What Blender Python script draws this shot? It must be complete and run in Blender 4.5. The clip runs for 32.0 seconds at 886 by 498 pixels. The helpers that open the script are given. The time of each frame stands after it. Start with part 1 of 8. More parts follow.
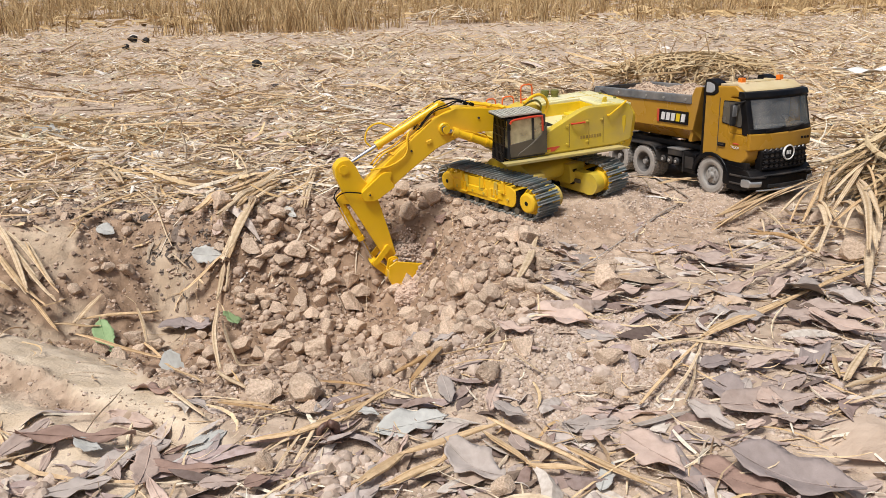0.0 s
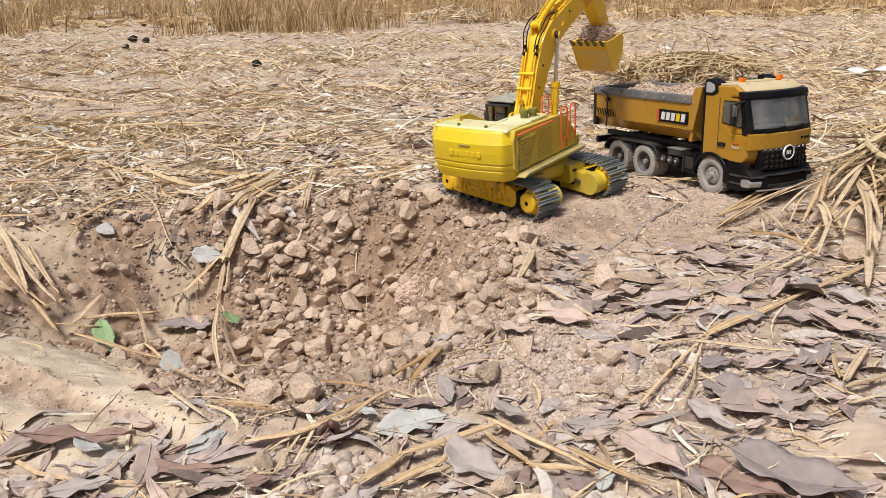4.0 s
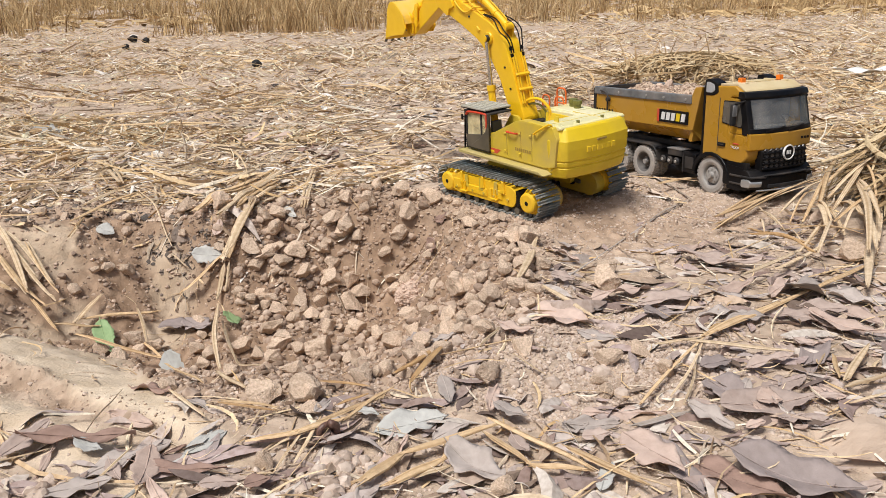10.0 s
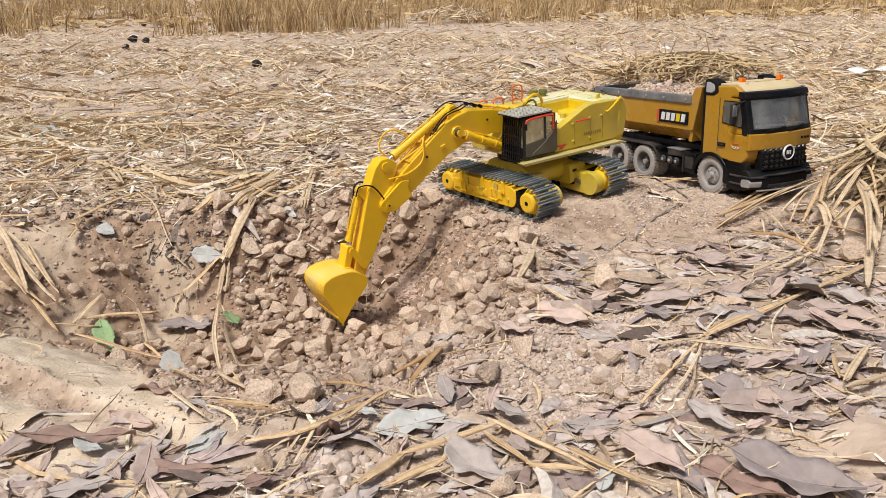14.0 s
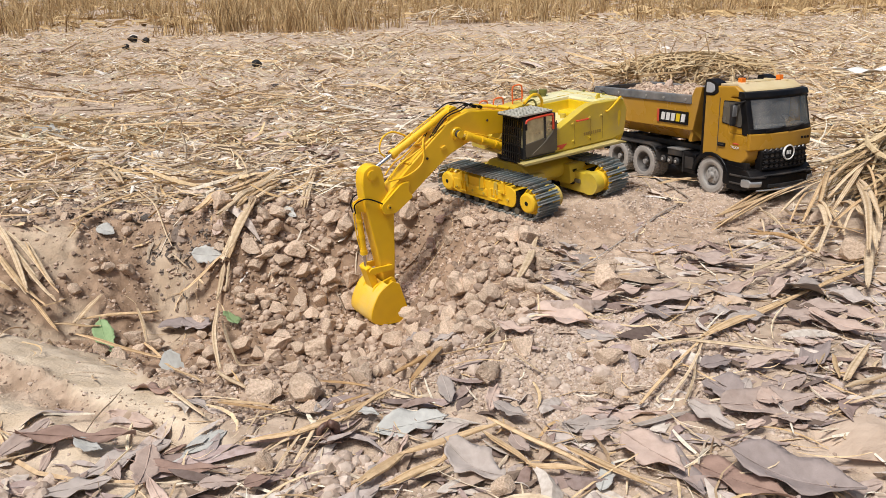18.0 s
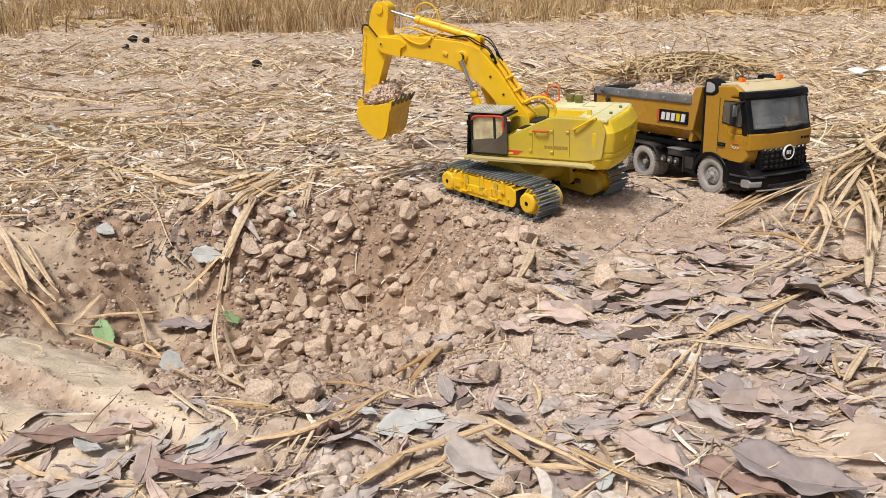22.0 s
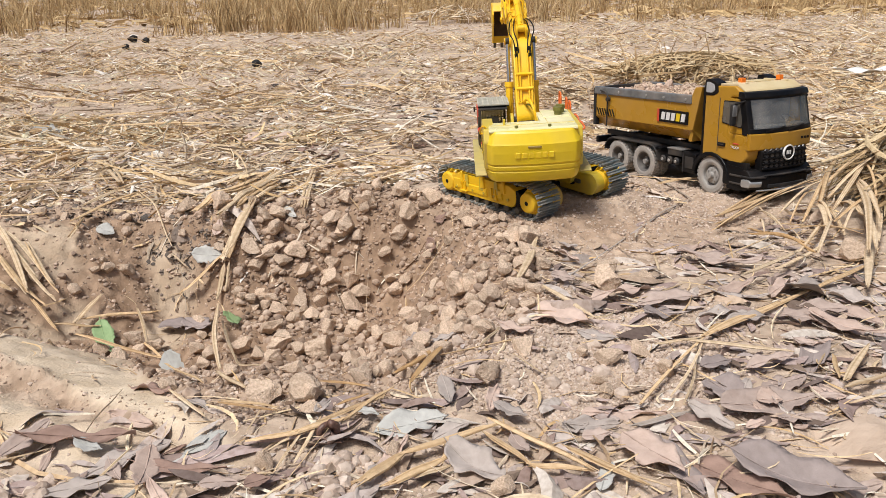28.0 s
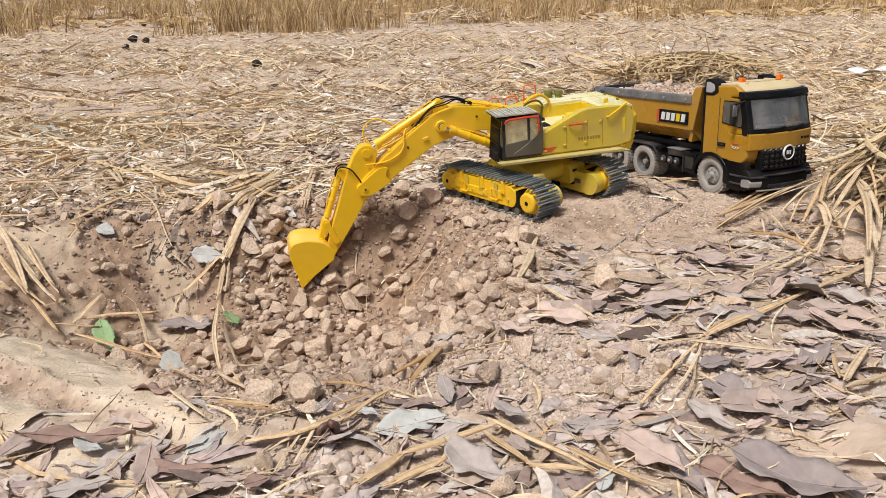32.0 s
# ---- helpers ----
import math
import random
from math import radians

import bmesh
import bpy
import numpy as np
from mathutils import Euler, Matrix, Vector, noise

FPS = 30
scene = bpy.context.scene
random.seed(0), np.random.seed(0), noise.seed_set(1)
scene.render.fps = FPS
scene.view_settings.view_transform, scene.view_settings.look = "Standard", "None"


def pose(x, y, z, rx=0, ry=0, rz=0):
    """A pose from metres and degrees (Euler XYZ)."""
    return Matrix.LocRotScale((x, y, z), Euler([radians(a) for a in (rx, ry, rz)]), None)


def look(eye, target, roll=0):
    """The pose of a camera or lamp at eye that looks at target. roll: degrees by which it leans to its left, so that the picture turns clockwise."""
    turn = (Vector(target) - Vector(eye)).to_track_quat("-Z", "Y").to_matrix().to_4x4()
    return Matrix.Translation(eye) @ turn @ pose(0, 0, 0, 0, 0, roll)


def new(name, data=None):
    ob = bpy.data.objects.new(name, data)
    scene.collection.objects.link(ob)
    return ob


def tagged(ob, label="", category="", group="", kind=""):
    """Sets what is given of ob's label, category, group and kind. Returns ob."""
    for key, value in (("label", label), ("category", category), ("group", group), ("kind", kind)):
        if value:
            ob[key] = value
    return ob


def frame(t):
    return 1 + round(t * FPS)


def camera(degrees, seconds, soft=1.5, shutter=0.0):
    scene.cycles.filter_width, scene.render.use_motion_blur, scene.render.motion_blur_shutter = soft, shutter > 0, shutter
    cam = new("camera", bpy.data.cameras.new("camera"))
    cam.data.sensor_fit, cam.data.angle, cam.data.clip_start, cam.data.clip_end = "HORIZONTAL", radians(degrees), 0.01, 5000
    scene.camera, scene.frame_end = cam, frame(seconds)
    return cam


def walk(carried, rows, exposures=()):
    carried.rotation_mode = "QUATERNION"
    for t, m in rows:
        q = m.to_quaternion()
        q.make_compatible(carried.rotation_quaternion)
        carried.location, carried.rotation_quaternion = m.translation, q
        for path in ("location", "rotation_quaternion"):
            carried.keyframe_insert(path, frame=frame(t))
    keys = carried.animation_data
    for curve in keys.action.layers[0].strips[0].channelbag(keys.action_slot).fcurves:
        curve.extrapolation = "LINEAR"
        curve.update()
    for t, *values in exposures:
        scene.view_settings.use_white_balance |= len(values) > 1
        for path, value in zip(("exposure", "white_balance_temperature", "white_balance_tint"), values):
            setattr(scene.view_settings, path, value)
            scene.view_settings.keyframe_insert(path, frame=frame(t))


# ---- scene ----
# The camera stands on a low tripod and looks down over the pit.
EYE = (0.0, 0.0, 0.4549)
cam = camera(59.61, 32.0, soft=0.55)
VIEW = look(EYE, (0.0, 0.94417, 0.4549 - 0.32945), roll=-0.78)
walk(cam, [(0.0, VIEW), (32.0, VIEW)], exposures=[(0.0, 0.12, 6080, 10), (32.0, 0.12, 6080, 10)])

# ---- light: a bright overcast day, the sun veiled ----
world = bpy.data.worlds.new("sky")
scene.world = world
world.use_nodes = True
wn = world.node_tree
sky = wn.nodes.new("ShaderNodeTexSky")
sky.sky_type, sky.sun_disc = "NISHITA", False
sky.sun_elevation, sky.sun_rotation = radians(62), radians(-137)
sky.air_density, sky.dust_density, sky.ozone_density = 1.0, 6.0, 0.6
wn.links.new(sky.outputs["Color"], wn.nodes["Background"].inputs["Color"])
wn.nodes["Background"].inputs["Strength"].default_value = 0.071
sun = new("sun", bpy.data.lights.new("sun", "SUN"))
sun.data.energy, sun.data.angle, sun.data.color = 3.15, radians(15), (1.0, 0.95, 0.88)
sun.matrix_basis = look((-2.2, -2.4, 6.2), (0, 0, 0))
# ---- materials ----
def material(name, base, rough=0.6, metal=0.0, dark=None, grain=60.0, amount=0.5, bump=0.2, bump_scale=300.0, dust=None, dust_amount=0.0, per_piece=0.0, spec=0.5, space="Object"):
    """A surface with a fine grain between two tones, large stains, an optional coat of dust in patches and a small relief."""
    m = bpy.data.materials.new(name)
    m.use_nodes = True
    nt = m.node_tree
    n, l = nt.nodes, nt.links
    b = n["Principled BSDF"]
    b.inputs["Roughness"].default_value, b.inputs["Metallic"].default_value = rough, metal
    b.inputs["Specular IOR Level"].default_value = spec
    co = n.new("ShaderNodeTexCoord").outputs[space]

    def noise_of(scale, detail=6.0, low=0.35, high=0.65):
        t = n.new("ShaderNodeTexNoise")
        t.inputs["Scale"].default_value, t.inputs["Detail"].default_value = scale, detail
        r = n.new("ShaderNodeMapRange")
        r.inputs["From Min"].default_value, r.inputs["From Max"].default_value = low, high
        l.new(co, t.inputs["Vector"])
        l.new(t.outputs["Fac"], r.inputs["Value"])
        return r.outputs["Result"]

    def mix(fac, a, c, k=1.0):
        x = n.new("ShaderNodeMix")
        x.data_type = "RGBA"
        if k != 1.0:
            g = n.new("ShaderNodeMath")
            g.operation = "MULTIPLY"
            l.new(fac, g.inputs[0])
            g.inputs[1].default_value = k
            fac = g.outputs[0]
        l.new(fac, x.inputs["Factor"])
        for v, s in ((a, x.inputs["A"]), (c, x.inputs["B"])):
            if isinstance(v, tuple):
                s.default_value = (*v, 1)
            else:
                l.new(v, s)
        return x.outputs["Result"]

    dark = dark or tuple(c * 0.6 for c in base)
    col = mix(noise_of(grain), base, dark, amount)
    col = mix(noise_of(grain / 9, 3.0, 0.4, 0.75), col, dark, amount * 0.6)
    if per_piece:
        info = n.new("ShaderNodeObjectInfo").outputs["Random"]
        h = n.new("ShaderNodeHueSaturation")
        v = n.new("ShaderNodeMapRange")
        v.inputs["To Min"].default_value, v.inputs["To Max"].default_value = 1 - per_piece, 1 + per_piece
        l.new(info, v.inputs["Value"])
        l.new(v.outputs["Result"], h.inputs["Value"])
        l.new(col, h.inputs["Color"])
        col = h.outputs["Color"]
    if dust:
        f = noise_of(grain / 4, 8.0, 0.45, 0.7)
        col = mix(f, col, dust, dust_amount)
        r = n.new("ShaderNodeMapRange")
        r.inputs["To Min"].default_value, r.inputs["To Max"].default_value = rough, min(1.0, rough + 0.4)
        l.new(f, r.inputs["Value"])
        l.new(r.outputs["Result"], b.inputs["Roughness"])
    l.new(col, b.inputs["Base Color"])
    if bump:
        t = n.new("ShaderNodeTexNoise")
        t.inputs["Scale"].default_value, t.inputs["Detail"].default_value = bump_scale, 8.0
        l.new(co, t.inputs["Vector"])
        u = n.new("ShaderNodeBump")
        u.inputs["Strength"].default_value, u.inputs["Distance"].default_value = bump, 0.002
        l.new(t.outputs["Fac"], u.inputs["Height"])
        l.new(u.outputs["Normal"], b.inputs["Normal"])
    return m


def island_material(name, tones, rough=0.85, grain=140.0, stretch=1.0):
    """Dry litter joined into one mesh: each piece takes its own tone, with streaks along it."""
    m = bpy.data.materials.new(name)
    m.use_nodes = True
    nt = m.node_tree
    n, l = nt.nodes, nt.links
    b = n["Principled BSDF"]
    b.inputs["Roughness"].default_value, b.inputs["Specular IOR Level"].default_value = rough, 0.25
    g = n.new("ShaderNodeNewGeometry")
    ramp = n.new("ShaderNodeValToRGB")
    e = ramp.color_ramp.elements
    e[0].color, e[1].color = (*tones[0], 1), (*tones[-1], 1)
    for i, c in enumerate(tones[1:-1]):
        e.new((i + 1) / (len(tones) - 1)).color = (*c, 1)
    l.new(g.outputs["Random Per Island"], ramp.inputs["Fac"])
    t = n.new("ShaderNodeTexNoise")
    t.inputs["Scale"].default_value, t.inputs["Detail"].default_value = grain, 5.0
    co = n.new("ShaderNodeTexCoord")
    l.new(co.outputs["Object"], t.inputs["Vector"])
    x = n.new("ShaderNodeMix")
    x.data_type, x.blend_type = "RGBA", "MULTIPLY"
    r = n.new("ShaderNodeMapRange")
    r.inputs["From Min"].default_value, r.inputs["From Max"].default_value = 0.4, 0.75
    r.inputs["To Max"].default_value = 0.55
    l.new(t.outputs["Fac"], r.inputs["Value"])
    l.new(r.outputs["Result"], x.inputs["Factor"])
    l.new(ramp.outputs["Color"], x.inputs["A"])
    x.inputs["B"].default_value = (0.45, 0.36, 0.28, 1)
    l.new(x.outputs["Result"], b.inputs["Base Color"])
    u = n.new("ShaderNodeBump")
    u.inputs["Strength"].default_value, u.inputs["Distance"].default_value = 0.3, 0.001
    l.new(t.outputs["Fac"], u.inputs["Height"])
    l.new(u.outputs["Normal"], b.inputs["Normal"])
    return m


SOIL, SOIL_DARK = (0.600, 0.474, 0.360), (0.31, 0.229, 0.160)
DUST = (0.52, 0.40, 0.29)
M_SOIL = material("dry_soil", SOIL, 0.95, dark=SOIL_DARK, grain=45, amount=0.72, bump=1.0, bump_scale=260, spec=0.15)
# the bank of smooth clay is paler: the ground carries its share as an attribute
n_, l_ = M_SOIL.node_tree.nodes, M_SOIL.node_tree.links
at_ = n_.new("ShaderNodeAttribute")
at_.attribute_name = "clay"
mx_ = n_.new("ShaderNodeMix")
mx_.data_type = "RGBA"
old_ = n_["Principled BSDF"].inputs["Base Color"].links[0].from_socket
gr_ = n_.new("ShaderNodeTexNoise")
gr_.inputs["Scale"].default_value, gr_.inputs["Detail"].default_value = 22.0, 6.0
rp_ = n_.new("ShaderNodeValToRGB")
rp_.color_ramp.elements[0].color, rp_.color_ramp.elements[1].color = (0.56, 0.443, 0.308, 1), (0.735, 0.605, 0.445, 1)
rp_.color_ramp.elements[0].position, rp_.color_ramp.elements[1].position = 0.35, 0.6
co_ = n_.new("ShaderNodeTexCoord")
l_.new(co_.outputs["Object"], gr_.inputs["Vector"])
l_.new(gr_.outputs["Fac"], rp_.inputs["Fac"])
l_.new(at_.outputs["Fac"], mx_.inputs["Factor"])
l_.new(old_, mx_.inputs["A"])
l_.new(rp_.outputs["Color"], mx_.inputs["B"])
l_.new(mx_.outputs["Result"], n_["Principled BSDF"].inputs["Base Color"])
# freshly dug soil is browner than the bleached surface, and darkened for shade between clods: a second share
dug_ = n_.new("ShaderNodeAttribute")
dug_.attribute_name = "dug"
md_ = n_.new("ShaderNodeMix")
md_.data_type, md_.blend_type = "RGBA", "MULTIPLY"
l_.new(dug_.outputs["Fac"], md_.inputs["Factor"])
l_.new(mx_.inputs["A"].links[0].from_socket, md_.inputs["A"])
# this tint also puts the shade of the clods' gaps into the soil
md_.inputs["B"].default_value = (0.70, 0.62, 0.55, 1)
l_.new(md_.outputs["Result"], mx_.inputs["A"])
M_RAIL = material("scuffed_grey_rail", (0.20, 0.205, 0.205), 0.45, dark=(0.07, 0.07, 0.07), grain=60, amount=0.6, bump=0.15, dust=DUST, dust_amount=0.25)
M_LEDGE = material("dusty_olive_walkway", (0.52, 0.42, 0.12), 0.5, dark=(0.36, 0.30, 0.12), grain=40, amount=0.5, bump=0.1, dust=DUST, dust_amount=0.35)
M_CLOD = material("soil_clod", (0.71, 0.55, 0.41), 0.95, dark=(0.34, 0.242, 0.16), grain=16, amount=0.6, bump=1.0, bump_scale=24, per_piece=0.14, spec=0.15)
M_YELLOW = material("yellow_paint", (0.89, 0.545, 0.008), 0.30, dark=(0.78, 0.44, 0.008), grain=50, amount=0.25, bump=0.05, dust=DUST, dust_amount=0.045)
M_WORN = material("scratched_bucket_paint", (0.86, 0.55, 0.05), 0.42, dark=(0.70, 0.40, 0.03), grain=60, amount=0.3, bump=0.25, dust=(0.72, 0.60, 0.36), dust_amount=0.65)
M_LEMON = material("faded_yellow_paint", (0.80, 0.575, 0.010), 0.32, dark=(0.66, 0.45, 0.010), grain=40, amount=0.35, bump=0.05, dust=DUST, dust_amount=0.06)
# dusty yellow, darkened to olive for shade and ground reflection on the flanks
M_OLIVE = material("dusty_shaded_yellow_paint", (0.66, 0.49, 0.036), 0.28, dark=(0.50, 0.36, 0.050), grain=40, amount=0.5, bump=0.08, dust=DUST, dust_amount=0.30)
M_AMBER = material("ochre_truck_paint", (0.455, 0.240, 0.019), 0.26, dark=(0.36, 0.178, 0.015), grain=40, amount=0.25, bump=0.04, dust=DUST, dust_amount=0.09)
M_BLACK = material("black_plastic", (0.005, 0.005, 0.006), 0.36, grain=80, amount=0.3, bump=0.1, dust=DUST, dust_amount=0.022, spec=0.20)
M_GREY = material("dusty_dark_plastic", (0.022, 0.022, 0.023), 0.52, grain=70, amount=0.4, bump=0.15, dust=DUST, dust_amount=0.12, spec=0.32)
M_STEEL = material("dark_track_steel", (0.22, 0.255, 0.25), 0.40, 0.25, dark=(0.10, 0.12, 0.12), grain=90, amount=0.5, bump=0.2, dust=DUST, dust_amount=0.30, per_piece=0.25)
M_TYRE = material("dusty_rubber", (0.42, 0.385, 0.345), 0.9, dark=(0.26, 0.24, 0.215), grain=60, amount=0.6, bump=0.3, spec=0.2)
M_RIM = material("dusty_grey_rim", (0.42, 0.40, 0.37), 0.55, 0.2, dark=(0.26, 0.24, 0.22), grain=80, amount=0.5, bump=0.1)
M_CHROME = material("polished_rod", (0.72, 0.72, 0.73), 0.22, 1.0, grain=120, amount=0.1, bump=0.02)
M_ORANGE = material("orange_rail_paint", (0.85, 0.17, 0.03), 0.4, grain=60, amount=0.2, bump=0.03, dust=DUST, dust_amount=0.15)
M_RED = material("red_paint", (0.62, 0.06, 0.02), 0.4, grain=60, amount=0.2, bump=0.03, dust=DUST, dust_amount=0.12)
M_WHITE = material("white_print", (0.78, 0.77, 0.74), 0.5, grain=60, amount=0.15, bump=0.03)
M_LAMP = material("orange_beacon_plastic", (0.9, 0.22, 0.02), 0.25, grain=60, amount=0.1, bump=0.02)
M_ROOF = material("dusty_cream_roof", (0.64, 0.53, 0.31), 0.5, dark=(0.54, 0.40, 0.18), grain=30, amount=0.6, bump=0.08, dust=(0.62, 0.52, 0.38), dust_amount=0.6)
# base and patches paled to hold the sky's glare on the deck
M_DECK = material("sky_glare_deck", (0.76, 0.70, 0.36), 0.26, dark=(0.68, 0.60, 0.22), grain=30, amount=0.4, bump=0.05, dust=(0.74, 0.69, 0.54), dust_amount=0.65)
M_LIGHT = material("clear_headlamp", (0.46, 0.46, 0.45), 0.2, 0.5, grain=60, amount=0.2, bump=0.02)
M_INSIDE = material("dark_cab_trim", (0.075, 0.07, 0.065), 0.8, grain=60, amount=0.3, bump=0.1)
M_SEAT = material("grey_seat", (0.36, 0.34, 0.31), 0.8, grain=60, amount=0.3, bump=0.1)


def glass_material(name, tint, rough=0.05, shine_share=0.12, film=None, film_share=0.0):
    """A thin pane: clear for the most part, with a soft shine."""
    m = bpy.data.materials.new(name)
    m.use_nodes = True
    n, l = m.node_tree.nodes, m.node_tree.links
    n.remove(n["Principled BSDF"])
    clear, shine, both = n.new("ShaderNodeBsdfTransparent"), n.new("ShaderNodeBsdfGlossy"), n.new("ShaderNodeMixShader")
    clear.inputs["Color"].default_value = (*tint, 1)
    shine.inputs["Roughness"].default_value = rough
    shine.inputs["Color"].default_value = (0.80, 0.75, 0.68, 1)
    both.inputs["Fac"].default_value = shine_share
    l.new(clear.outputs[0], both.inputs[1])
    l.new(shine.outputs[0], both.inputs[2])
    out = both
    # the film colour stands in for light seen through and on the pane
    if film:
        dusty, top = n.new("ShaderNodeBsdfDiffuse"), n.new("ShaderNodeMixShader")
        dusty.inputs["Color"].default_value = (*film, 1)
        patch, span, place = n.new("ShaderNodeTexNoise"), n.new("ShaderNodeMapRange"), n.new("ShaderNodeTexCoord")
        patch.inputs["Scale"].default_value, patch.inputs["Detail"].default_value = 22.0, 4.0
        span.inputs["From Min"].default_value, span.inputs["From Max"].default_value = 0.38, 0.66
        span.inputs["To Min"].default_value, span.inputs["To Max"].default_value = film_share * 0.35, film_share * 1.7
        l.new(place.outputs["Object"], patch.inputs["Vector"])
        l.new(patch.outputs["Fac"], span.inputs["Value"])
        l.new(span.outputs["Result"], top.inputs["Fac"])
        l.new(both.outputs[0], top.inputs[1])
        l.new(dusty.outputs[0], top.inputs[2])
        out = top
    l.new(out.outputs[0], n["Material Output"].inputs["Surface"])
    return m


# khaki film in place of the lit view through the cab
M_GLASS = glass_material("paled_cab_glass", (0.94, 0.92, 0.80), 0.20, 0.18, (0.80, 0.70, 0.42), 0.52)
M_FADED = material("sun_bleached_lettering", (0.82, 0.575, 0.020), 0.28, dark=(0.68, 0.45, 0.016), grain=40, amount=0.3, bump=0.05)
M_FILTER = material("dark_olive_cap", (0.20, 0.19, 0.04), 0.4, grain=60, amount=0.3, bump=0.05)
M_DARKRIM = material("dusty_dark_rim", (0.17, 0.155, 0.14), 0.6, 0.1, dark=(0.09, 0.085, 0.08), grain=80, amount=0.5, bump=0.1)
# grey film adds sky reflection and interior light to the screen
M_WIND = glass_material("truck_windscreen_glass", (0.94, 0.95, 0.94), 0.05, 0.14, (0.62, 0.59, 0.53), 0.09)
M_DIRT = material("dusty_brown_black_panel", (0.12, 0.10, 0.062), 0.5, dark=(0.05, 0.045, 0.035), grain=40, amount=0.6, bump=0.1, dust=DUST, dust_amount=0.22)
M_SLAT = material("dusty_grey_guard", (0.50, 0.48, 0.40), 0.7, dark=(0.34, 0.31, 0.23), grain=60, amount=0.5, bump=0.1)
M_BUFF = material("worn_olive_print", (0.36, 0.25, 0.05), 0.5, grain=60, amount=0.3, bump=0.03)
# ---- the ground: one sheet with the pit dug into it ----
def lattice(x, y, seed):
    """Smooth value noise in 0..1 on whole arrays."""
    xi, yi = np.floor(x).astype(np.int64), np.floor(y).astype(np.int64)
    fx, fy = x - xi, y - yi
    fx, fy = fx * fx * (3 - 2 * fx), fy * fy * (3 - 2 * fy)

    def h(a, b):
        k = (a * 374761393 + b * 668265263 + seed * 974634761) & 0xFFFFFFFF
        k = ((k ^ (k >> 13)) * 1274126177) & 0xFFFFFFFF
        return ((k ^ (k >> 16)) & 0xFFFF) / 65535.0

    return (h(xi, yi) * (1 - fx) + h(xi + 1, yi) * fx) * (1 - fy) + (h(xi, yi + 1) * (1 - fx) + h(xi + 1, yi + 1) * fx) * fy


def fbm(x, y, size, octaves, seed):
    out, amp = 0.0, 0.5
    for k in range(octaves):
        out = out + amp * (lattice(x / size, y / size, seed + k) - 0.5) * 2
        size, amp = size / 2.1, amp * 0.5
    return out


def smooth(a, b, v):
    k = np.clip((v - a) / (b - a), 0, 1)
    return k * k * (3 - 2 * k)


def bump_at(x, y, cx, cy, rx, ry, turn=0.0):
    c, s = math.cos(radians(turn)), math.sin(radians(turn))
    u, v = ((x - cx) * c + (y - cy) * s) / rx, (-(x - cx) * s + (y - cy) * c) / ry
    return np.exp(-(u * u + v * v))


# levels on which the machines stand: pose, middle, half length, half width
EXCAVATOR_POSE = pose(0.1775, 1.5822, 0.0281, 3.4, -0.16, -51.53)
TRUCK_POSE = pose(0.5569, 1.843, 0.0, 0.0, -2.93, -64.44)
PADS = ((EXCAVATOR_POSE, 0.013, 0.155, 0.13), (TRUCK_POSE, 0.06, 0.24, 0.09))
PIT = (-0.27, 1.20)
# rim radius of the pit by bearing, every 30 degrees from east, counter-clockwise
RIM = (0.40, 0.42, 0.45, 0.40, 0.38, 0.62, 0.74, 0.52, 0.46, 0.42, 0.43, 0.42)


def pit_share(x, y):
    dx, dy = x - PIT[0], y - PIT[1]
    r, th = np.hypot(dx, dy), np.degrees(np.arctan2(dy, dx)) % 360
    i = np.floor(th / 30).astype(int)
    f = th / 30 - i
    f = f * f * (3 - 2 * f)
    rim = np.array(RIM)
    return r / (rim[i % 12] * (1 - f) + rim[(i + 1) % 12] * f), th


def ground_height(x, y):
    """Height of the bare ground at arrays x, y, without its fine crumbs."""
    s, th = pit_share(x, y)
    wob = fbm(x, y, 0.16, 3, 11)
    s = s + 0.09 * wob
    far = 0.5 + 0.5 * np.cos(np.radians(th - 80))
    inner = 0.18 + 0.32 * far
    z = -0.17 * (1 - smooth(inner, 1.0, s)) ** 1.1
    z = z - 0.050 * bump_at(x, y, -0.085, 1.425, 0.095, 0.065, -20)
    z = z - 0.062 * bump_at(x, y, -0.055, 1.510, 0.060, 0.042, 15)
    # the bank breaks off in a shallow step
    drop = ledge_line(x) - y + 0.022 * fbm(x, y, 0.05, 3, 96)
    z = z - 0.016 * smooth(-0.004, 0.014, drop) * (1 - smooth(0.035, 0.10, drop)) * bank_side(x, y)
    # low mound under the machines, spoil along the rim and ground that rolls gently away
    z = z + 0.026 * bump_at(x, y, 0.18, 1.58, 0.26, 0.26) * smooth(0.80, 1.05, s)
    z = z + 0.020 * np.exp(-((s - 1.12) / 0.16) ** 2) * (0.5 + wob)
    away = smooth(1.8, 6.0, np.hypot(x, y))
    z = z + 0.012 * fbm(x, y, 0.45, 3, 21) * smooth(0.85, 1.15, s) + away * 0.05 * fbm(x, y, 1.7, 3, 31)
    z = z + 0.006 * bump_at(x, y, 0.42, 0.70, 0.11, 0.06, 10) + 0.012 * bump_at(x, y, 0.10, 0.86, 0.05, 0.04)
    for m, cx, hx, hy in PADS:
        n = m.to_3x3() @ Vector((0, 0, 1))
        level = m.translation.z - (n.x * (x - m.translation.x) + n.y * (y - m.translation.y)) / n.z
        c, s_ = m[0][0], m[1][0]
        k = math.hypot(c, s_)
        u = ((x - m.translation.x) * c + (y - m.translation.y) * s_) / k - cx
        v = (-(x - m.translation.x) * s_ + (y - m.translation.y) * c) / k
        out = np.hypot(np.maximum(0, abs(u) - hx), np.maximum(0, abs(v) - hy))
        z = z + (level - 0.0015 - z) * (1 - smooth(0.0, 0.07, out))
    return z


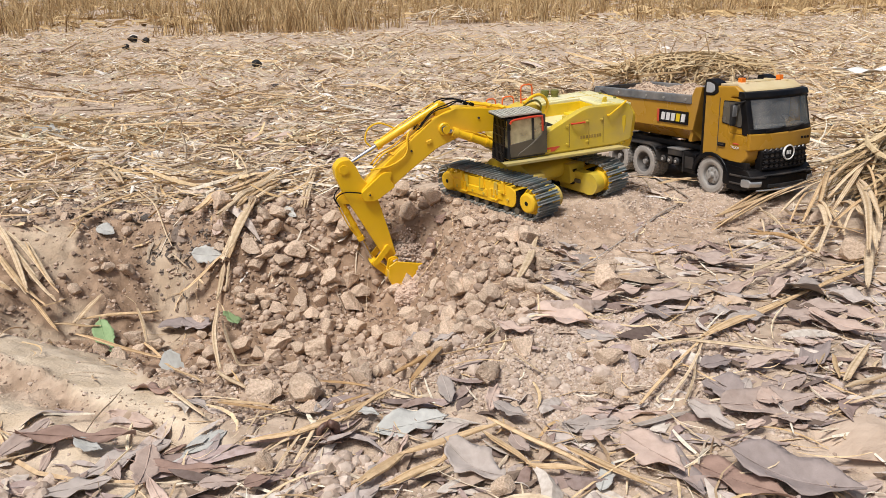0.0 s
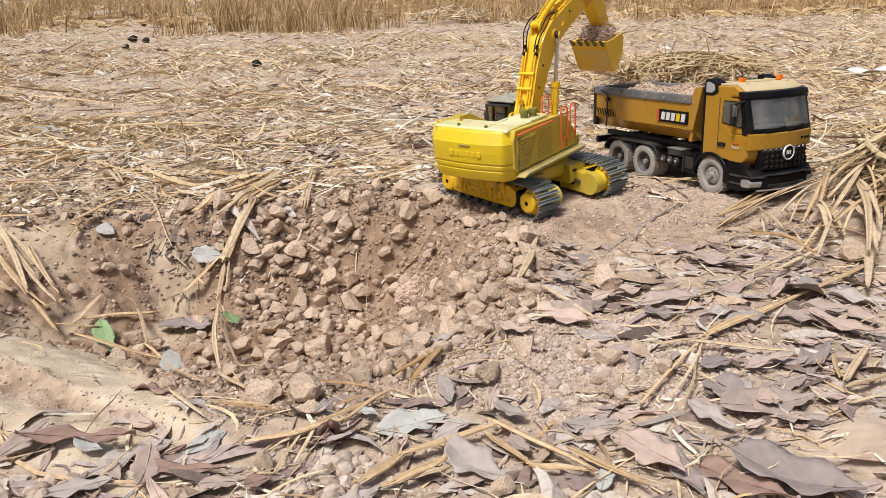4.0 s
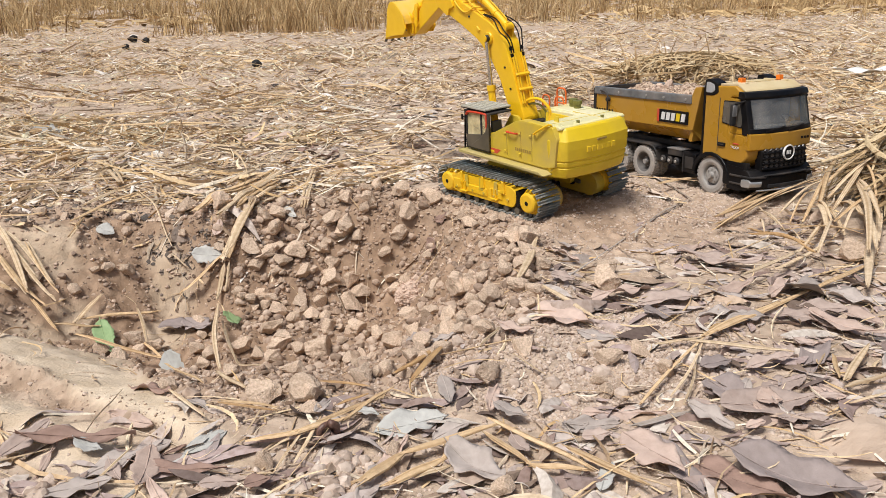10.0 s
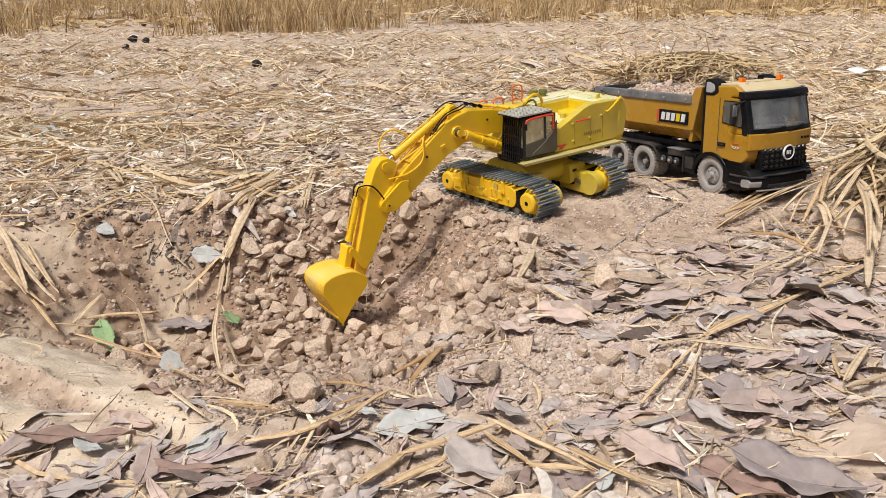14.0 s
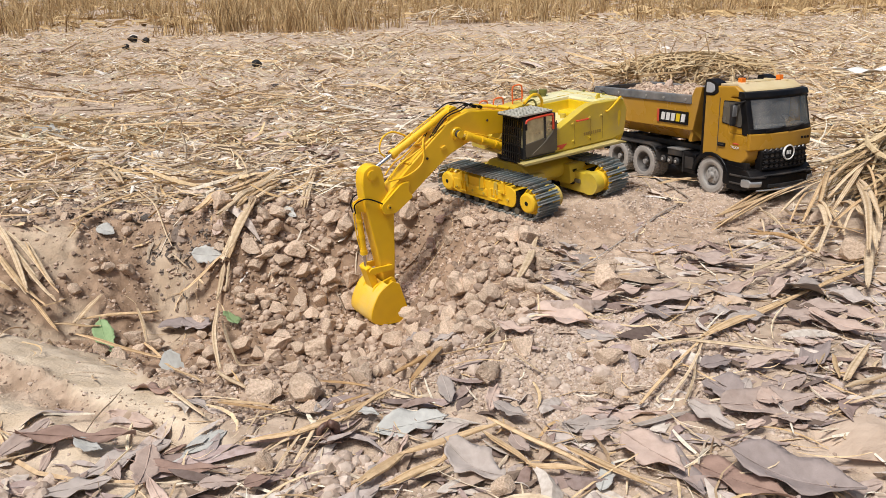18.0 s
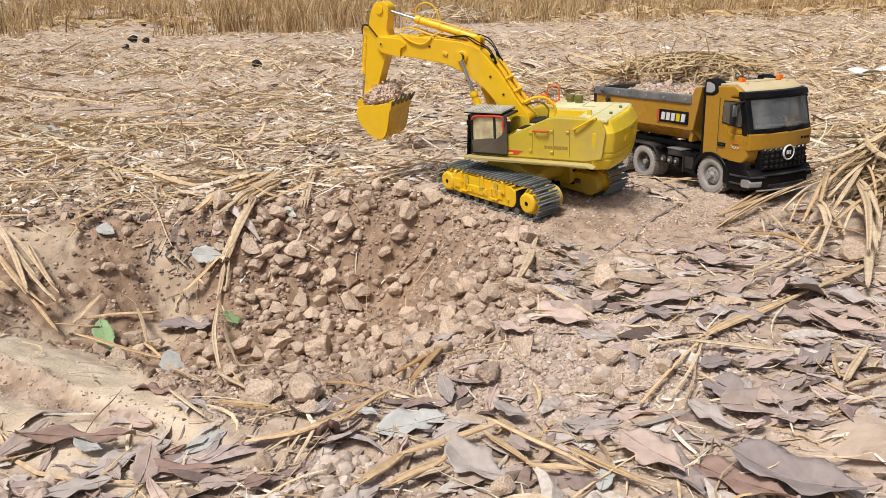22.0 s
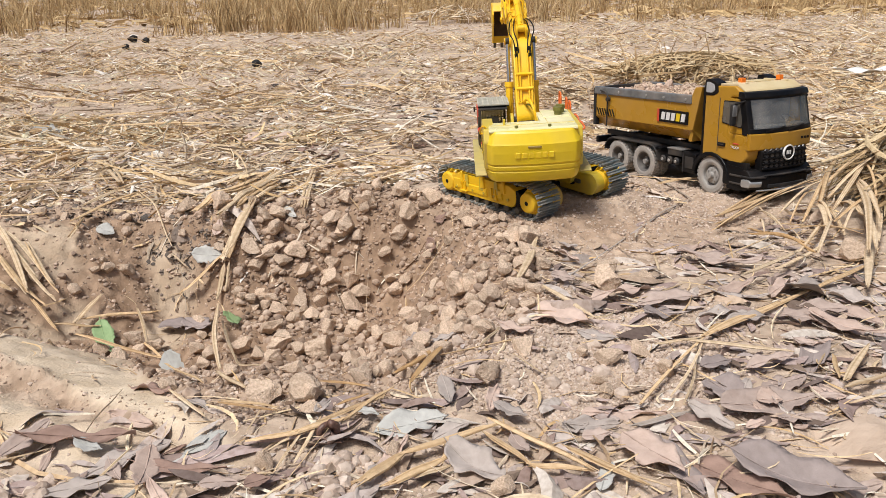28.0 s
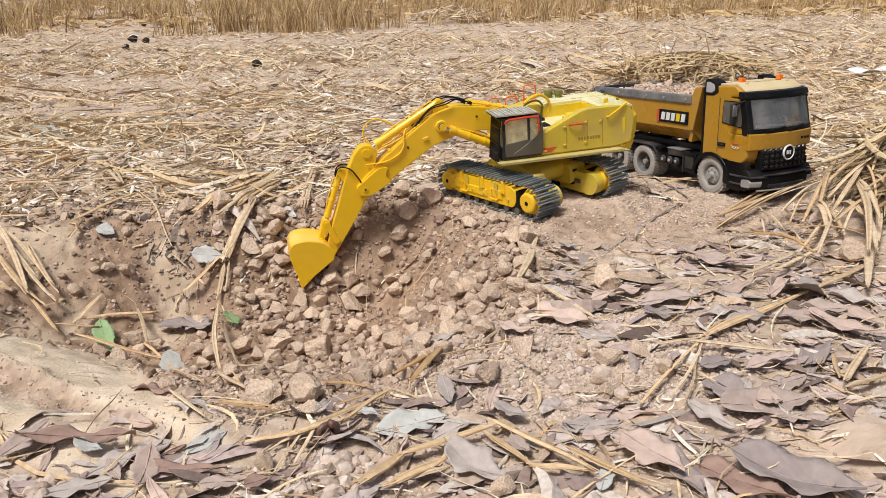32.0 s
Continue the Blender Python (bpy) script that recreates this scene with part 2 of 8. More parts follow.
def on_pad(x, y):
    """1 where the machines press the soil flat."""
    k = 0.0
    for m, cx, hx, hy in PADS:
        d = m.inverted() @ Vector((float(x), float(y), 0))
        if abs(d.x - cx) < hx + 0.02 and abs(d.y) < hy + 0.02:
            k = 1.0
    return k


def ledge_line(x):
    """Where the clay bank breaks off towards the camera."""
    return 0.716 - 0.68 * (x + 0.295)


def ledge_share(x, y):
    """1 on the crumbled strip of darker soil below the clay bank."""
    wob = 0.03 * fbm(x, y, 0.06, 3, 95)
    d = ledge_line(x) - y + wob
    wide = 0.012 + 0.034 * smooth(-0.30, -0.60, x)
    return smooth(-0.010, 0.004, d) * (1 - smooth(wide, wide + 0.025, d)) * smooth(-1.10, -0.85, x) * (1 - smooth(-0.30, -0.25, x))


def bank_side(x, y):
    """1 on the near side of the pit's rim: the clay bank, its broken edge and the shelf below."""
    return smooth(-0.02, 0.02, np.maximum(0.717 - 1.18 * (x + 0.257), 0.80 - 1.75 * (x + 0.33)) - y) * (1 - smooth(-0.30, -0.24, x)) * smooth(-1.2, -0.95, x) * (1 - smooth(1.02, 1.12, y))


def clay_share(x, y):
    """1 on the smooth bank of bare clay that slopes into the pit."""
    wob = 0.05 * fbm(x, y, 0.09, 3, 91)
    inner, outer = np.maximum(0.717 - 1.18 * (x + 0.257), 0.80 - 1.75 * (x + 0.33)), ledge_line(x)
    bank = smooth(-0.015, 0.03, inner - y + wob) * smooth(-0.012, 0.012, y - outer + 0.6 * wob) * smooth(-1.15, -0.95, x) * (1 - smooth(1.00, 1.12, y + wob))
    shelf = ledge_line(x) - y + 0.7 * wob
    shelf = smooth(0.040, 0.070, shelf) * (1 - smooth(0.10, 0.16, shelf)) * bank_side(x, y)
    wall = 9.0
    for cx, cy, rx, ry in ((-0.76, 1.40, 0.10, 0.07), (-0.53, 1.42, 0.06, 0.06), (-0.515, 1.31, 0.05, 0.08), (-0.70, 1.20, 0.05, 0.04), (-0.37, 0.716, 0.055, 0.016), (-0.48, 0.745, 0.05, 0.020), (-0.66, 1.27, 0.05, 0.04), (-0.56, 1.46, 0.05, 0.03)):
        wall = np.minimum(wall, np.hypot((x - cx) / rx, (y - cy) / ry))
    wall = wall + 0.5 * fbm(x, y, 0.05, 3, 92)
    return np.maximum(np.maximum(bank, 0.8 * shelf), 0.50 * (1 - smooth(0.5, 1.2, wall)))


def fine_height(x, y):
    """Crumbs and small lumps, strongest in the dug soil."""
    s, th = pit_share(x, y)
    dug = 1 - smooth(0.75, 1.2, s)
    lump = np.maximum(0, fbm(x, y, 0.05, 4, 41))
    clay = clay_share(x, y)
    near = 1 - smooth(2.0, 5.0, np.hypot(x, y))
    ridge = 1 - np.abs(fbm(x, y, 0.030, 3, 45)) * 2.2
    grit = np.abs(fbm(x, y, 0.013, 2, 52))
    rough = bump_at(x, y, 0.30, 1.36, 0.26, 0.12) + 0.6 * bump_at(x, y, 0.50, 1.52, 0.16, 0.14)
    dug = np.maximum(dug, 0.45 * np.minimum(1.0, rough))
    out = (0.005 + 0.013 * dug) * lump + (0.0045 * fbm(x, y, 0.014, 3, 51) + 0.010 * dug * ridge + (0.003 + 0.007 * dug) * grit) * near
    ledge = ledge_share(x, y)
    out = out * (1 - 0.6 * ledge) + ledge * (0.004 * lump + 0.007 * ridge + 0.016 * grit - 0.006)
    for m, cx, hx, hy in PADS:
        k = np.hypot(x - m.translation.x - 0.0, y - m.translation.y)
        out = out * (0.55 + 0.45 * smooth(0.12, 0.24, k))
    return out * (1 - 0.88 * clay)


def ground_at(x, y):
    a, b = np.array([float(x)]), np.array([float(y)])
    return float((ground_height(a, b) + fine_height(a, b))[0])
def axis(lo, hi, step, reach, grow):
    v = list(np.arange(lo, hi + step / 2, step))
    s = step
    while v[-1] < reach:
        s *= grow
        v.append(v[-1] + s)
    s = step
    while v[0] > -reach:
        s *= grow
        v.insert(0, v[0] - s)
    return np.array(v)


def grid_mesh(name, xs, ys, zfun):
    X, Y = np.meshgrid(xs, ys)
    Z = zfun(X.ravel(), Y.ravel())
    nx, ny = len(xs), len(ys)
    i = (np.arange(ny - 1)[:, None] * nx + np.arange(nx - 1)[None, :]).ravel()
    quads = np.stack([i, i + 1, i + 1 + nx, i + nx], 1)
    me = bpy.data.meshes.new(name)
    me.vertices.add(nx * ny)
    me.vertices.foreach_set("co", np.stack([X.ravel(), Y.ravel(), Z], 1).ravel())
    me.loops.add(quads.size)
    me.loops.foreach_set("vertex_index", quads.ravel())
    me.polygons.add(len(quads))
    me.polygons.foreach_set("loop_start", np.arange(0, quads.size, 4))
    me.polygons.foreach_set("use_smooth", np.ones(len(quads), bool))
    me.update(calc_edges=True)
    return me


sheet = grid_mesh("ground", axis(-1.0, 1.1, 0.0050, 400, 1.09), axis(0.52, 2.0, 0.0050, 400, 1.05), lambda x, y: ground_height(x, y) + fine_height(x, y))
co = np.empty(len(sheet.vertices) * 3, np.float32)
sheet.vertices.foreach_get("co", co)
sheet.attributes.new("clay", "FLOAT", "POINT").data.foreach_set("value", clay_share(co[0::3].astype(float), co[1::3].astype(float)).astype(np.float32))
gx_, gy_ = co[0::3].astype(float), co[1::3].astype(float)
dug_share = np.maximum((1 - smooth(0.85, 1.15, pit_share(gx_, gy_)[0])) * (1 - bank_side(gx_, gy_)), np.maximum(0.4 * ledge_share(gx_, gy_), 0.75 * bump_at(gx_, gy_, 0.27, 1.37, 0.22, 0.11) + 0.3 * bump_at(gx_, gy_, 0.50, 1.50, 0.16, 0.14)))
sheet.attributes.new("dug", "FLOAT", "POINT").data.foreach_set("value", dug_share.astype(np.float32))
sheet.materials.append(M_SOIL)
tagged(new("ground", sheet), "dry pinkish-tan farm soil with a freshly dug pit", "ground", kind="structure")
# ---- small builders ----
def part(name, bm, mat, parent, label="", smooth_faces=False):
    """Links a bmesh as one mesh object under a thing or a part."""
    me = bpy.data.meshes.new(name)
    bmesh.ops.recalc_face_normals(bm, faces=bm.faces)
    bm.to_mesh(me)
    bm.free()
    me.materials.append(mat)
    if smooth_faces:
        for p in me.polygons:
            p.use_smooth = True
    ob = new(name, me)
    ob.parent = parent
    if label:
        ob["label"] = label
    return ob


def piece(name, mesh, parent, m):
    ob = new(name, mesh)
    ob.parent = parent
    ob.matrix_basis = m
    return ob


def box(x0, x1, y0, y1, z0, z1, bevel=0.002, seg=2, bm=None):
    own = bmesh.new()
    bmesh.ops.create_cube(own, size=1.0)
    for v in own.verts:
        v.co = Vector(((x0 + x1) / 2 + v.co.x * (x1 - x0), (y0 + y1) / 2 + v.co.y * (y1 - y0), (z0 + z1) / 2 + v.co.z * (z1 - z0)))
    if bevel:
        bmesh.ops.bevel(own, geom=own.edges[:], offset=bevel, segments=seg, affect="EDGES", profile=0.6)
    return joined(bm, own)


def joined(bm, own):
    if bm is None:
        return own
    me = bpy.data.meshes.new("t")
    own.to_mesh(me)
    own.free()
    bm.from_mesh(me)
    bpy.data.meshes.remove(me)
    return bm


def prism(profile, y0, y1, bevel=0.0015, seg=2, bm=None, taper=None):
    """A side profile of (x, z) points drawn out from y0 to y1."""
    own = bmesh.new()
    a = [own.verts.new((x, y0, z)) for x, z in profile]
    b = [own.verts.new((x, y1, z)) for x, z in profile]
    own.faces.new(a)
    own.faces.new(b[::-1])
    k = len(a)
    for i in range(k):
        own.faces.new((a[i], b[i], b[(i + 1) % k], a[(i + 1) % k]))
    bmesh.ops.recalc_face_normals(own, faces=own.faces)
    if bevel:
        sharp = [e for e in own.edges if len(e.link_faces) == 2 and e.calc_face_angle() > 0.5]
        bmesh.ops.bevel(own, geom=sharp, offset=bevel, segments=seg, affect="EDGES", profile=0.6)
    return joined(bm, own)


def rod(p, q, r, sides=16, bm=None, r2=None, caps=True):
    p, q = Vector(p), Vector(q)
    own = bmesh.new()
    bmesh.ops.create_cone(own, cap_ends=caps, segments=sides, radius1=r, radius2=r if r2 is None else r2, depth=(q - p).length)
    turn = (q - p).to_track_quat("Z", "Y").to_matrix().to_4x4()
    bmesh.ops.transform(own, matrix=Matrix.Translation((p + q) / 2) @ turn, verts=own.verts)
    return joined(bm, own)


def lathe(profile, sides=32, fill=False, bm=None):
    """A ring shape from (radius, offset) points, turned about the y axis."""
    own = bmesh.new()
    rings = []
    for i in range(sides):
        a = 2 * math.pi * i / sides
        rings.append([own.verts.new((r * math.cos(a), o, r * math.sin(a))) for r, o in profile])
    for i in range(sides):
        u, w = rings[i], rings[(i + 1) % sides]
        for j in range(len(profile) - 1):
            own.faces.new((u[j], u[j + 1], w[j + 1], w[j]))
    own.faces.ensure_lookup_table()
    bmesh.ops.remove_doubles(own, verts=own.verts, dist=1e-6)
    if fill:
        bmesh.ops.holes_fill(own, edges=own.edges[:], sides=0)
    return joined(bm, own)


def tube(points, r, sides=8, bm=None):
    """A bent pipe or hose through the points."""
    own = bmesh.new()
    pts = [Vector(p) for p in points]
    rings = []
    for i, p in enumerate(pts):
        d = (pts[min(i + 1, len(pts) - 1)] - pts[max(i - 1, 0)]).normalized()
        up = Vector((0, 1, 0)) if abs(d.y) < 0.9 else Vector((1, 0, 0))
        u = d.cross(up).normalized()
        v = d.cross(u)
        rings.append([own.verts.new(p + r * (math.cos(2 * math.pi * k / sides) * u + math.sin(2 * math.pi * k / sides) * v)) for k in range(sides)])
    for a, b in zip(rings, rings[1:]):
        for k in range(sides):
            own.faces.new((a[k], a[(k + 1) % sides], b[(k + 1) % sides], b[k]))
    own.faces.new(rings[0])
    own.faces.new(rings[-1][::-1])
    return joined(bm, own)


def curve(points, steps=6):
    """A smooth line through the points (Catmull-Rom)."""
    p = [Vector(v) for v in points]
    p = [2 * p[0] - p[1]] + p + [2 * p[-1] - p[-2]]
    out = []
    for i in range(1, len(p) - 2):
        for k in range(steps):
            t = k / steps
            a, b, c, d = p[i - 1:i + 3]
            out.append(0.5 * (2 * b + (c - a) * t + (2 * a - 5 * b + 4 * c - d) * t * t + (3 * b - a - 3 * c + d) * t ** 3))
    return out + [p[-2]]


def rounded(profile, r=0.004, n=3):
    """Rounds the corners of a side profile."""
    out = []
    k = len(profile)
    for i in range(k):
        a, b, c = (Vector(profile[j % k]) for j in (i - 1, i, i + 1))
        u, w = (a - b), (c - b)
        d = min(r, u.length * 0.45, w.length * 0.45)
        p, q = b + u.normalized() * d, b + w.normalized() * d
        for j in range(n + 1):
            t = j / n
            out.append(tuple((1 - t) ** 2 * p + 2 * t * (1 - t) * b + t * t * q))
    return out


def thing(name, label, category, m, group="", kind=""):
    ob = tagged(new(name), label, category, group, kind)
    ob.matrix_basis = m
    ob.empty_display_size = 0.05
    return ob
# ---- the toy excavator ----
BASE_YAW = -51.53
excavator = thing("toy_excavator", "dusty yellow toy excavator on black crawler tracks at the pit", "toy excavator", EXCAVATOR_POSE)


def crawler(side):
    """One crawler: frame, wheels, hub and the belt of shoes. side: -1 or 1."""
    yc, x0, x1, zc, r = side * 0.100, -0.104, 0.132, 0.034, 0.030
    o = side
    frame_bm = prism(rounded([(-0.112, 0.022), (-0.085, 0.016), (0.105, 0.016), (0.116, 0.026), (0.116, 0.050), (0.095, 0.058), (-0.085, 0.058), (-0.116, 0.048)], 0.006), yc - 0.0255, yc + 0.0255, 0.0015)
    fr = part("track_frame", frame_bm, M_YELLOW, excavator)
    fr.matrix_basis = Matrix.Translation((0.0022, 0, 0)) @ Matrix.Diagonal((0.843, 1, 1, 1))
    for face in (-1, 1):
        y = yc + face * 0.0260
        bm = None
        for a, b, c, d in ((-0.10, -0.062, 0.026, 0.046), (-0.052, 0.02, 0.024, 0.040), (0.03, 0.072, 0.026, 0.044)):
            bm = box(a, b, y - 0.0016, y + 0.0016, c, d, 0.001, 1, bm)
        part("side_plate", bm, M_YELLOW, fr)
        for x in (-0.052, 0.0, 0.052):
            part("bracket", prism(rounded([(x - 0.008, 0.034), (x + 0.008, 0.034), (x + 0.005, 0.060), (x - 0.005, 0.060)], 0.002), y - 0.002, y + 0.003 * face + 0.002, 0.0006, 1), M_OLIVE, fr)
        for x in (-0.088, -0.03, 0.01, 0.045, 0.092):
            part("bolt", rod((x, y - 0.003, 0.030), (x, y + 0.003, 0.030), 0.0028, 10), M_OLIVE, fr)
    for i in range(7):
        x = -0.074 + i * 0.029
        part("track_roller", rod((x, yc - 0.0235, 0.0115), (x, yc + 0.0235, 0.0115), 0.0065, 16), M_DIRT, excavator)
    for x in (-0.070, 0.006, 0.076):
        part("guide_bracket", prism(rounded([(x - 0.007, 0.040), (x + 0.007, 0.040), (x + 0.004, 0.064), (x - 0.004, 0.064)], 0.002), yc + side * 0.0262 - 0.003, yc + side * 0.0262 + 0.003, 0.0008, 1), M_YELLOW, fr)
    for x, nm in ((x0, "idler_wheel"), (x1, "drive_sprocket")):
        w = part(nm, lathe([(0.006, -0.017), (0.022, -0.017), (0.0255, -0.012), (0.0255, 0.012), (0.022, 0.017), (0.006, 0.017)], 28, True), M_YELLOW, excavator)
        w.location = (x, yc, zc)
        for face in (-1, 1):
            hub = part("hub", lathe([(0.0, face * 0.0285), (0.0160, face * 0.0285), (0.0190, face * 0.0270), (0.0200, face * 0.024), (0.0200, face * 0.012)], 28), M_YELLOW, w)
            part("axle_pin", rod((0, face * 0.0280, 0), (0, face * 0.0291, 0), 0.0042, 14), M_BLACK, w)
    for x in (-0.06, 0.02, 0.085):
        part("carrier_roller", rod((x, yc - 0.012, 0.056), (x, yc + 0.012, 0.056), 0.005, 12), M_GREY, excavator)
    sy = yc + 0.0
    part("sprocket_guard", prism(rounded([(0.098, 0.018), (0.108, 0.020), (0.114, 0.034), (0.108, 0.050), (0.098, 0.052)], 0.004), sy - 0.0240, sy + 0.0240, 0.001), M_BLACK, excavator)
    # drive motor on the inner face of the sprocket, with its rounded cover
    yi0, yi1 = sorted((yc - side * 0.0285, yc - side * 0.050))
    motor = part("motor_housing", prism(rounded([(0.050, 0.010), (0.122, 0.008), (0.128, 0.050), (0.082, 0.052), (0.050, 0.044)], 0.004), yi0, yi1, 0.0015), M_OLIVE, excavator, "olive drive motor housing")
    part("motor_cover", rod((x1 - 0.004, yi0 - 0.001, zc - 0.004), (x1 - 0.004, yi1 + 0.001, zc - 0.004), 0.0225, 32), M_OLIVE, motor)
    part("motor_bar", box(0.058, 0.108, (yi0 if side > 0 else yi1) - 0.004, (yi0 if side > 0 else yi1) + 0.004, 0.028, 0.036, 0.0015), M_DIRT, motor)
    # step brackets on the outer face
    yo = yc + side * 0.0285
    for x in (-0.062, 0.046):
        st = part("step_bracket", box(x - 0.012, x + 0.012, yo - 0.003, yo + 0.003, 0.0225, 0.0265, 0.001, 1), M_YELLOW, fr)
        for k in (-0.007, 0.007):
            part("step_strut", prism(rounded([(x + k - 0.0022, 0.026), (x + k + 0.0022, 0.026), (x + k + 0.0012, 0.045), (x + k - 0.0012, 0.045)], 0.001), yo - 0.002, yo + 0.002, 0), M_YELLOW, st)
    # belt of shoes round both wheels
    straight, arc = x1 - x0, math.pi * r
    total, count = 2 * straight + 2 * arc, 56
    for i in range(count):
        d = (i + 0.5) * total / count
        if d < straight:
            m = pose(x0 + d, yc, zc + r + 0.0 + (0.004 if 0.03 < d < straight - 0.03 else 0.002) - 0.003 * math.sin(math.pi * d / straight), 0, 0, 0)
        elif d < straight + arc:
            a = (d - straight) / r
            m = pose(x1 + r * math.sin(a), yc, zc + r * math.cos(a), 0, math.degrees(a), 0)
        elif d < 2 * straight + arc:
            m = pose(x1 - (d - straight - arc), yc, zc - r, 0, 180, 0)
        else:
            a = (d - 2 * straight - arc) / r
            m = pose(x0 - r * math.sin(a), yc, zc - r * math.cos(a), 0, 180 + math.degrees(a), 0)
        piece("track_shoe", SHOE, excavator, m)


def shoe_mesh():
    """A grouser plate with its raised bar and the chain lug under it."""
    bm = prism([(-0.0040, 0.0), (0.0042, 0.0), (0.0044, 0.0020), (0.0041, 0.0048), (0.0028, 0.0048), (0.0022, 0.0020), (-0.0010, 0.0016), (-0.0016, 0.0034), (-0.0028, 0.0034), (-0.0034, 0.0014), (-0.0040, 0.0010)], -0.0285, 0.0285, 0)
    bm = box(-0.004, 0.004, -0.013, 0.013, -0.005, 0.0, 0, 1, bm)
    me = bpy.data.meshes.new("track_shoe")
    bm.to_mesh(me)
    bm.free()
    me.materials.append(M_STEEL)
    return me


SHOE = shoe_mesh()
crawler(-1)
crawler(1)
part("carbody", prism(rounded([(-0.055, 0.034), (0.06, 0.034), (0.075, 0.046), (0.075, 0.066), (0.045, 0.080), (-0.04, 0.080), (-0.055, 0.066)], 0.006), -0.062, 0.062, 0.003), M_OLIVE, excavator)
for sx in (-1, 1):
    for sy in (-1, 1):
        x = 0.012 + sx * 0.052
        y0, y1 = sorted((sy * 0.035, sy * 0.082))
        # the olive coat puts the shade under the upper structure into the arms
        part("carbody_arm", prism(rounded([(x - 0.026, 0.026), (x + 0.026, 0.026), (x + 0.030, 0.034), (x + 0.026, 0.066), (x - 0.026, 0.066), (x - 0.030, 0.034)], 0.004), y0, y1, 0.002), M_OLIVE, excavator)
# plain black block beside the carbody
part("travel_hose_box", box(0.078, 0.092, 0.042, 0.056, 0.024, 0.056, 0.002), M_BLACK, excavator)
part("slewing_ring", rod((0, 0, 0.078), (0, 0, 0.094), 0.058, 40), M_BLACK, excavator)

# -- the upper structure: its origin lies on the slewing axis --
upper_bm = prism(rounded([(-0.175, 0.0935), (0.060, 0.0935), (0.074, 0.098), (0.074, 0.102), (-0.185, 0.102)], 0.002), -0.086, 0.086, 0.001)
upper = part("upper_structure", upper_bm, M_OLIVE, excavator)


def up(name, bm, mat, label="", soft=False):
    return part(name, bm, mat, upper, label, soft)


def counterweight():
    """A heavy rounded block across the rear with two long grooves."""
    bm = bmesh.new()
    outline = []
    for y in np.linspace(-1, 1, 65):
        k = abs(y)
        back = -0.220 + 0.012 * k ** 2 + 0.030 * max(0, (k - 0.80) / 0.20) ** 2.2
        outline.append((back, y * 0.0905))
    outline = [(-0.168, -0.0885)] + outline + [(-0.168, 0.0885)]
    levels = [(0.0845, 0.87), (0.0875, 0.905), (0.096, 0.935), (0.1035, 0.955), (0.1050, 0.945), (0.1070, 0.945), (0.1085, 0.965), (0.1145, 0.975), (0.1160, 0.962), (0.1180, 0.962), (0.1195, 0.985), (0.139, 1.0), (0.155, 1.0), (0.1575, 0.985), (0.174, 0.90), (0.1775, 0.87)]
    rings = []
    for z, s in levels:
        rings.append([bm.verts.new((x if x > -0.17 else min(-0.17, -0.125 + (x + 0.125) * s), y * (1 - (1 - s) * 0.75), z)) for x, y in outline])
    for a, b in zip(rings, rings[1:]):
        for i in range(len(outline) - 1):
            bm.faces.new((a[i], a[i + 1], b[i + 1], b[i]))
        bm.faces.new((a[-1], a[0], b[0], b[-1]))
    bm.faces.new(rings[0])
    bm.faces.new(rings[-1])
    return bm


cw = up("counterweight", counterweight(), M_LEMON, "faded lemon-yellow rounded counterweight")
part("rear_plate", box(-0.2215, -0.2180, -0.012, 0.012, 0.149, 0.153, 0.0008, 1), M_BUFF, cw)
# maker's name on the rear: drawn as plain darker bars
for i in range(6):
    y = -0.030 + i * 0.012
    part("lettering_bar", box(-0.2203, -0.2170, y - 0.0045, y + 0.0045, 0.131, 0.141, 0.0006, 1), M_FADED, cw)
for y in (-0.030, 0.030):
    part("lifting_lug", rod((-0.190, y, 0.177), (-0.190, y, 0.1845), 0.0034, 10, None, 0.0030), M_FILTER, cw)
part("lifting_lug", prism(rounded([(-0.160, 0.179), (-0.148, 0.179), (-0.152, 0.190), (-0.159, 0.191)], 0.002), 0.048, 0.052, 0.0008), M_OLIVE, cw)
deck = up("engine_deck", prism(rounded([(-0.198, 0.174), (-0.138, 0.172), (-0.134, 0.176), (-0.138, 0.1805), (-0.192, 0.1805), (-0.199, 0.178)], 0.002), -0.080, 0.080, 0.0015), M_DECK, "engine deck, its yellow paled for sky glare")
part("deck_wing", prism(rounded([(-0.137, 0.172), (-0.050, 0.168), (-0.046, 0.173), (-0.050, 0.1785), (-0.137, 0.1800)], 0.002), -0.080, -0.018, 0.0012), M_DECK, deck)
part("hatch_line", box(-0.165, -0.164, -0.078, 0.078, 0.1798, 0.1812, 0.0004, 1), M_OLIVE, deck)
part("hatch_line", box(-0.185, -0.10, -0.030, -0.029, 0.1796, 0.1812, 0.0004, 1), M_OLIVE, deck)
# the bay: rear wall, inner wall and floor
bay = up("machine_bay_floor", box(-0.136, -0.012, -0.020, 0.070, 0.140, 0.150, 0.002), M_DECK, "floor of the machine bay in the glare-paled deck coat")
part("bay_rear_wall", box(-0.140, -0.134, -0.020, 0.070, 0.140, 0.1745, 0.0015), M_LEMON, bay)
part("bay_side_wall", box(-0.136, -0.046, -0.022, -0.017, 0.140, 0.1740, 0.0015), M_LEMON, bay)
part("bay_block", box(-0.120, -0.086, 0.002, 0.040, 0.150, 0.160, 0.003), M_LEMON, bay)
part("filler_cap", rod((-0.076, 0.030, 0.150), (-0.076, 0.030, 0.158), 0.006, 18), M_OLIVE, bay)
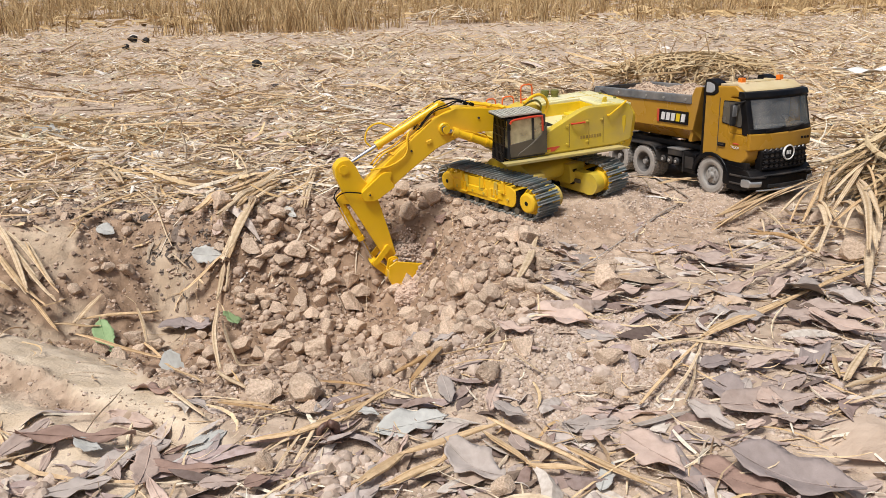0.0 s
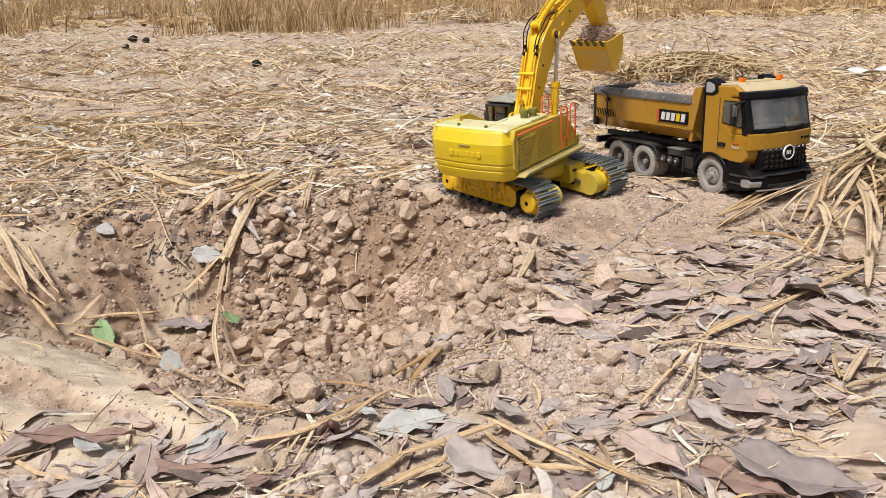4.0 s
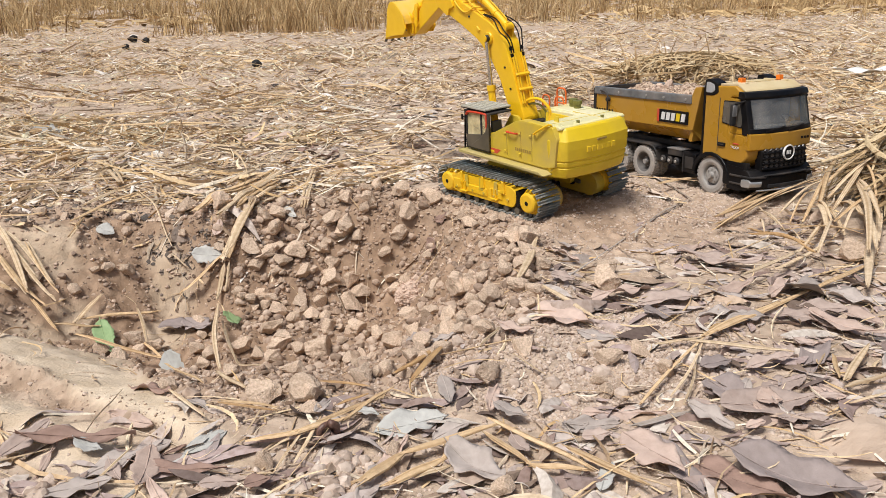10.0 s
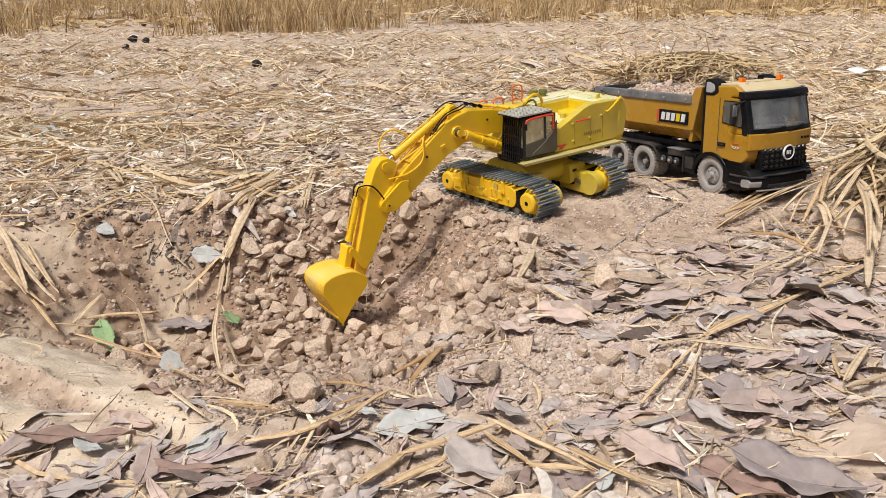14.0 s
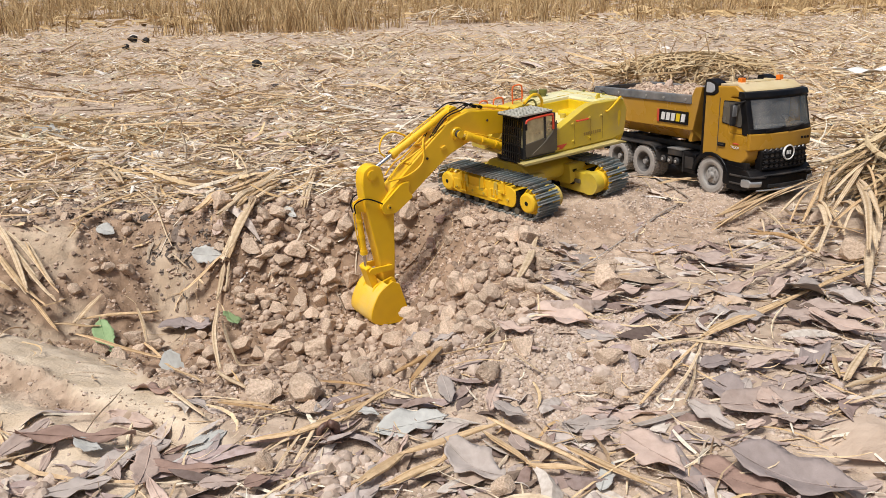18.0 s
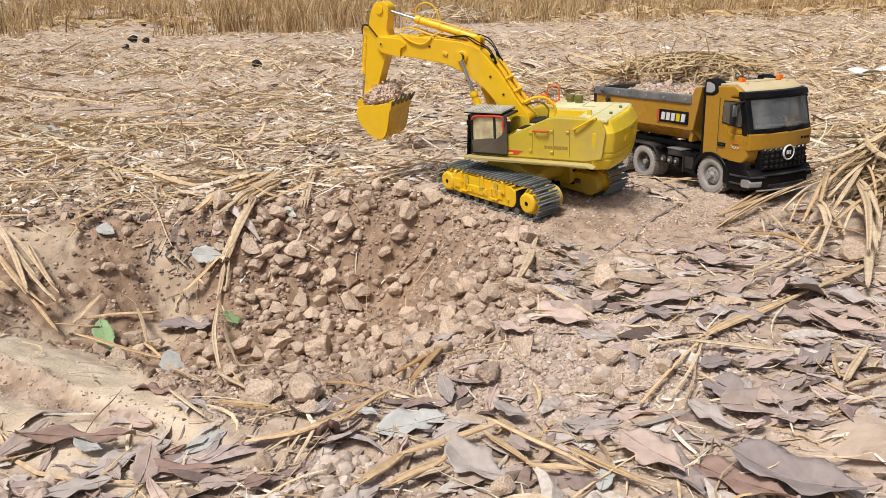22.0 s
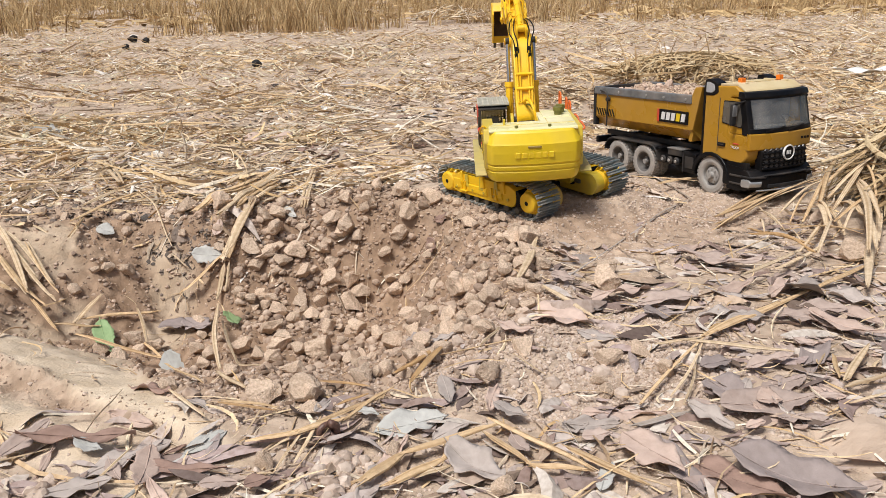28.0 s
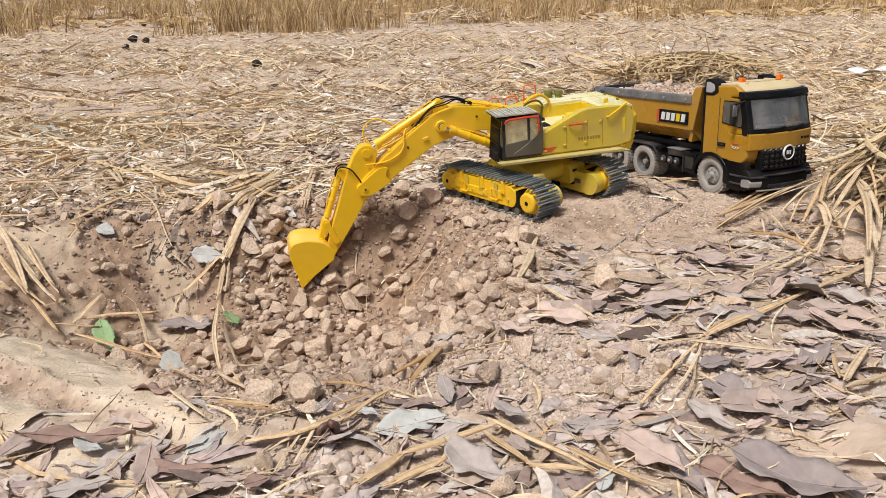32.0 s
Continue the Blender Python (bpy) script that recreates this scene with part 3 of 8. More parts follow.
# black plate laid in for the shade of the gap behind the cab
part("bay_gap", box(-0.034, -0.014, 0.030, 0.066, 0.1495, 0.1515, 0.001, 1), M_BLACK, bay)
# left flank, sloping down behind the cab, and right flank with its grilles
left = up("left_side_panel", prism(rounded([(0.0, 0.101), (-0.160, 0.101), (-0.192, 0.107), (-0.199, 0.158), (-0.187, 0.180), (-0.100, 0.1815), (-0.082, 0.177), (-0.008, 0.143), (0.0, 0.137)], 0.003), 0.070, 0.0895, 0.0015), M_OLIVE, "dusty yellow side panel, darkened to olive for shade")
right = up("right_side_panel", prism(rounded([(0.052, 0.101), (-0.165, 0.101), (-0.190, 0.106), (-0.193, 0.160), (-0.186, 0.178), (-0.02, 0.174), (0.010, 0.166), (0.055, 0.124)], 0.003), -0.0895, -0.042, 0.0015), M_OLIVE, "dusty yellow side panel with grilles")
up("machine_floor", box(-0.092, 0.0, -0.045, 0.070, 0.100, 0.128, 0.002), M_OLIVE)
up("hydraulic_block", box(-0.040, -0.014, -0.034, 0.012, 0.128, 0.156, 0.002), M_GREY)
# walkways along both sides
for s in (-1, 1):
    y0, y1 = sorted((s * 0.086, s * 0.107))
    ahead, aft = (0.090, -0.183) if s > 0 else (0.062, -0.186)
    up("walkway", prism(rounded([(ahead - 0.004, 0.0925), (ahead, 0.098), (aft + 0.016, 0.098), (aft, 0.0925)], 0.0015), y0, y1, 0.001), M_LEDGE, "dusty olive walkway ledge")
# seams, hinges, printed bars, red grab handles on the left flank
for x in (-0.055, -0.098, -0.130):
    part("panel_seam", box(x - 0.0005, x + 0.0005, 0.0885, 0.0903, 0.108, 0.160 if x < -0.06 else 0.155, 0.0002, 1), M_BUFF, left)
for x, z in ((-0.05, 0.15), (-0.05, 0.115), (-0.094, 0.155), (-0.094, 0.115), (-0.126, 0.155)):
    part("hinge", box(x - 0.003, x + 0.003, 0.0885, 0.0915, z - 0.002, z + 0.002, 0.0006, 1), M_OLIVE, left)
for i in range(8):
    part("lettering_bar", box(-0.126 + i * 0.006, -0.1215 + i * 0.006, 0.0888, 0.0900, 0.121, 0.1275, 0.0002, 1), M_BUFF, left)
part("red_stripe", prism([(0.006, 0.1045), (-0.022, 0.1045), (-0.035, 0.1135), (-0.004, 0.1135)], 0.0888, 0.0901, 0), M_RED, left)
part("yellow_stripe", box(-0.014, 0.006, 0.0892, 0.0905, 0.1055, 0.1095, 0.0002, 1), M_LEMON, left)
part("warning_sign", prism([(0.008, 0.120), (0.018, 0.120), (0.013, 0.1295)], 0.0935, 0.0945, 0), M_BLACK, left)
part("grab_handle", tube(curve([(-0.060, 0.089, 0.154), (-0.062, 0.095, 0.155), (-0.085, 0.095, 0.155), (-0.087, 0.089, 0.154)]), 0.0018), M_RED, left)
part("grab_handle", tube(curve([(-0.140, 0.088, 0.162), (-0.143, 0.095, 0.164), (-0.178, 0.091, 0.184), (-0.180, 0.084, 0.181)]), 0.0018), M_YELLOW, left)
for x0, x1 in ((-0.178, -0.118), (-0.104, -0.055)):
    part("grab_rail", tube(curve([(x0, -0.088, 0.168), (x0 + 0.003, -0.095, 0.171), (x1 - 0.003, -0.095, 0.171), (x1, -0.088, 0.168)]), 0.0018), M_ORANGE, right)
mesh_guard = part("mesh_guard", prism([(-0.178, 0.105), (-0.142, 0.105), (-0.112, 0.160), (-0.178, 0.164)], -0.0912, -0.0892, 0.0004, 1), M_FILTER, right, "olive wire mesh guard")
bm = None
for i in range(26):
    for lean in (-1, 1):
        a = -0.178 + i * 0.0038 - (0.028 if lean > 0 else 0.0)
        lo, hi = Vector((a, 0.1060)), Vector((a + lean * 0.030, 0.1610))
        pts = [lo.lerp(hi, k / 12) for k in range(13)]
        pts = [v for v in pts if -0.177 < v.x < -0.143 + (v.y - 0.105) * 0.54]
        if len(pts) > 1:
            bm = rod((pts[0].x, -0.0914, pts[0].y), (pts[-1].x, -0.0914, pts[-1].y), 0.00055, 4, bm)
part("wire_mesh", bm, M_OLIVE, mesh_guard)
for col in range(4):
    for row in range(10):
        x, z = -0.100 + col * 0.0125, 0.1085 + row * 0.0054
        part("vent_slot", box(x, x + 0.0085, -0.0902, -0.0890, z, z + 0.0018, 0, 1), M_BUFF, right)
part("panel_seam", box(-0.1045, -0.1040, -0.0900, -0.088, 0.106, 0.168, 0.0002, 1), M_BUFF, right)
# air filters on their box
up("filter_box", box(-0.112, -0.048, -0.080, -0.026, 0.170, 0.1815, 0.002), M_DECK)
for x, y in ((-0.0960, -0.056), (-0.0760, -0.063)):
    f = up("air_filter", rod((x, y, 0.180), (x, y, 0.189), 0.0075, 20), M_FILTER)
    part("filter_cap", rod((x, y, 0.189), (x, y, 0.196), 0.0092, 20, None, 0.0088), M_FILTER, f)
# front right platform with orange rails
up("step_platform", box(0.0, 0.074, -0.086, -0.040, 0.101, 0.116, 0.002), M_OLIVE)
up("tool_box", box(0.01, 0.045, -0.084, -0.044, 0.116, 0.128, 0.002), M_LEMON)
for x, y, w, low, h in ((0.037, -0.090, 0.022, 0.112, 0.187), (-0.003, -0.0915, 0.026, 0.106, 0.187), (-0.036, -0.068, 0.026, 0.172, 0.212)):
    pts = [(x - w / 2, y, low), (x - w / 2, y, h - 0.008), (x - w / 2 + 0.002, y, h - 0.002), (x - w / 2 + 0.007, y, h), (x + w / 2 - 0.007, y, h), (x + w / 2 - 0.002, y, h - 0.002), (x + w / 2, y, h - 0.008), (x + w / 2, y, low)]
    rail = up("safety_rail", tube(pts, 0.0017), M_ORANGE)
    mid = low + (h - low) * 0.25
    part("cross_bar", rod((pts[0][0], y, mid), (pts[-1][0], y, mid), 0.0014, 8), M_ORANGE, rail)
# boom foot brackets
for y in (-0.026, 0.026):
    up("boom_bracket", prism(rounded([(-0.03, 0.102), (0.055, 0.102), (0.040, 0.128), (0.010, 0.168), (-0.014, 0.168), (-0.028, 0.14)], 0.006), y - 0.003, y + 0.003, 0.001), M_OLIVE)
up("hydraulic_hose", tube(curve([(-0.052, -0.020, 0.150), (-0.060, -0.016, 0.178), (-0.044, -0.010, 0.197), (-0.022, -0.004, 0.199), (0.002, 0.002, 0.188)], 8), 0.0030), M_YELLOW)
up("hydraulic_hose", tube(curve([(-0.040, -0.022, 0.150), (-0.046, -0.018, 0.172), (-0.034, -0.012, 0.187), (-0.016, -0.006, 0.188), (0.000, -0.004, 0.182)], 8), 0.0022), M_FILTER)


def cab():
    """The operator's cab: lower shell, posts, panes, mesh roof guard and front bars."""
    x0, x1, y0, y1, z0, zs, z1 = -0.002, 0.078, 0.034, 0.093, 0.101, 0.136, 0.181
    c = up("cab", box(x0, x1, y0, y1, z0, zs - 0.012, 0.0025), M_GREY, "dark dusty operator's cab")
    part("door_panel", prism(rounded([(x0, z0 + 0.004), (x1 - 0.006, z0 + 0.004), (x1 - 0.004, zs - 0.006), (0.026, zs), (0.014, zs - 0.006), (x0, zs - 0.014)], 0.003), y1 - 0.003, y1 + 0.001, 0.0008), M_DIRT, c)
    part("door_flank", prism(rounded([(x0 - 0.002, z0 + 0.005), (x0 - 0.002, z1 - 0.014), (0.008, zs + 0.008), (0.028, zs - 0.008), (0.056, z0 + 0.010), (0.058, z0 + 0.005)], 0.002), y1 + 0.0004, y1 + 0.0026, 0.0006, 1), M_DIRT, c)
    part("rear_wall", box(x0, x0 + 0.004, y0, y1, zs - 0.012, zs + 0.006, 0.001, 1), M_LEMON, c)
    part("inner_wall", box(x0, x1, y0, y0 + 0.003, zs - 0.012, zs - 0.002, 0.001, 1), M_LEMON, c)
    for x in (x0 + 0.002, 0.024, x1 - 0.004):
        part("post", box(x - 0.0025, x + 0.0025, y1 - 0.005, y1 + 0.0005, zs - 0.014, z1, 0.001, 1), M_GREY, c)
    part("post", box(x1 - 0.0065, x1 - 0.0015, y0, y0 + 0.005, zs - 0.014, z1, 0.001, 1), M_GREY, c)
    part("header", box(x0, x1, y0, y1, z1 - 0.004, z1, 0.0015), M_GREY, c)
    # red trim above the side windows
    part("red_trim", tube(curve([(x0 + 0.006, y1 + 0.001, zs + 0.014), (x0 + 0.007, y1 + 0.001, z1 - 0.006), (x0 + 0.012, y1 + 0.001, z1 - 0.002), (0.04, y1 + 0.001, z1 - 0.002), (x1 - 0.012, y1 + 0.001, z1 - 0.004), (x1 - 0.006, y1 + 0.001, z1 - 0.010)]), 0.0022, 8), M_RED, c)
    for a, b in ((x0 + 0.004, 0.022), (0.026, x1 - 0.006)):
        g = part("side_window", box(a, b, y1 - 0.0035, y1 - 0.0015, zs - 0.012, z1 - 0.004, 0, 1), M_GLASS, c)
        g.visible_shadow = False
    g = part("windscreen", box(x1 - 0.004, x1 - 0.002, y0 + 0.004, y1 - 0.004, z0 + 0.02, z1 - 0.004, 0, 1), M_GLASS, c)
    g.visible_shadow = False
    seat = part("operator_seat", box(0.012, 0.034, 0.052, 0.076, zs - 0.014, zs - 0.002, 0.003), M_INSIDE, c)
    part("seat_back", box(0.008, 0.014, 0.052, 0.076, zs - 0.002, zs + 0.026, 0.002), M_INSIDE, c)
    part("control_panel", box(0.056, 0.068, 0.046, 0.080, zs - 0.014, zs + 0.004, 0.002), M_INSIDE, c)
    # front guard: bars before the windscreen
    for i in range(9):
        y = y0 + 0.003 + i * (y1 - y0 - 0.006) / 8
        part("guard_bar", prism([(x1 + 0.0080, z0 - 0.0060), (x1 + 0.0105, z0 - 0.0060), (x1 + 0.0070, zs + 0.004), (x1 + 0.0035, z1 - 0.001), (x1 + 0.0010, z1 - 0.001), (x1 + 0.0045, zs + 0.004)], y - 0.0016, y + 0.0016, 0), M_BLACK, c)
    for i in range(6):
        z = z0 - 0.003 + i * 0.0160
        lean = 0.0080 - 0.0070 * (z - z0) / (z1 - z0)
        part("guard_rung", box(x1 + lean, x1 + lean + 0.0030, y0 + 0.001, y1 - 0.001, z - 0.0011, z + 0.0011, 0.0004, 1), M_BLACK, c)
    # mesh guard over the roof
    r0, r1, ry0, ry1, z = 0.006, 0.090, 0.030, 0.094, 0.1880
    part("roof_guard", box(r0, r1, ry0, ry1, z - 0.005, z - 0.003, 0.0006, 1), M_BLACK, c)
    for i in range(12):
        x = r0 + 0.002 + i * (r1 - r0 - 0.004) / 11
        part("guard_slat", box(x - 0.0013, x + 0.0013, ry0, ry1, z - 0.003, z, 0.0004, 1), M_SLAT, c)
    for i in range(7):
        y = ry0 + 0.001 + i * (ry1 - ry0 - 0.002) / 6
        part("guard_rim", box(r0, r1, y - 0.0013, y + 0.0013, z - 0.003, z + 0.0004, 0.0004, 1), M_SLAT, c)
    part("cab_mirror", box(x1 - 0.004, x1 + 0.002, y1 + 0.006, y1 + 0.009, 0.160, 0.172, 0.001, 1), M_BLACK, c)
    part("mirror_arm", rod((x1 - 0.002, y1, 0.166), (x1 - 0.001, y1 + 0.007, 0.166), 0.0009, 8), M_BLACK, c)


cab()

# -- working arm: lengths between the pins --
FOOT = (-0.004, -0.003, 0.1546)
BOOM_L, STICK_L, TIP_L = 0.3586, 0.1501, 0.100
PIN_E, PIN_T = (0.173, 0.0585), (-0.0637, 0.0302)
BOOM_CYL = (0.066, 0.112)       # lower pin of the boom rams, on the upper structure
STICK_CYL = (0.160, 0.101)      # base pin of the stick ram, on the boom
BUCKET_CYL = (-0.006, 0.056)    # base pin of the bucket ram, on the stick
IDLER_PIN, IDLER_L = (0.120, 0.002), 0.040
LINK_PIN, LINK_L = (-0.006, 0.030), 0.040

boom = part("boom", prism(rounded([(-0.014, -0.008), (0.006, -0.020), (0.040, -0.006), (0.100, 0.020), (0.150, 0.030), (0.200, 0.028), (0.270, 0.008), (0.335, -0.014), (0.358, -0.017), (0.374, -0.006), (0.374, 0.010), (0.355, 0.020), (0.300, 0.045), (0.230, 0.070), (0.190, 0.084), (0.160, 0.088), (0.130, 0.085), (0.080, 0.063), (0.030, 0.033), (-0.010, 0.014)], 0.010, 4), -0.0195, 0.0195, 0.002), M_YELLOW, excavator, "yellow cranked boom with hoses along it")
for s in (-1, 1):
    y = s * 0.0195
    part("pivot_pin", rod((PIN_E[0], y - s * 0.002, PIN_E[1]), (PIN_E[0], y + s * 0.012, PIN_E[1]), 0.0072, 20), M_GREY, boom)
    part("pin_boss", lathe([(0.0, y + s * 0.004), (0.011, y + s * 0.004), (0.0125, y + s * 0.002), (0.0125, y - s * 0.002)], 24), M_YELLOW, boom).location = (PIN_E[0], 0, PIN_E[1])
    part("fork_plate", prism(rounded([(0.305, -0.006), (0.352, -0.017), (0.374, -0.008), (0.374, 0.010), (0.352, 0.018), (0.318, 0.030), (0.300, 0.024), (0.312, 0.010)], 0.006, 4), y - 0.0015, y + 0.003 * s + 0.0015, 0.001), M_YELLOW, boom)
    part("pin_cap", rod((BOOM_L, y, 0), (BOOM_L, y + s * 0.0055, 0), 0.0055, 18), M_YELLOW, boom)
    part("pin_bolt", rod((BOOM_L, y + s * 0.005, 0), (BOOM_L, y + s * 0.0065, 0), 0.002, 10), M_GREY, boom)
    part("lug", box(0.205, 0.217, min(y, y + s * 0.003), max(y, y + s * 0.003), 0.044, 0.051, 0.001, 1), M_YELLOW, boom)
    for i, (x, z) in enumerate(((0.06, 0.03), (0.10, 0.05), (0.25, 0.045))):
        part("bolt", rod((x, y, z), (x, y + s * 0.0016, z), 0.0024, 10), M_GREY, boom)
for y in (-0.009, 0.009):
    part("ram_bracket", prism(rounded([(0.140, 0.078), (0.182, 0.080), (0.168, 0.106), (0.154, 0.107)], 0.005), y - 0.002, y + 0.002, 0.0008), M_YELLOW, boom)
# pipes and black hoses over the back of the boom
for k, y in enumerate((-0.014, -0.0085, 0.0085, 0.014)):
    part("steel_pipe", tube(curve([(0.018, y, 0.031), (0.050, y, 0.050), (0.085, y, 0.071), (0.106, y, 0.082)], 4), 0.0019), M_YELLOW, boom)
    part("black_hose", tube(curve([(0.104, y, 0.081), (0.128, y * 1.3, 0.097), (0.152, y * 1.8, 0.104 - 0.002 * k), (0.185, y * 1.5, 0.098), (0.225, y, 0.074)], 5), 0.0013), M_BLACK, boom)
for x, z in ((0.042, 0.046), (0.068, 0.061)):
    part("pipe_clamp", box(x - 0.003, x + 0.003, -0.017, 0.017, z - 0.002, z + 0.003, 0.0008, 1), M_YELLOW, boom)
for i, (x, z) in enumerate(((0.100, 0.079), (0.112, 0.086))):
    for y in (-0.0135, 0.0135):
        part("hose_fitting", rod((x, y, z - 0.002), (x + 0.006, y * 1.05, z + 0.003), 0.0034, 10), M_BLACK, boom)
for y, lift in ((-0.015, 0.0), (0.015, 0.004)):
    part("yellow_hose", tube(curve([(0.190, y, 0.086), (0.240, y, 0.070), (0.275, y, 0.060 + lift), (0.305, y * 0.9, 0.056 + lift), (0.330, y * 0.7, 0.046)], 5), 0.0016), M_YELLOW, boom)
part("loop_hose", tube(curve([(0.240, 0.012, 0.080), (0.2494, 0.019, 0.0705), (0.257, 0.0225, 0.0517), (0.272, 0.0225, 0.040), (0.3024, 0.0225, 0.0366), (0.3385, 0.018, 0.0439)], 6), 0.0017), M_YELLOW, boom)
part("loop_hose", tube(curve([(0.246, -0.010, 0.074), (0.254, -0.012, 0.083), (0.2675, -0.013, 0.100), (0.2858, -0.013, 0.1135), (0.308, -0.012, 0.1115), (0.3217, -0.011, 0.0931), (0.3154, -0.010, 0.0753)], 6), 0.0017), M_YELLOW, boom)
for x, z in ((0.215, 0.078), (0.245, 0.067), (0.285, 0.053)):
    part("hose_bracket", box(x - 0.003, x + 0.003, -0.018, 0.018, z - 0.003, z + 0.001, 0.0008, 1), M_YELLOW, boom)
part("foot_pin", rod((0, -0.030, 0), (0, 0.030, 0), 0.008, 20), M_GREY, boom)

stick = part("stick", prism(rounded([(-0.078, 0.012), (-0.082, 0.030), (-0.072, 0.046), (-0.052, 0.050), (-0.010, 0.046), (0.060, 0.030), (0.150, 0.011), (0.160, 0.004), (0.160, -0.006), (0.150, -0.011), (0.100, -0.013), (0.0, -0.014), (-0.014, -0.012), (-0.030, 0.002), (-0.060, 0.006)], 0.007, 4), -0.0145, 0.0145, 0.0018), M_YELLOW, excavator, "yellow tapering stick")
for s in (-1, 1):
    y = s * 0.0145
    part("pin_boss", rod((PIN_T[0], y, PIN_T[1]), (PIN_T[0], y + s * 0.003, PIN_T[1]), 0.009, 20), M_YELLOW, stick)
    part("pin_boss", rod((STICK_L, y, 0), (STICK_L, y + s * 0.004, 0), 0.0085, 20), M_YELLOW, stick)
    part("pin_boss", rod((IDLER_PIN[0], y, IDLER_PIN[1]), (IDLER_PIN[0], y + s * 0.004, IDLER_PIN[1]), 0.0065, 18), M_YELLOW, stick)
    part("side_hose", tube(curve([(0.0, y + s * 0.004, 0.002), (-0.012, y + s * 0.006, 0.020), (-0.022, y + s * 0.004, 0.046), (-0.012, y * 0.6, 0.064), (0.006, y * 0.4, 0.062)], 5), 0.0014), M_BLACK, stick)
for y in (-0.006, 0.006):
    part("ram_bracket", prism(rounded([(-0.022, 0.040), (0.010, 0.036), (0.000, 0.062), (-0.012, 0.062)], 0.004), y - 0.0015, y + 0.0015, 0.0006), M_YELLOW, stick)


def bucket_shell():
    """The digging bucket: a bent shell between two side plates."""
    prof = [(-0.014, 0.014), (-0.011, 0.032), (0.003, 0.052), (0.018, 0.065), (0.033, 0.069), (0.049, 0.059), (0.063, 0.037), (0.078, 0.010)]
    pts = [(v.x * 1.02 if v.x > 0 else v.x, v.y * 1.10) for v in curve([(x, z, 0) for x, z in prof], 3)]
    bm = bmesh.new()
    rows = []
    for w in (-0.041, 0.041):
        outer = [bm.verts.new((x, w, z)) for x, z in pts]
        mid = Vector((0.030, 0.02))
        inner = [bm.verts.new((x + (mid.x - x) * 0.07, w, z + (mid.y - z) * 0.07)) for x, z in pts]
        rows.append((outer, inner))
    (a, b), (c, d) = rows
    for i in range(len(pts) - 1):
        bm.faces.new((a[i], a[i + 1], c[i + 1], c[i]))
        bm.faces.new((b[i], d[i], d[i + 1], b[i + 1]))
        bm.faces.new((a[i], b[i], b[i + 1], a[i + 1]))
        bm.faces.new((c[i], c[i + 1], d[i + 1], d[i]))
    bm.faces.new((a[0], c[0], d[0], b[0]))
    bm.faces.new((a[-1], b[-1], d[-1], c[-1]))
    return bm, pts


bm, BUCKET_LINE = bucket_shell()
bucket = part("bucket", bm, M_WORN, excavator, "scratched yellow digging bucket")
for s in (-1, 1):
    y = s * 0.041
    part("side_plate", prism([(0.0, -0.006)] + [(-0.014, 0.004)] + BUCKET_LINE + [(0.0825, 0.002), (0.050, 0.001)], y - 0.0018, y + 0.0018, 0.0006, 1), M_YELLOW, bucket)
    part("hinge_plate", prism(rounded([(-0.010, -0.008), (0.008, -0.010), (0.020, 0.012), (0.016, 0.040), (-0.004, 0.046), (-0.016, 0.032)], 0.006), s * 0.019 - 0.0025, s * 0.019 + 0.0025, 0.001), M_YELLOW, bucket)
lining = [(x + (0.030 - x) * 0.085, z + (0.02 - z) * 0.085) for x, z in BUCKET_LINE]
part("soil_lining", prism(lining + [(x + (0.030 - x) * 0.03, z + (0.02 - z) * 0.03) for x, z in lining[::-1]], -0.0388, 0.0388, 0), material("dark_soil_stain", (0.12, 0.085, 0.055), 0.9, dark=(0.05, 0.035, 0.025), grain=50, amount=0.6, bump=0.4), bucket, "dark soil-stained inside of the bucket")
part("hinge_pin", rod((0, -0.024, 0), (0, 0.024, 0), 0.0055, 18), M_YELLOW, bucket)
part("link_pin", rod((LINK_PIN[0], -0.024, LINK_PIN[1]), (LINK_PIN[0], 0.024, LINK_PIN[1]), 0.0048, 18), M_YELLOW, bucket)
part("cutting_edge", prism([(0.0725, 0.015), (0.0855, -0.001), (0.0875, 0.001), (0.0775, 0.021)], -0.043, 0.043, 0.0005, 1), M_YELLOW, bucket)
for i in range(5):
    y = -0.036 + i * 0.018
    part("tooth", prism([(0.0805, 0.008), (0.100, -0.005), (0.101, -0.003), (0.0845, 0.012)], y - 0.0035, y + 0.0035, 0.0008, 1), M_DIRT, bucket)
for i in range(9):
    y = -0.036 + i * 0.009
    part("wear_strip", prism(BUCKET_LINE[12:] + [(x + 0.0006, z + 0.0006) for x, z in BUCKET_LINE[:11:-1]], y - 0.0018, y + 0.0018, 0), M_WORN, bucket)


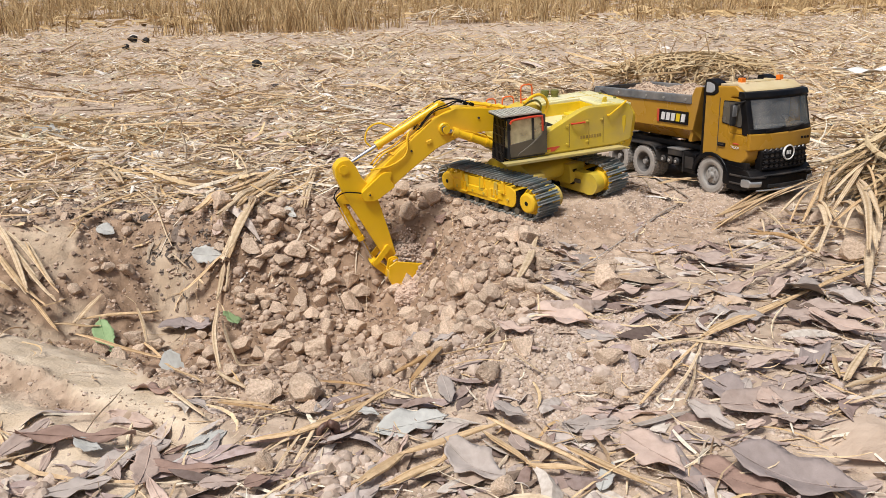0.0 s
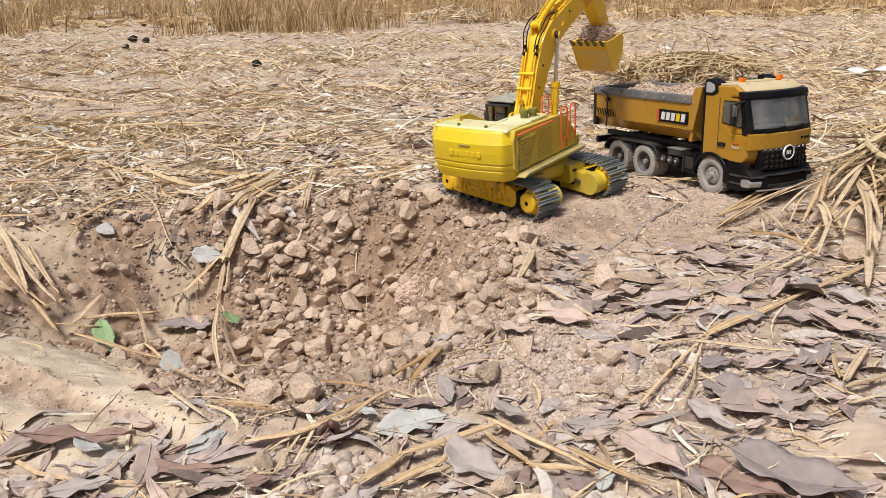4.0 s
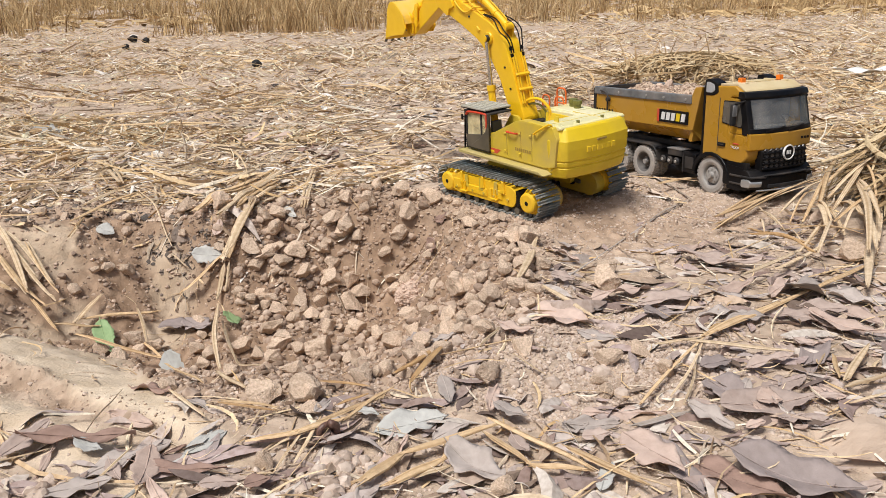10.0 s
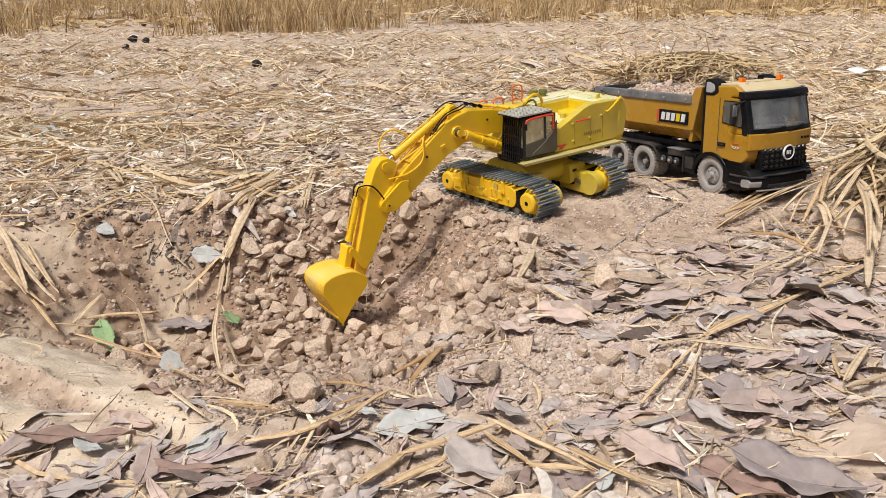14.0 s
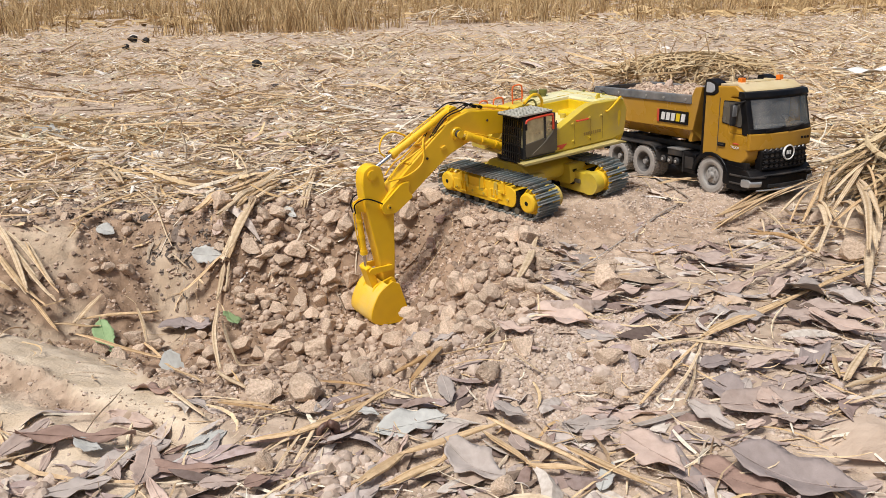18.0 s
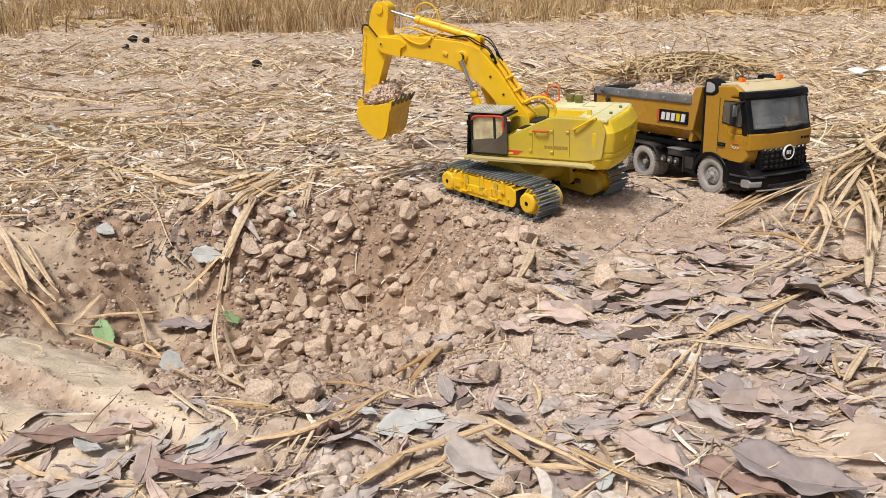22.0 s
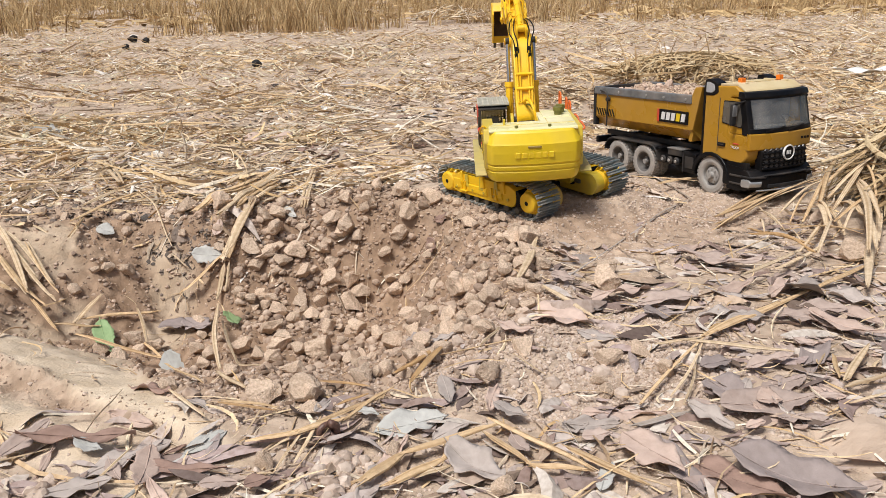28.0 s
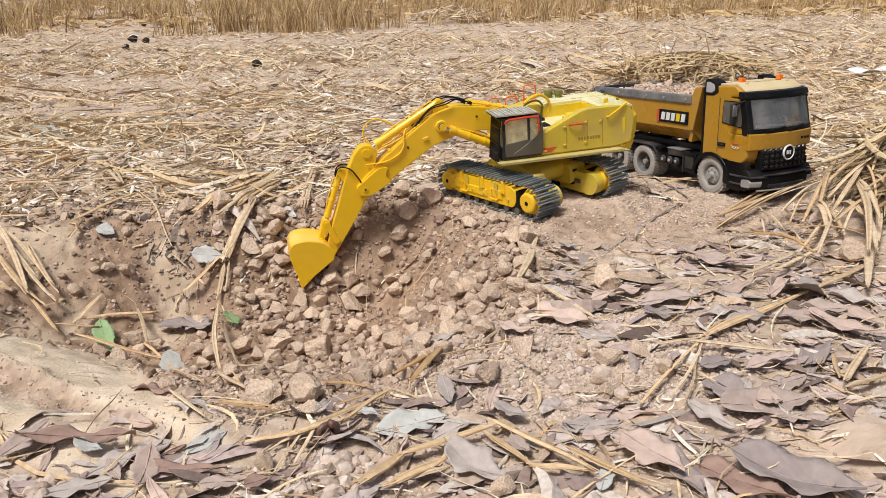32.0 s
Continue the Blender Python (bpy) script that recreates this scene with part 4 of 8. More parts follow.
def ram(name, barrel_l, rod_l, r, mount_y=0.0):
    """A hydraulic ram in two parts; the barrel points along +x from its base pin, the rod back along -x from its end pin."""
    b = part(name + "_barrel", rod((0.004, 0, 0), (barrel_l, 0, 0), r, 20), M_YELLOW, excavator)
    part("base_eye", rod((0, -r * 0.9, 0), (0, r * 0.9, 0), r * 0.95, 18), M_YELLOW, b)
    part("gland", rod((barrel_l - r * 1.4, 0, 0), (barrel_l, 0, 0), r * 1.22, 20), M_YELLOW, b)
    part("feed_pipe", tube(curve([(0.012, 0, r), (0.016, 0, r + 0.003), (barrel_l * 0.6, 0, r + 0.003), (barrel_l - r * 2, 0, r * 1.0)], 4), 0.0013), M_YELLOW, b)
    for k in (0.30, 0.62):
        part("ram_collar", rod((barrel_l * k - 0.0025, 0, 0), (barrel_l * k + 0.0025, 0, 0), r * 1.14, 20), M_YELLOW, b)
    p = part(name + "_rod", rod((-rod_l, 0, 0), (0, 0, 0), r * 0.55, 16), M_CHROME, excavator)
    part("rod_eye", rod((0, -r * 0.9, 0), (0, r * 0.9, 0), r * 0.9, 18), M_YELLOW, p)
    return b, p


BOOM_RAMS = [ram("boom_ram", 0.108, 0.100, 0.0078) for s in (-1, 1)]
STICK_RAM = ram("stick_ram", 0.150, 0.105, 0.0075)
BUCKET_RAM = ram("bucket_ram", 0.096, 0.080, 0.006)
IDLERS = [part("idler_link", prism(rounded([(-0.007, -0.006), (IDLER_L, -0.006), (IDLER_L + 0.006, 0.0), (IDLER_L, 0.006), (-0.007, 0.006)], 0.004), s * 0.019 - 0.002, s * 0.019 + 0.002, 0.0008), M_YELLOW, excavator) for s in (-1, 1)]
TIE = part("bucket_link", prism(rounded([(-0.006, -0.007), (LINK_L, -0.007), (LINK_L + 0.006, 0.0), (LINK_L, 0.007), (-0.006, 0.007)], 0.004), -0.014, 0.014, 0.0015), M_YELLOW, excavator)
# ---- the toy dump truck ----
truck = thing("toy_dump_truck", "ochre-yellow toy dump truck with a loaded skip on dusty soil", "toy truck", TRUCK_POSE)


def tr(name, bm, mat, label="", parent=None, soft=False):
    return part(name, bm, mat, parent or truck, label, soft)


WHEEL_R = 0.0383


def tyre_mesh(width):
    """A tyre with a rounded shoulder and cut tread blocks."""
    h, r = width / 2, WHEEL_R
    bm = lathe([(r * 0.60, -h * 0.86), (r * 0.72, -h), (r * 0.90, -h * 0.98), (r * 0.975, -h * 0.80), (r * 0.99, -h * 0.45), (r * 0.99, h * 0.45), (r * 0.975, h * 0.80), (r * 0.90, h * 0.98), (r * 0.72, h), (r * 0.60, h * 0.86)], 44)
    for i in range(30):
        a = 2 * math.pi * i / 30
        for s in (-1, 1):
            own = box(-0.0026, 0.0026, s * h * 0.46 - h * 0.36, s * h * 0.46 + h * 0.36, -0.0015, 0.0012, 0)
            bmesh.ops.transform(own, matrix=Matrix.Rotation(a + (0.1 if s > 0 else 0), 4, "Y") @ Matrix.Translation((0, 0, r)), verts=own.verts)
            bm = joined(bm, own)
    me = bpy.data.meshes.new("tyre")
    bm.to_mesh(me)
    bm.free()
    me.materials.append(M_TYRE)
    for p in me.polygons:
        p.use_smooth = len(p.vertices) == 4 and p.area > 1e-6 and False
    return me


TYRE_F, TYRE_R = tyre_mesh(0.026), tyre_mesh(0.021)


def wheel(x, side, rear):
    w = new("wheel")
    w.parent = truck
    k = 1.0 if rear else 1.05
    w.matrix_basis = pose(x, side * (0.071 if not rear else 0.0735), WHEEL_R * k) @ Matrix.Diagonal((k, k, k, 1))
    piece("tyre", TYRE_R if rear else TYRE_F, w, Matrix.Identity(4))
    if rear:
        piece("inner_tyre", TYRE_R, w, pose(0, -side * 0.025, 0))
    o, r = side * 0.013, WHEEL_R
    if rear:
        prof = [(0.0, o * 0.15), (r * 0.18, o * 0.15), (r * 0.20, -o * 0.4), (r * 0.50, -o * 0.5), (r * 0.56, o * 0.6), (r * 0.62, o * 0.75)]
    else:
        prof = [(0.0, o * 1.05), (r * 0.16, o * 1.05), (r * 0.20, o * 0.75), (r * 0.42, o * 0.65), (r * 0.52, o * 0.15), (r * 0.57, o * 0.75), (r * 0.63, o * 0.90)]
    rim = part("rim", lathe(prof, 32), M_DARKRIM if rear else M_RIM, w)
    part("axle_cap", rod((0, o * 0.1, 0), (0, o * (0.5 if rear else 1.35), 0), r * 0.15, 16), M_RIM, w)
    for i in range(8):
        a = 2 * math.pi * i / 8
        k = r * (0.34 if not rear else 0.30)
        y = o * (0.68 if not rear else -0.45)
        part("wheel_nut", rod((k * math.cos(a), y, k * math.sin(a)), (k * math.cos(a), y + side * 0.0022, k * math.sin(a)), 0.0016, 6), M_RIM, rim)
    return w


for sd in (-1, 1):
    wheel(0.2186, sd, False)
    wheel(0.0, sd, True)
    wheel(-0.096, sd, True)
for x in (0.2186, 0.0, -0.096):
    tr("axle", rod((x, -0.06, WHEEL_R), (x, 0.06, WHEEL_R), 0.006, 12), M_BLACK)
# chassis
for s in (-1, 1):
    tr("chassis_rail", box(-0.185, 0.29, s * 0.030 - 0.005, s * 0.030 + 0.005, 0.056, 0.078, 0.002), M_GREY)
    tr("subframe_rail", box(-0.180, 0.165, s * 0.048 - 0.006, s * 0.048 + 0.006, 0.082, 0.094, 0.002), M_GREY)
for x in (-0.17, -0.06, 0.05, 0.12):
    tr("cross_member", box(x - 0.006, x + 0.006, -0.05, 0.05, 0.062, 0.080, 0.002), M_BLACK)
tr("rear_bumper", box(-0.190, -0.178, -0.082, 0.082, 0.062, 0.078, 0.003), M_BLACK)
for s in (-1, 1):
    # mudguard over the two rear axles
    pts = [(-0.150, 0.050), (-0.146, 0.064), (-0.136, 0.078), (-0.120, 0.084), (0.020, 0.084), (0.036, 0.080), (0.046, 0.068), (0.052, 0.048)]
    lower = [(x, z - 0.004) if 0 < i < 7 else (x + (0.004 if i == 0 else -0.004), z) for i, (x, z) in enumerate(pts)]
    y0, y1 = sorted((s * 0.040, s * 0.086))
    tr("rear_mudguard", prism(pts + lower[::-1], y0, y1, 0.001, 1), M_GREY, "dusty black rear mudguard")
    bm = None
    for i in range(5):
        bm = box(0.036 + i * 0.0052, 0.039 + i * 0.0052, s * 0.063 - 0.020, s * 0.063 + 0.020, 0.073, 0.079, 0.0006, 1, bm)
    tr("step_grid", bm, M_BLACK)
    # tanks between the axles
    y0, y1 = sorted((s * 0.046, s * 0.082))
    bb = tr("battery_box", box(0.080, 0.126, y0, y1, 0.0660, 0.0800, 0.002), M_GREY)
    part("box_lid", box(0.078, 0.128, y0 - 0.001, y1 + 0.001, 0.0800, 0.0830, 0.001), M_RAIL, bb)
    ft = tr("fuel_tank", box(0.131, 0.170, y0, y1, 0.034, 0.078, 0.004, 3), M_BLACK)
    part("tank_strap", box(0.1295, 0.1330, y0 - 0.001, y1 + 0.001, 0.033, 0.079, 0.001), M_GREY, ft)
    part("tank_plate", box(0.138, 0.164, min(s * 0.080, s * 0.0832), max(s * 0.080, s * 0.0832), 0.044, 0.070, 0.001), M_GREY, ft)
    for i in range(3):
        x = 0.068 + i * 0.0215
        c = tr("air_tank", rod((x, s * 0.045, 0.0545), (x, s * 0.083, 0.0545), 0.0096, 20), M_BLACK)
        part("tank_end", rod((x, s * 0.083, 0.0545), (x, s * 0.0860, 0.0545), 0.0094, 20, None, 0.0062), M_GREY, c)
        part("tank_cap", rod((x, s * 0.0858, 0.0545), (x, s * 0.0872, 0.0545), 0.0040, 14, None, 0.0030), M_RIM, c)

# -- the skip --
def skip():
    x0, x1, t = -0.186, 0.160, 0.004
    sk = tr("skip_floor", box(x0 + 0.004, x1 - 0.006, -0.050, 0.050, 0.104, 0.110, 0.002), M_AMBER)
    for s in (-1, 1):
        side = [(s * 0.050, 0.104), (s * 0.058, 0.104), (s * 0.088, 0.130), (s * 0.088, 0.190), (s * 0.083, 0.190), (s * 0.083, 0.133), (s * 0.052, 0.110)]
        bm = bmesh.new()
        a = [bm.verts.new((x0, y, z)) for y, z in side]
        b = [bm.verts.new((x1, y, z)) for y, z in side]
        bm.faces.new(a)
        bm.faces.new(b[::-1])
        for i in range(len(side)):
            bm.faces.new((a[i], b[i], b[(i + 1) % len(side)], a[(i + 1) % len(side)]))
        w = tr("skip_side", bm, M_AMBER, "ochre skip side with a black name panel")
        rail = tr("top_rail", box(x0 - 0.002, x1 - 0.004, min(s * 0.080, s * 0.0915), max(s * 0.080, s * 0.0915), 0.186, 0.2045, 0.0025), M_RAIL, "scuffed dark grey top rail")
        for x in (0.14, 0.07, 0.01, -0.09):
            part("rail_bolt", rod((x, s * 0.0905, 0.195), (x, s * 0.0928, 0.195), 0.0028, 10), M_RIM, rail)
        part("end_post", box(x0 - 0.006, x0 + 0.004, min(s * 0.078, s * 0.0905), max(s * 0.078, s * 0.0905), 0.108, 0.200, 0.002), M_GREY, w)
        if s < 0:
            y = -0.0895
            part("name_panel", box(0.052, 0.148, y - 0.0008, y + 0.002, 0.140, 0.168, 0.0006, 1), M_BLACK, w, "black name panel")
            part("red_flash", box(0.049, 0.056, y - 0.0014, y + 0.002, 0.140, 0.168, 0.0004, 1), M_RED, w)
            for i in range(5):
                a0 = 0.063 + i * 0.0160
                part("lettering_bar", prism([(a0, 0.1455), (a0 + 0.0115, 0.1455), (a0 + 0.0140, 0.1625), (a0 + 0.0025, 0.1625)], y - 0.0018, y, 0), M_LEMON if i == 3 else M_WHITE, w)
            for i in range(7):
                a0 = -0.170 + i * 0.010
                part("hazard_stripe", prism([(a0, 0.135), (a0 + 0.005, 0.135), (a0 - 0.003, 0.152), (a0 - 0.008, 0.152)], y - 0.0012, y + 0.001, 0), M_BLACK, w)
            part("hazard_ground", box(-0.178, -0.104, y - 0.0004, y + 0.002, 0.134, 0.153, 0, 1), M_AMBER, w)
    part("head_board", prism([(x1 - 0.014, 0.104), (x1 - 0.004, 0.104), (x1 + 0.001, 0.130), (x1 + 0.0235, 0.222), (x1 + 0.017, 0.222), (x1 - 0.008, 0.130)], -0.084, 0.084, 0.0015), M_AMBER, truck)
    for s in (-1, 1):
        part("head_cheek", prism([(x1 - 0.012, 0.186), (x1 - 0.004, 0.130), (x1 + 0.002, 0.130), (x1 + 0.0245, 0.224), (x1 + 0.004, 0.222), (x1 - 0.004, 0.206)], s * 0.086 - 0.0025, s * 0.086 + 0.0025, 0.001), M_AMBER, truck)
    part("tail_board", box(x0 - 0.004, x0, -0.083, 0.083, 0.108, 0.196, 0.0015), M_AMBER, truck)
    part("tail_rail", box(x0 - 0.006, x0 + 0.004, -0.084, 0.084, 0.192, 0.203, 0.002), M_GREY, truck)
    # lever at the rear corner
    hook = part("latch_bar", tube(curve([(-0.160, -0.093, 0.196), (-0.140, -0.094, 0.192), (-0.126, -0.094, 0.178), (-0.130, -0.094, 0.170), (-0.132, -0.0935, 0.118), (-0.136, -0.092, 0.110)], 5), 0.0018), M_GREY, truck)
    part("latch_knob", rod((-0.128, -0.098, 0.176), (-0.128, -0.090, 0.176), 0.005, 14), M_GREY, hook)


skip()


# -- the cab --
def word(text, height, m, mat, parent):
    """Raised letters as a mesh of their own."""
    cv = bpy.data.curves.new("lettering", "FONT")
    cv.body, cv.size, cv.extrude = text, height, 0.0003
    tmp = bpy.data.objects.new("lettering", cv)
    me = bpy.data.meshes.new_from_object(tmp)
    bpy.data.objects.remove(tmp)
    me.materials.clear()
    me.materials.append(mat)
    ob = new("lettering", me)
    ob.parent = parent
    ob.matrix_basis = m
    return ob


def bowed(bm, deep=0.014, half=0.0865):
    """Bends a part of the cab's front back towards its corners."""
    for k in range(-5, 6):
        bmesh.ops.bisect_plane(bm, geom=bm.verts[:] + bm.edges[:] + bm.faces[:], plane_co=(0, k * 0.0145, 0), plane_no=(0, 1, 0))
    for v in bm.verts:
        u = min(1.0, max(0.0, (v.co.x - 0.262) / 0.045))
        v.co.x -= deep * u * u * (3 - 2 * u) * min(1.15, abs(v.co.y) / half) ** 2.4
    return bm


def truck_cab():
    w = 0.0855
    shell = prism(rounded([(0.190, 0.080), (0.268, 0.080), (0.280, 0.064), (0.300, 0.064), (0.326, 0.088), (0.328, 0.134), (0.262, 0.137), (0.262, 0.209), (0.310, 0.209), (0.304, 0.219), (0.272, 0.231), (0.206, 0.228), (0.192, 0.216)], 0.008, 4), -w, w, 0.004, 3)
    bowed(shell)
    me = bpy.data.meshes.new("cab_shell")
    bmesh.ops.recalc_face_normals(shell, faces=shell.faces)
    shell.to_mesh(me)
    shell.free()
    body = new("cab_body", me)
    me.materials.append(M_AMBER)
    body.parent = truck
    body["label"] = "ochre-yellow truck cab with a black visor"
    part("cab_roof", bowed(prism(rounded([(0.200, 0.2275), (0.270, 0.2305), (0.303, 0.219), (0.300, 0.2235), (0.272, 0.2345), (0.206, 0.232)], 0.002), -0.078, 0.078, 0.001)), M_ROOF, body, "dusty cream cab roof")
    part("roof_hatch", box(0.232, 0.262, -0.024, 0.024, 0.2335, 0.2362, 0.001), M_ROOF, body)
    part("roof_rib", box(0.215, 0.275, 0.052, 0.060, 0.2325, 0.2355, 0.001, 1), M_ROOF, body)
    part("roof_rib", box(0.215, 0.275, -0.060, -0.052, 0.2325, 0.2355, 0.001, 1), M_ROOF, body)
    for s in (-1, 1):
        part("beacon_lamp", box(0.252, 0.262, s * 0.053 - 0.006, s * 0.053 + 0.006, 0.2335, 0.2445, 0.0015), M_LAMP, body, "orange beacon lamp")
        part("beacon_foot", box(0.251, 0.263, s * 0.053 - 0.007, s * 0.053 + 0.007, 0.232, 0.2345, 0.0006, 1), M_BLACK, body)
    # air deflector behind the roof edge
    for s in (-1, 1):
        part("air_deflector", prism(rounded([(0.190, 0.208), (0.214, 0.208), (0.229, 0.215), (0.225, 0.234), (0.204, 0.242), (0.190, 0.240)], 0.004), s * 0.074 - 0.013, s * 0.074 + 0.013, 0.002), M_BLACK, body)
        part("deflector_pane", prism(rounded([(0.195, 0.214), (0.212, 0.214), (0.220, 0.220), (0.217, 0.231), (0.203, 0.236), (0.195, 0.235)], 0.003), s * 0.087 - 0.001, s * 0.087 + 0.001, 0.0004, 1), M_GREYPANE, body)
    # visor, screen surround, screen
    part("sun_visor", bowed(prism(rounded([(0.296, 0.207), (0.313, 0.205), (0.319, 0.208), (0.314, 0.219), (0.298, 0.221)], 0.003), -w - 0.003, w + 0.003, 0.0015)), M_BLACK, body)
    part("scuttle", bowed(prism([(0.318, 0.137), (0.3330, 0.139), (0.3315, 0.148), (0.322, 0.150)], -w + 0.001, w - 0.001, 0.001)), M_BLACK, body)
    part("screen_header", bowed(prism([(0.305, 0.204), (0.3160, 0.204), (0.3150, 0.211), (0.305, 0.211)], -w + 0.001, w - 0.001, 0.001)), M_BLACK, body)
    part("cab_interior", box(0.263, 0.268, -w + 0.007, w - 0.007, 0.138, 0.203, 0.001, 1), M_CABIN, body)
    part("dashboard", bowed(prism([(0.285, 0.137), (0.326, 0.137), (0.322, 0.150), (0.300, 0.152)], -w + 0.008, w - 0.008, 0.002)), M_INSIDE, body)
    for s in (-1, 1):
        y0, y1 = sorted((s * (w - 0.0065), s * (w - 0.0003)))
        part("door_upper", bowed(prism([(0.260, 0.136), (0.323, 0.136), (0.306, 0.206), (0.260, 0.206)], y0, y1, 0.0008, 1)), M_AMBER, body)
        part("screen_post", bowed(prism([(0.312, 0.136), (0.3325, 0.134), (0.3150, 0.206), (0.300, 0.207)], min(s * (w - 0.010), s * (w + 0.0008)), max(s * (w - 0.010), s * (w + 0.0008)), 0.001, 1)), M_BLACK, body)
    g = part("windscreen", bowed(prism([(0.3130, 0.208), (0.3292, 0.148), (0.3312, 0.148), (0.3150, 0.208)], -w + 0.010, w - 0.010, 0)), M_WIND, body, "windscreen with a pale film for sky reflection")
    g.visible_shadow = False
    for s in (-1, 1):
        part("cab_seat", box(0.270, 0.282, s * 0.040 - 0.020, s * 0.040 + 0.020, 0.140, 0.192, 0.004), M_SEAT, body)
    for y0, y1 in ((-0.055, -0.005), (0.002, 0.052)):
        part("wiper", bowed(rod((0.3350, y0, 0.1425), (0.3325, y1, 0.150), 0.0012, 6)), M_BLACK, body)
    # front panel, grille and badge
    part("front_panel", bowed(prism(rounded([(0.324, 0.105), (0.3335, 0.105), (0.3345, 0.138), (0.325, 0.141)], 0.002), -w - 0.001, w + 0.001, 0.002)), M_AMBER, body)
    gr = part("grille", bowed(prism(rounded([(0.320, 0.062), (0.336, 0.062), (0.338, 0.104), (0.322, 0.108)], 0.003), -0.062, 0.062, 0.002)), M_BLACK, body)
    for k in range(4):
        z = 0.068 + k * 0.0105
        part("grille_bar", bowed(box(0.335, 0.3405, -0.060, 0.060, z - 0.0016, z + 0.0016, 0.0006, 1)), M_BLACK, gr)
        for i in range(9):
            y = -0.052 + i * 0.013
            cell = lathe([(0.0, 0.0), (0.0052, 0.0), (0.0040, 0.0024), (0.0, 0.0018)], 6)
            bmesh.ops.transform(cell, matrix=pose(0.3368, y, z + 0.0052, 0, 0, -90) @ Matrix.Diagonal((1.15, 1, 0.82, 1)), verts=cell.verts)
            part("grille_cell", bowed(cell), M_GRILLE, gr)
    bd = part("badge", lathe([(0.0, -0.001), (0.012, -0.001), (0.013, 0.0), (0.013, 0.002), (0.0, 0.002)], 28), M_BLACK, body)
    rg = part("badge_ring", lathe([(0.0114, 0.002), (0.0116, 0.0036), (0.0130, 0.0036), (0.0136, 0.001), (0.0125, -0.001), (0.0114, 0.002)], 28), M_WHITE, body)
    rg.matrix_basis = pose(0.3405, 0, 0.098, 0, 0, -90) @ Matrix.Diagonal((1.15, 1.0, 1.15, 1))
    bd.matrix_basis = pose(0.3405, 0, 0.098, 0, 0, -90)
    for i in range(3):
        part("badge_bar", box(0.3418, 0.3432, -0.006 + i * 0.0045, -0.003 + i * 0.0045, 0.094, 0.102, 0.0004, 1), M_WHITE, body)
    for i in range(3):
        part("lettering_bar", box(0.3345, 0.3358, 0.040 + i * 0.008, 0.046 + i * 0.008, 0.121, 0.126, 0.0003, 1), M_BLACK, body)
    # bumper and lamps
    part("bumper", bowed(prism(rounded([(0.255, 0.030), (0.325, 0.023), (0.344, 0.029), (0.346, 0.050), (0.334, 0.066), (0.255, 0.066)], 0.005), -w - 0.002, w + 0.002, 0.003)), M_BLACK, body)
    for s in (-1, 1):
        part("headlamp", bowed(prism(rounded([(0.322, 0.031), (0.344, 0.031), (0.348, 0.042), (0.341, 0.048), (0.322, 0.047)], 0.004), min(s * 0.064, s * 0.0895), max(s * 0.064, s * 0.0895), 0.002)), M_LIGHT, body, "clear headlamp")
        part("lamp_trim", bowed(box(0.3185, 0.3475, min(s * 0.0555, s * 0.0885), max(s * 0.0555, s * 0.0885), 0.0505, 0.0545, 0.001, 1)), M_GREY, body)
    part("bumper_slot", bowed(box(0.343, 0.3475, -0.050, 0.050, 0.030, 0.037, 0.001, 1)), M_GREY, body)
    part("skid_bar", tube([(0.3495 - 0.014 * (abs(y) / 0.0865) ** 2.4, y, 0.0265) for y in np.linspace(-0.078, 0.078, 13)], 0.0017), M_LIGHT, body, "bright bar under the bumper")
    part("bumper_lip", bowed(box(0.340, 0.3478, -0.060, 0.060, 0.0545, 0.0570, 0.0006, 1)), M_GREY, body)
    # side windows, doors, mirrors, steps, wheel arches
    for s in (-1, 1):
        y = s * (w + 0.0004)
        win = [(0.243, 0.155), (0.297, 0.148), (0.300, 0.160), (0.290, 0.201), (0.245, 0.201)]
        part("window_frame", prism(rounded(win, 0.004), y - 0.0010, y + 0.0010, 0.0004, 1), M_BLACK, body)
        ins = [(0.245, 0.1572), (0.2952, 0.1505), (0.2978, 0.160), (0.2885, 0.199), (0.247, 0.199)]
        part("side_window", prism(rounded(ins, 0.003), y - 0.0016, y + 0.0016, 0, 1), M_SCREEN, body)
        for x in (0.234,):
            part("door_seam", box(x - 0.0005, x + 0.0005, y - 0.0006, y + 0.0006, 0.095, 0.205, 0, 1), M_INSIDE, body)
        part("door_handle", box(0.236, 0.256, y - 0.003, y + 0.003, 0.1065, 0.1145, 0.002), M_BLACK, body)
        part("handle_grip", box(0.239, 0.253, y - 0.0036, y + 0.0036, 0.1098, 0.1115, 0.0006, 1), M_GREY, body)
        part("lettering_bar", box(0.276, 0.292, y - 0.0009, y + 0.0009, 0.1145, 0.1170, 0.0002, 1), M_RED, body)
        word("TRUCK", 0.0072, pose(0.271 if s < 0 else 0.296, y + s * 0.0009, 0.106, 90, 0, 0 if s < 0 else 180), M_WHITE, body)
        mr = part("wing_mirror", box(0.2800, 0.2870, s * 0.0980 - 0.0070, s * 0.0980 + 0.0070, 0.154, 0.197, 0.003), M_GREY, body)
        part("mirror_shell", box(0.2850, 0.2890, s * 0.0980 - 0.0058, s * 0.0980 + 0.0058, 0.172, 0.195, 0.002), M_RAIL, body)
        part("mirror_arm", rod((0.302, s * 0.085, 0.2035), (0.286, s * 0.098, 0.1965), 0.0024, 8), M_BLACK, body)
        arch = []
